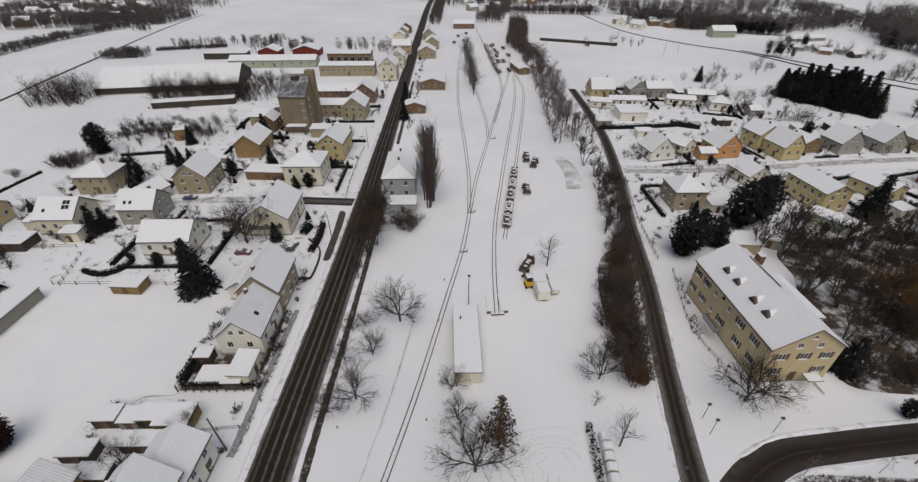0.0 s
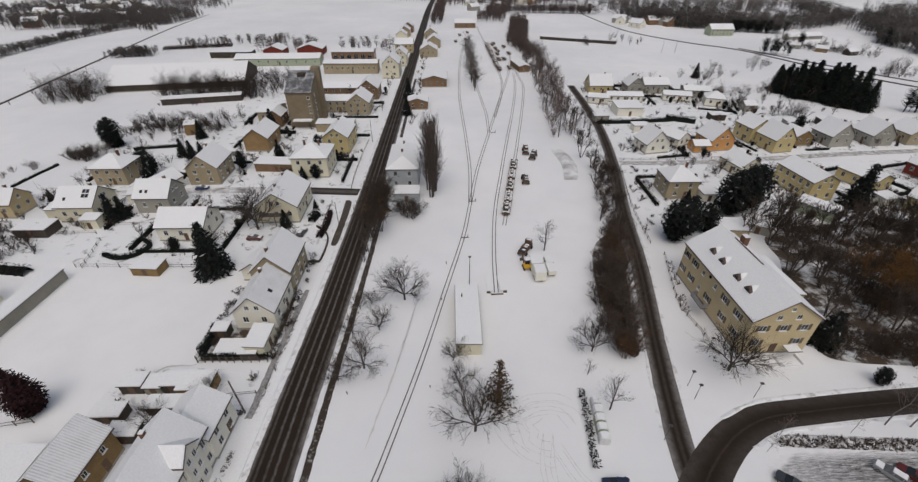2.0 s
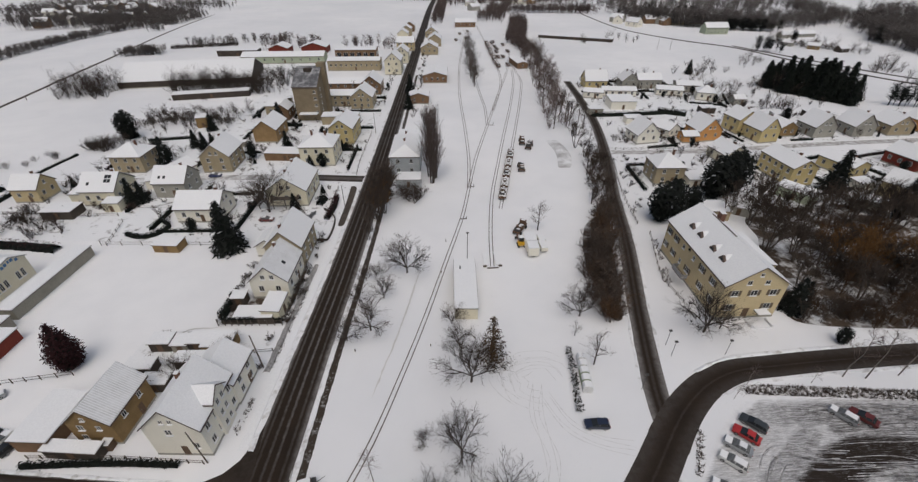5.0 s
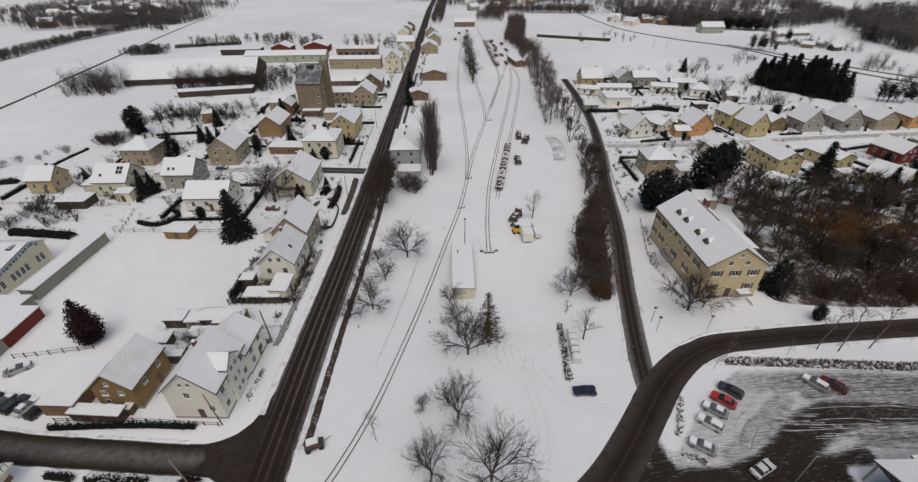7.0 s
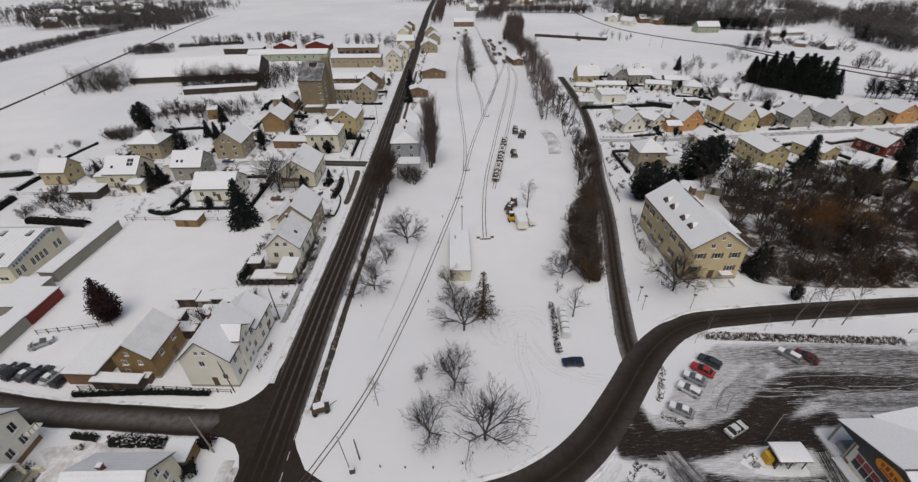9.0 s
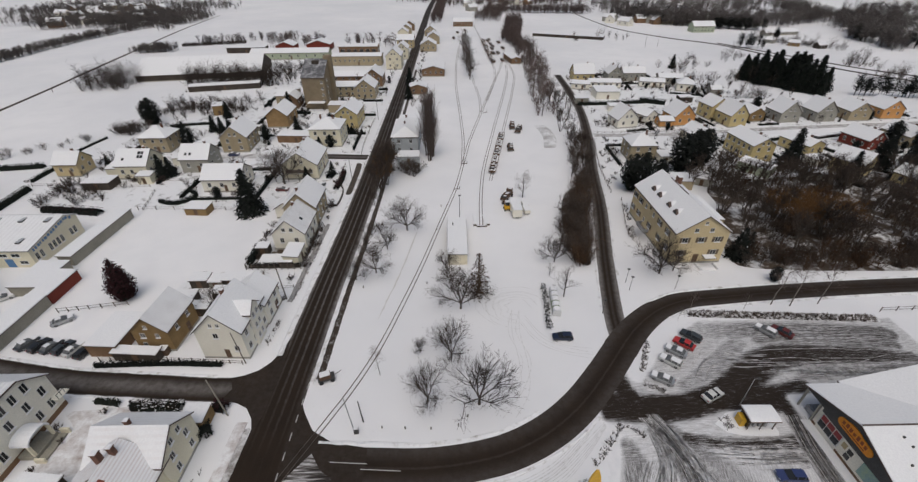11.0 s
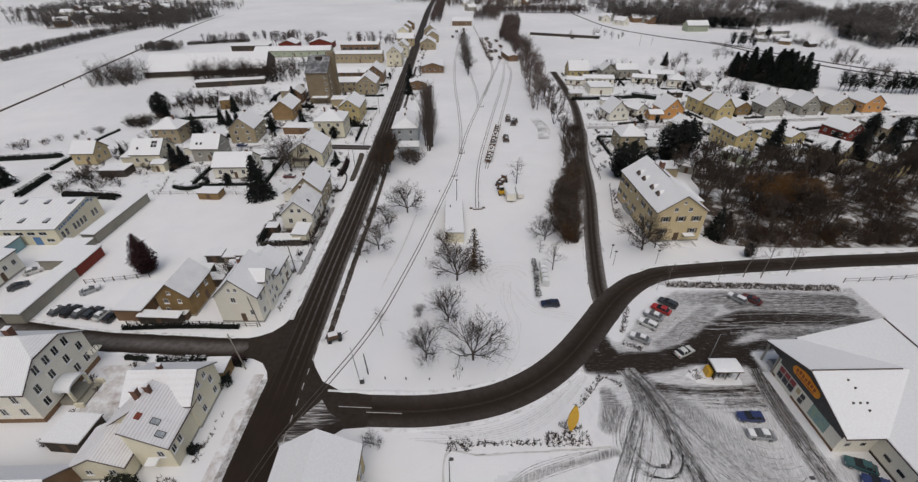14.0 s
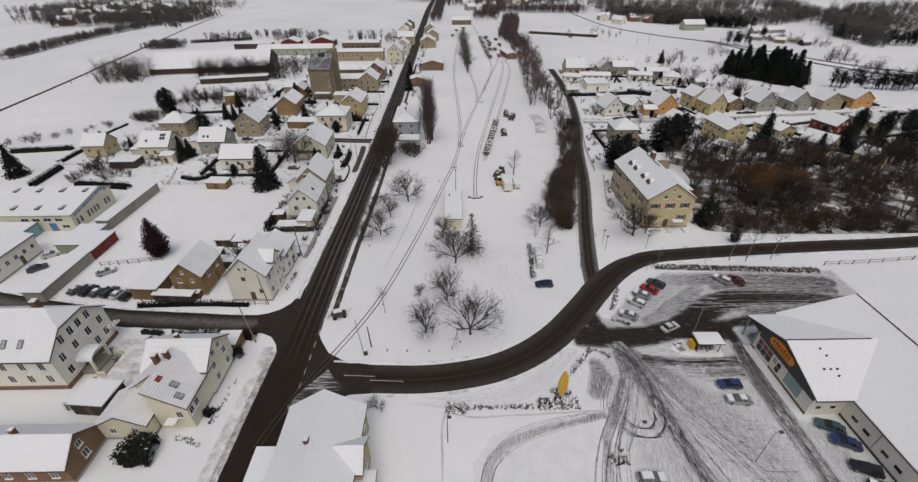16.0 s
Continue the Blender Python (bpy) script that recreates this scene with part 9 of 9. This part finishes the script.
rg = random.Random(404)
SHRUBS, DEAD = [], []
for hx, hy, yaw, L, W, big in list(PLOTS):
    if not in_gardens(hx, hy):
        continue
    a = radians(yaw)
    ca, sa = math.cos(a), math.sin(a)

    def spot(u, w):
        return hx + u * ca - w * sa, hy + u * sa + w * ca
    # low planting close to the walls and out in the plot
    for i in range(9 if big else 4):
        side = rg.choice((-1, 1))
        if rg.random() < 0.5:
            u, w = rg.uniform(-L / 2, L / 2), side * (W / 2 + rg.uniform(1.0, 4.5))
        else:
            u, w = side * (L / 2 + rg.uniform(1.0, 4.5)), rg.uniform(-W / 2, W / 2)
        x, y = spot(u, w)
        if free_spot(x, y, 0.9):
            SHRUBS.append((x, y, rg.uniform(0.35, 0.7), rg.random() < 0.12))
    for i in range(7 if big else 3):
        x, y = spot(rg.uniform(-L / 2 - 6, L / 2 + 6), rg.choice((-1, 1)) * (W / 2 + rg.uniform(0.8, 7)))
        if free_spot(x, y, 0.8):
            DEAD.append(((x, y), (x + rg.uniform(-2.5, 2.5), y + rg.uniform(-0.8, 0.8)), rg.uniform(0.6, 1.6)))
    if not big:
        continue
    # hedges and fences that bound the plot
    for side in (-1, 1):
        pu = L / 2 + rg.uniform(3.5, 5.5)
        pts = [spot(side * pu, w) for w in (-W / 2 - 4, -W / 4, W / 4, W / 2 + 4)]
        run = [p for p in pts if free_spot(p[0], p[1], 0.7)]
        if len(run) > 2 and rg.random() < 0.75:
            leafy_hedge("hedge", run, rg.uniform(0.7, 1.1), rg.uniform(0.8, 1.5), "dark garden hedge dusted with snow", rg.randrange(999), rg.choice((NEEDLE, NEEDLE, EVERGREEN, NEEDLE_BROWN)), 30)
        pw = side * (W / 2 + rg.uniform(4.0, 6.5))
        run = [spot(u, pw) for u in (-L / 2 - 3, -L / 4, L / 4, L / 2 + 3)]
        run = [p for p in run if free_spot(p[0], p[1], 0.5)]
        if len(run) > 2:
            if rg.random() < 0.45:
                leafy_hedge("hedge", run, rg.uniform(0.6, 1.0), rg.uniform(0.7, 1.2), "low clipped garden hedge under thin snow", rg.randrange(999), rg.choice((NEEDLE, EVERGREEN)), 28)
            else:
                fence(run, "dark wooden garden fence", 1.0, 3.2, 2)
    for i in range(2):
        x, y = spot(rg.uniform(-L / 2 - 5, L / 2 + 5), rg.choice((-1, 1)) * (W / 2 + rg.uniform(1.5, 5)))
        if free_spot(x, y, 1.1):
            plant(rg.choice(("yew", "yew", "spruce")), x, y, rg.uniform(0.14, 0.34), "garden evergreens")
    x, y = spot(rg.choice((-1, 1)) * (L / 2 + rg.uniform(2, 4)), rg.choice((-1, 1)) * (W / 2 + rg.uniform(1, 4)))
    if free_spot(x, y, 1.4) and rg.random() < 0.6:
        plant(rg.choice(("spread", "tall")), x, y, rg.uniform(0.5, 0.8), "garden trees")
for i in range(190):
    x, y = (rg.uniform(-118, -34), rg.uniform(76, 212)) if i % 2 else (rg.uniform(58, 190), rg.uniform(90, 215))
    if free_spot(x, y, 1.0):
        SHRUBS.append((x, y, rg.uniform(0.45, 1.05), rg.random() < 0.35))
for i in range(40):
    x, y = rg.uniform(48, 62), rg.uniform(88, 128)
    if free_spot(x, y, 0.8):
        SHRUBS.append((x, y, rg.uniform(0.3, 0.6), False))
for i in range(26):
    SHRUBS.append((rg.uniform(-34.4, -32.6), rg.uniform(48, 78), rg.uniform(0.3, 0.6), False))
for i in range(22):
    x, y = rg.uniform(-47, -43.4), rg.uniform(46, 66)
    if free_spot(x, y, 0.5):
        SHRUBS.append((x, y, rg.uniform(0.3, 0.6), False))
for i in range(26):
    x, y = rg.uniform(-58, -34.5), rg.uniform(30, 45)
    if free_spot(x, y, 0.4):
        SHRUBS.append((x, y, rg.uniform(0.25, 0.55), False))
for i in range(20):
    x, y = rg.uniform(-60, -35.5), rg.uniform(-14, 12)
    if free_spot(x, y, 0.7):
        SHRUBS.append((x, y, rg.uniform(0.25, 0.5), False))
thicket("garden_shrubs", SHRUBS, "bare garden shrubs under snow", 61, TWIG)
brush("brushwood_gardens", DEAD, "dead garden plants and shrubs under snow", 62, 4.0, 0.7)

# ---- far buildings ----
def far_houses(rows):
    for x, y, yaw, L, W, h, wl in rows:
        house("distant gabled house under snow", x, y, yaw, L, W, h, W * 0.32, wl, faces="f" if y < 420 else "", chim=(), attic=False, door=False, plinth=False, group="distant houses")


far_houses(((-369, 425, 20, 12, 9, 5, "clay"), (-356, 446, -30, 10, 8, 4, "white"), (-388, 478, 60, 11, 8, 5, "beige"), (-398, 520, 10, 12, 9, 5, "clay"), (-362, 481, 80, 10, 8, 4.5, "grey"), (-414, 495, 0, 12, 8, 5, "white"), (-405, 560, 40, 12, 9, 5, "beige"), (-383, 556, -20, 10, 8, 5, "clay"), (-345, 520, 30, 11, 8, 5, "grey"), (-318, 470, 0, 10, 8, 4, "beige"), (-430, 540, 70, 12, 8, 5, "clay")))
far_houses(((206, 420, 0, 26, 9, 4, "beige"), (213, 371, 0, 18, 10, 5, "green"), (240, 436, 5, 20, 9, 5, "white"), (184, 428, 0, 14, 9, 4, "clay"), (268, 352, 10, 30, 6, 2.5, "grey"), (250, 306, -40, 7, 5, 2.4, "brown"), (262, 296, 10, 7, 5, 2.4, "dark"), (240, 318, -50, 6, 5, 2.4, "grey"),
                            (-37, 373, 90, 11, 8, 5, "beige"), (-38, 352, 90, 10, 8, 5, "cream"), (-36, 394, 90, 11, 8, 5, "clay"), (-13, 330, 90, 13, 9, 5, "beige")))

fence([(-46.4, 47.4), (-40, 47.3), (-34.2, 47.3)], "dark board fence round the garden yard", 1.5, 1.2, 3)
fence([(-46.6, 47.6), (-46.7, 52), (-46.6, 56)], "dark board fence beside the garden yard", 1.5, 1.2, 3)
shed("small dark shed with snowy roof in the garden yard", -44.6, 54.0, 0, 2.6, 2.2, 2.0, "dark", 0.12)
shed("low dark lean-to with snowy roof in the garden yard", -37.6, 48.6, 0, 3.0, 1.8, 1.7, "dark", 0.1, door=False)
plant("spread", -11.0, -3.9, 0.34, "garden trees")


def skylight(parent, W, eave, rise, u, side, frac, w, h):
    """A roof window lying on the slope of a gabled roof."""
    slope = math.degrees(math.atan2(rise, W / 2))
    e = boxes("roof_window", [(-w / 2, w / 2, -h / 2, h / 2, -0.12, 0.03)], METAL, parent)
    e.matrix_basis = pose(u, side * W / 2 * (1 - frac), eave + rise * frac + 0.34, -side * slope, 0, 0)
    boxes("pane", [(-w / 2 + 0.07, w / 2 - 0.07, -h / 2 + 0.07, h / 2 - 0.07, 0.034, 0.045)], GLASS, e)


for dx in (0, 0.95):
    for df in (0, 0.22):
        skylight(cream_house, 9.5, 4.5, 3.6, 2.0 + dx, -1, 0.5 + df, 0.8, 1.05)
for u in (-2.6, -1.2):
    skylight(grey_house, 8.6, 4.5, 3.5, u, -1, 0.3, 0.7, 0.9)
skylight(cream_house, 9.5, 4.5, 3.6, -2.6, -1, 0.35, 0.7, 0.9)
skylight(road_house, 7.6, 4.5, 3.5, -1.0, -1, 0.4, 0.7, 0.9)
shed("low cream wing with snowy roof", -106.3, 98.5, 0, 4.6, 5.0, 3.0, "cream", 0.5, name="annex", category="annex", door=False)
shed("small cream conservatory with snowy roof", -94.4, 92.9, 0, 4.4, 3.2, 2.6, "cream", 0.3, name="annex", category="annex")
shed("low snowy outbuilding behind the apartment house", 68.0, 86.0, -4, 7.0, 5.4, 2.8, "beige", 0.2, name="outbuilding", category="outbuilding", door=False)
shed("rear wing of the apartment house with snowy roof", 62.6, 62.0, 92, 12.0, 3.6, 6.2, "ochre", 0.4, name="house_wing", category="house", door=False)
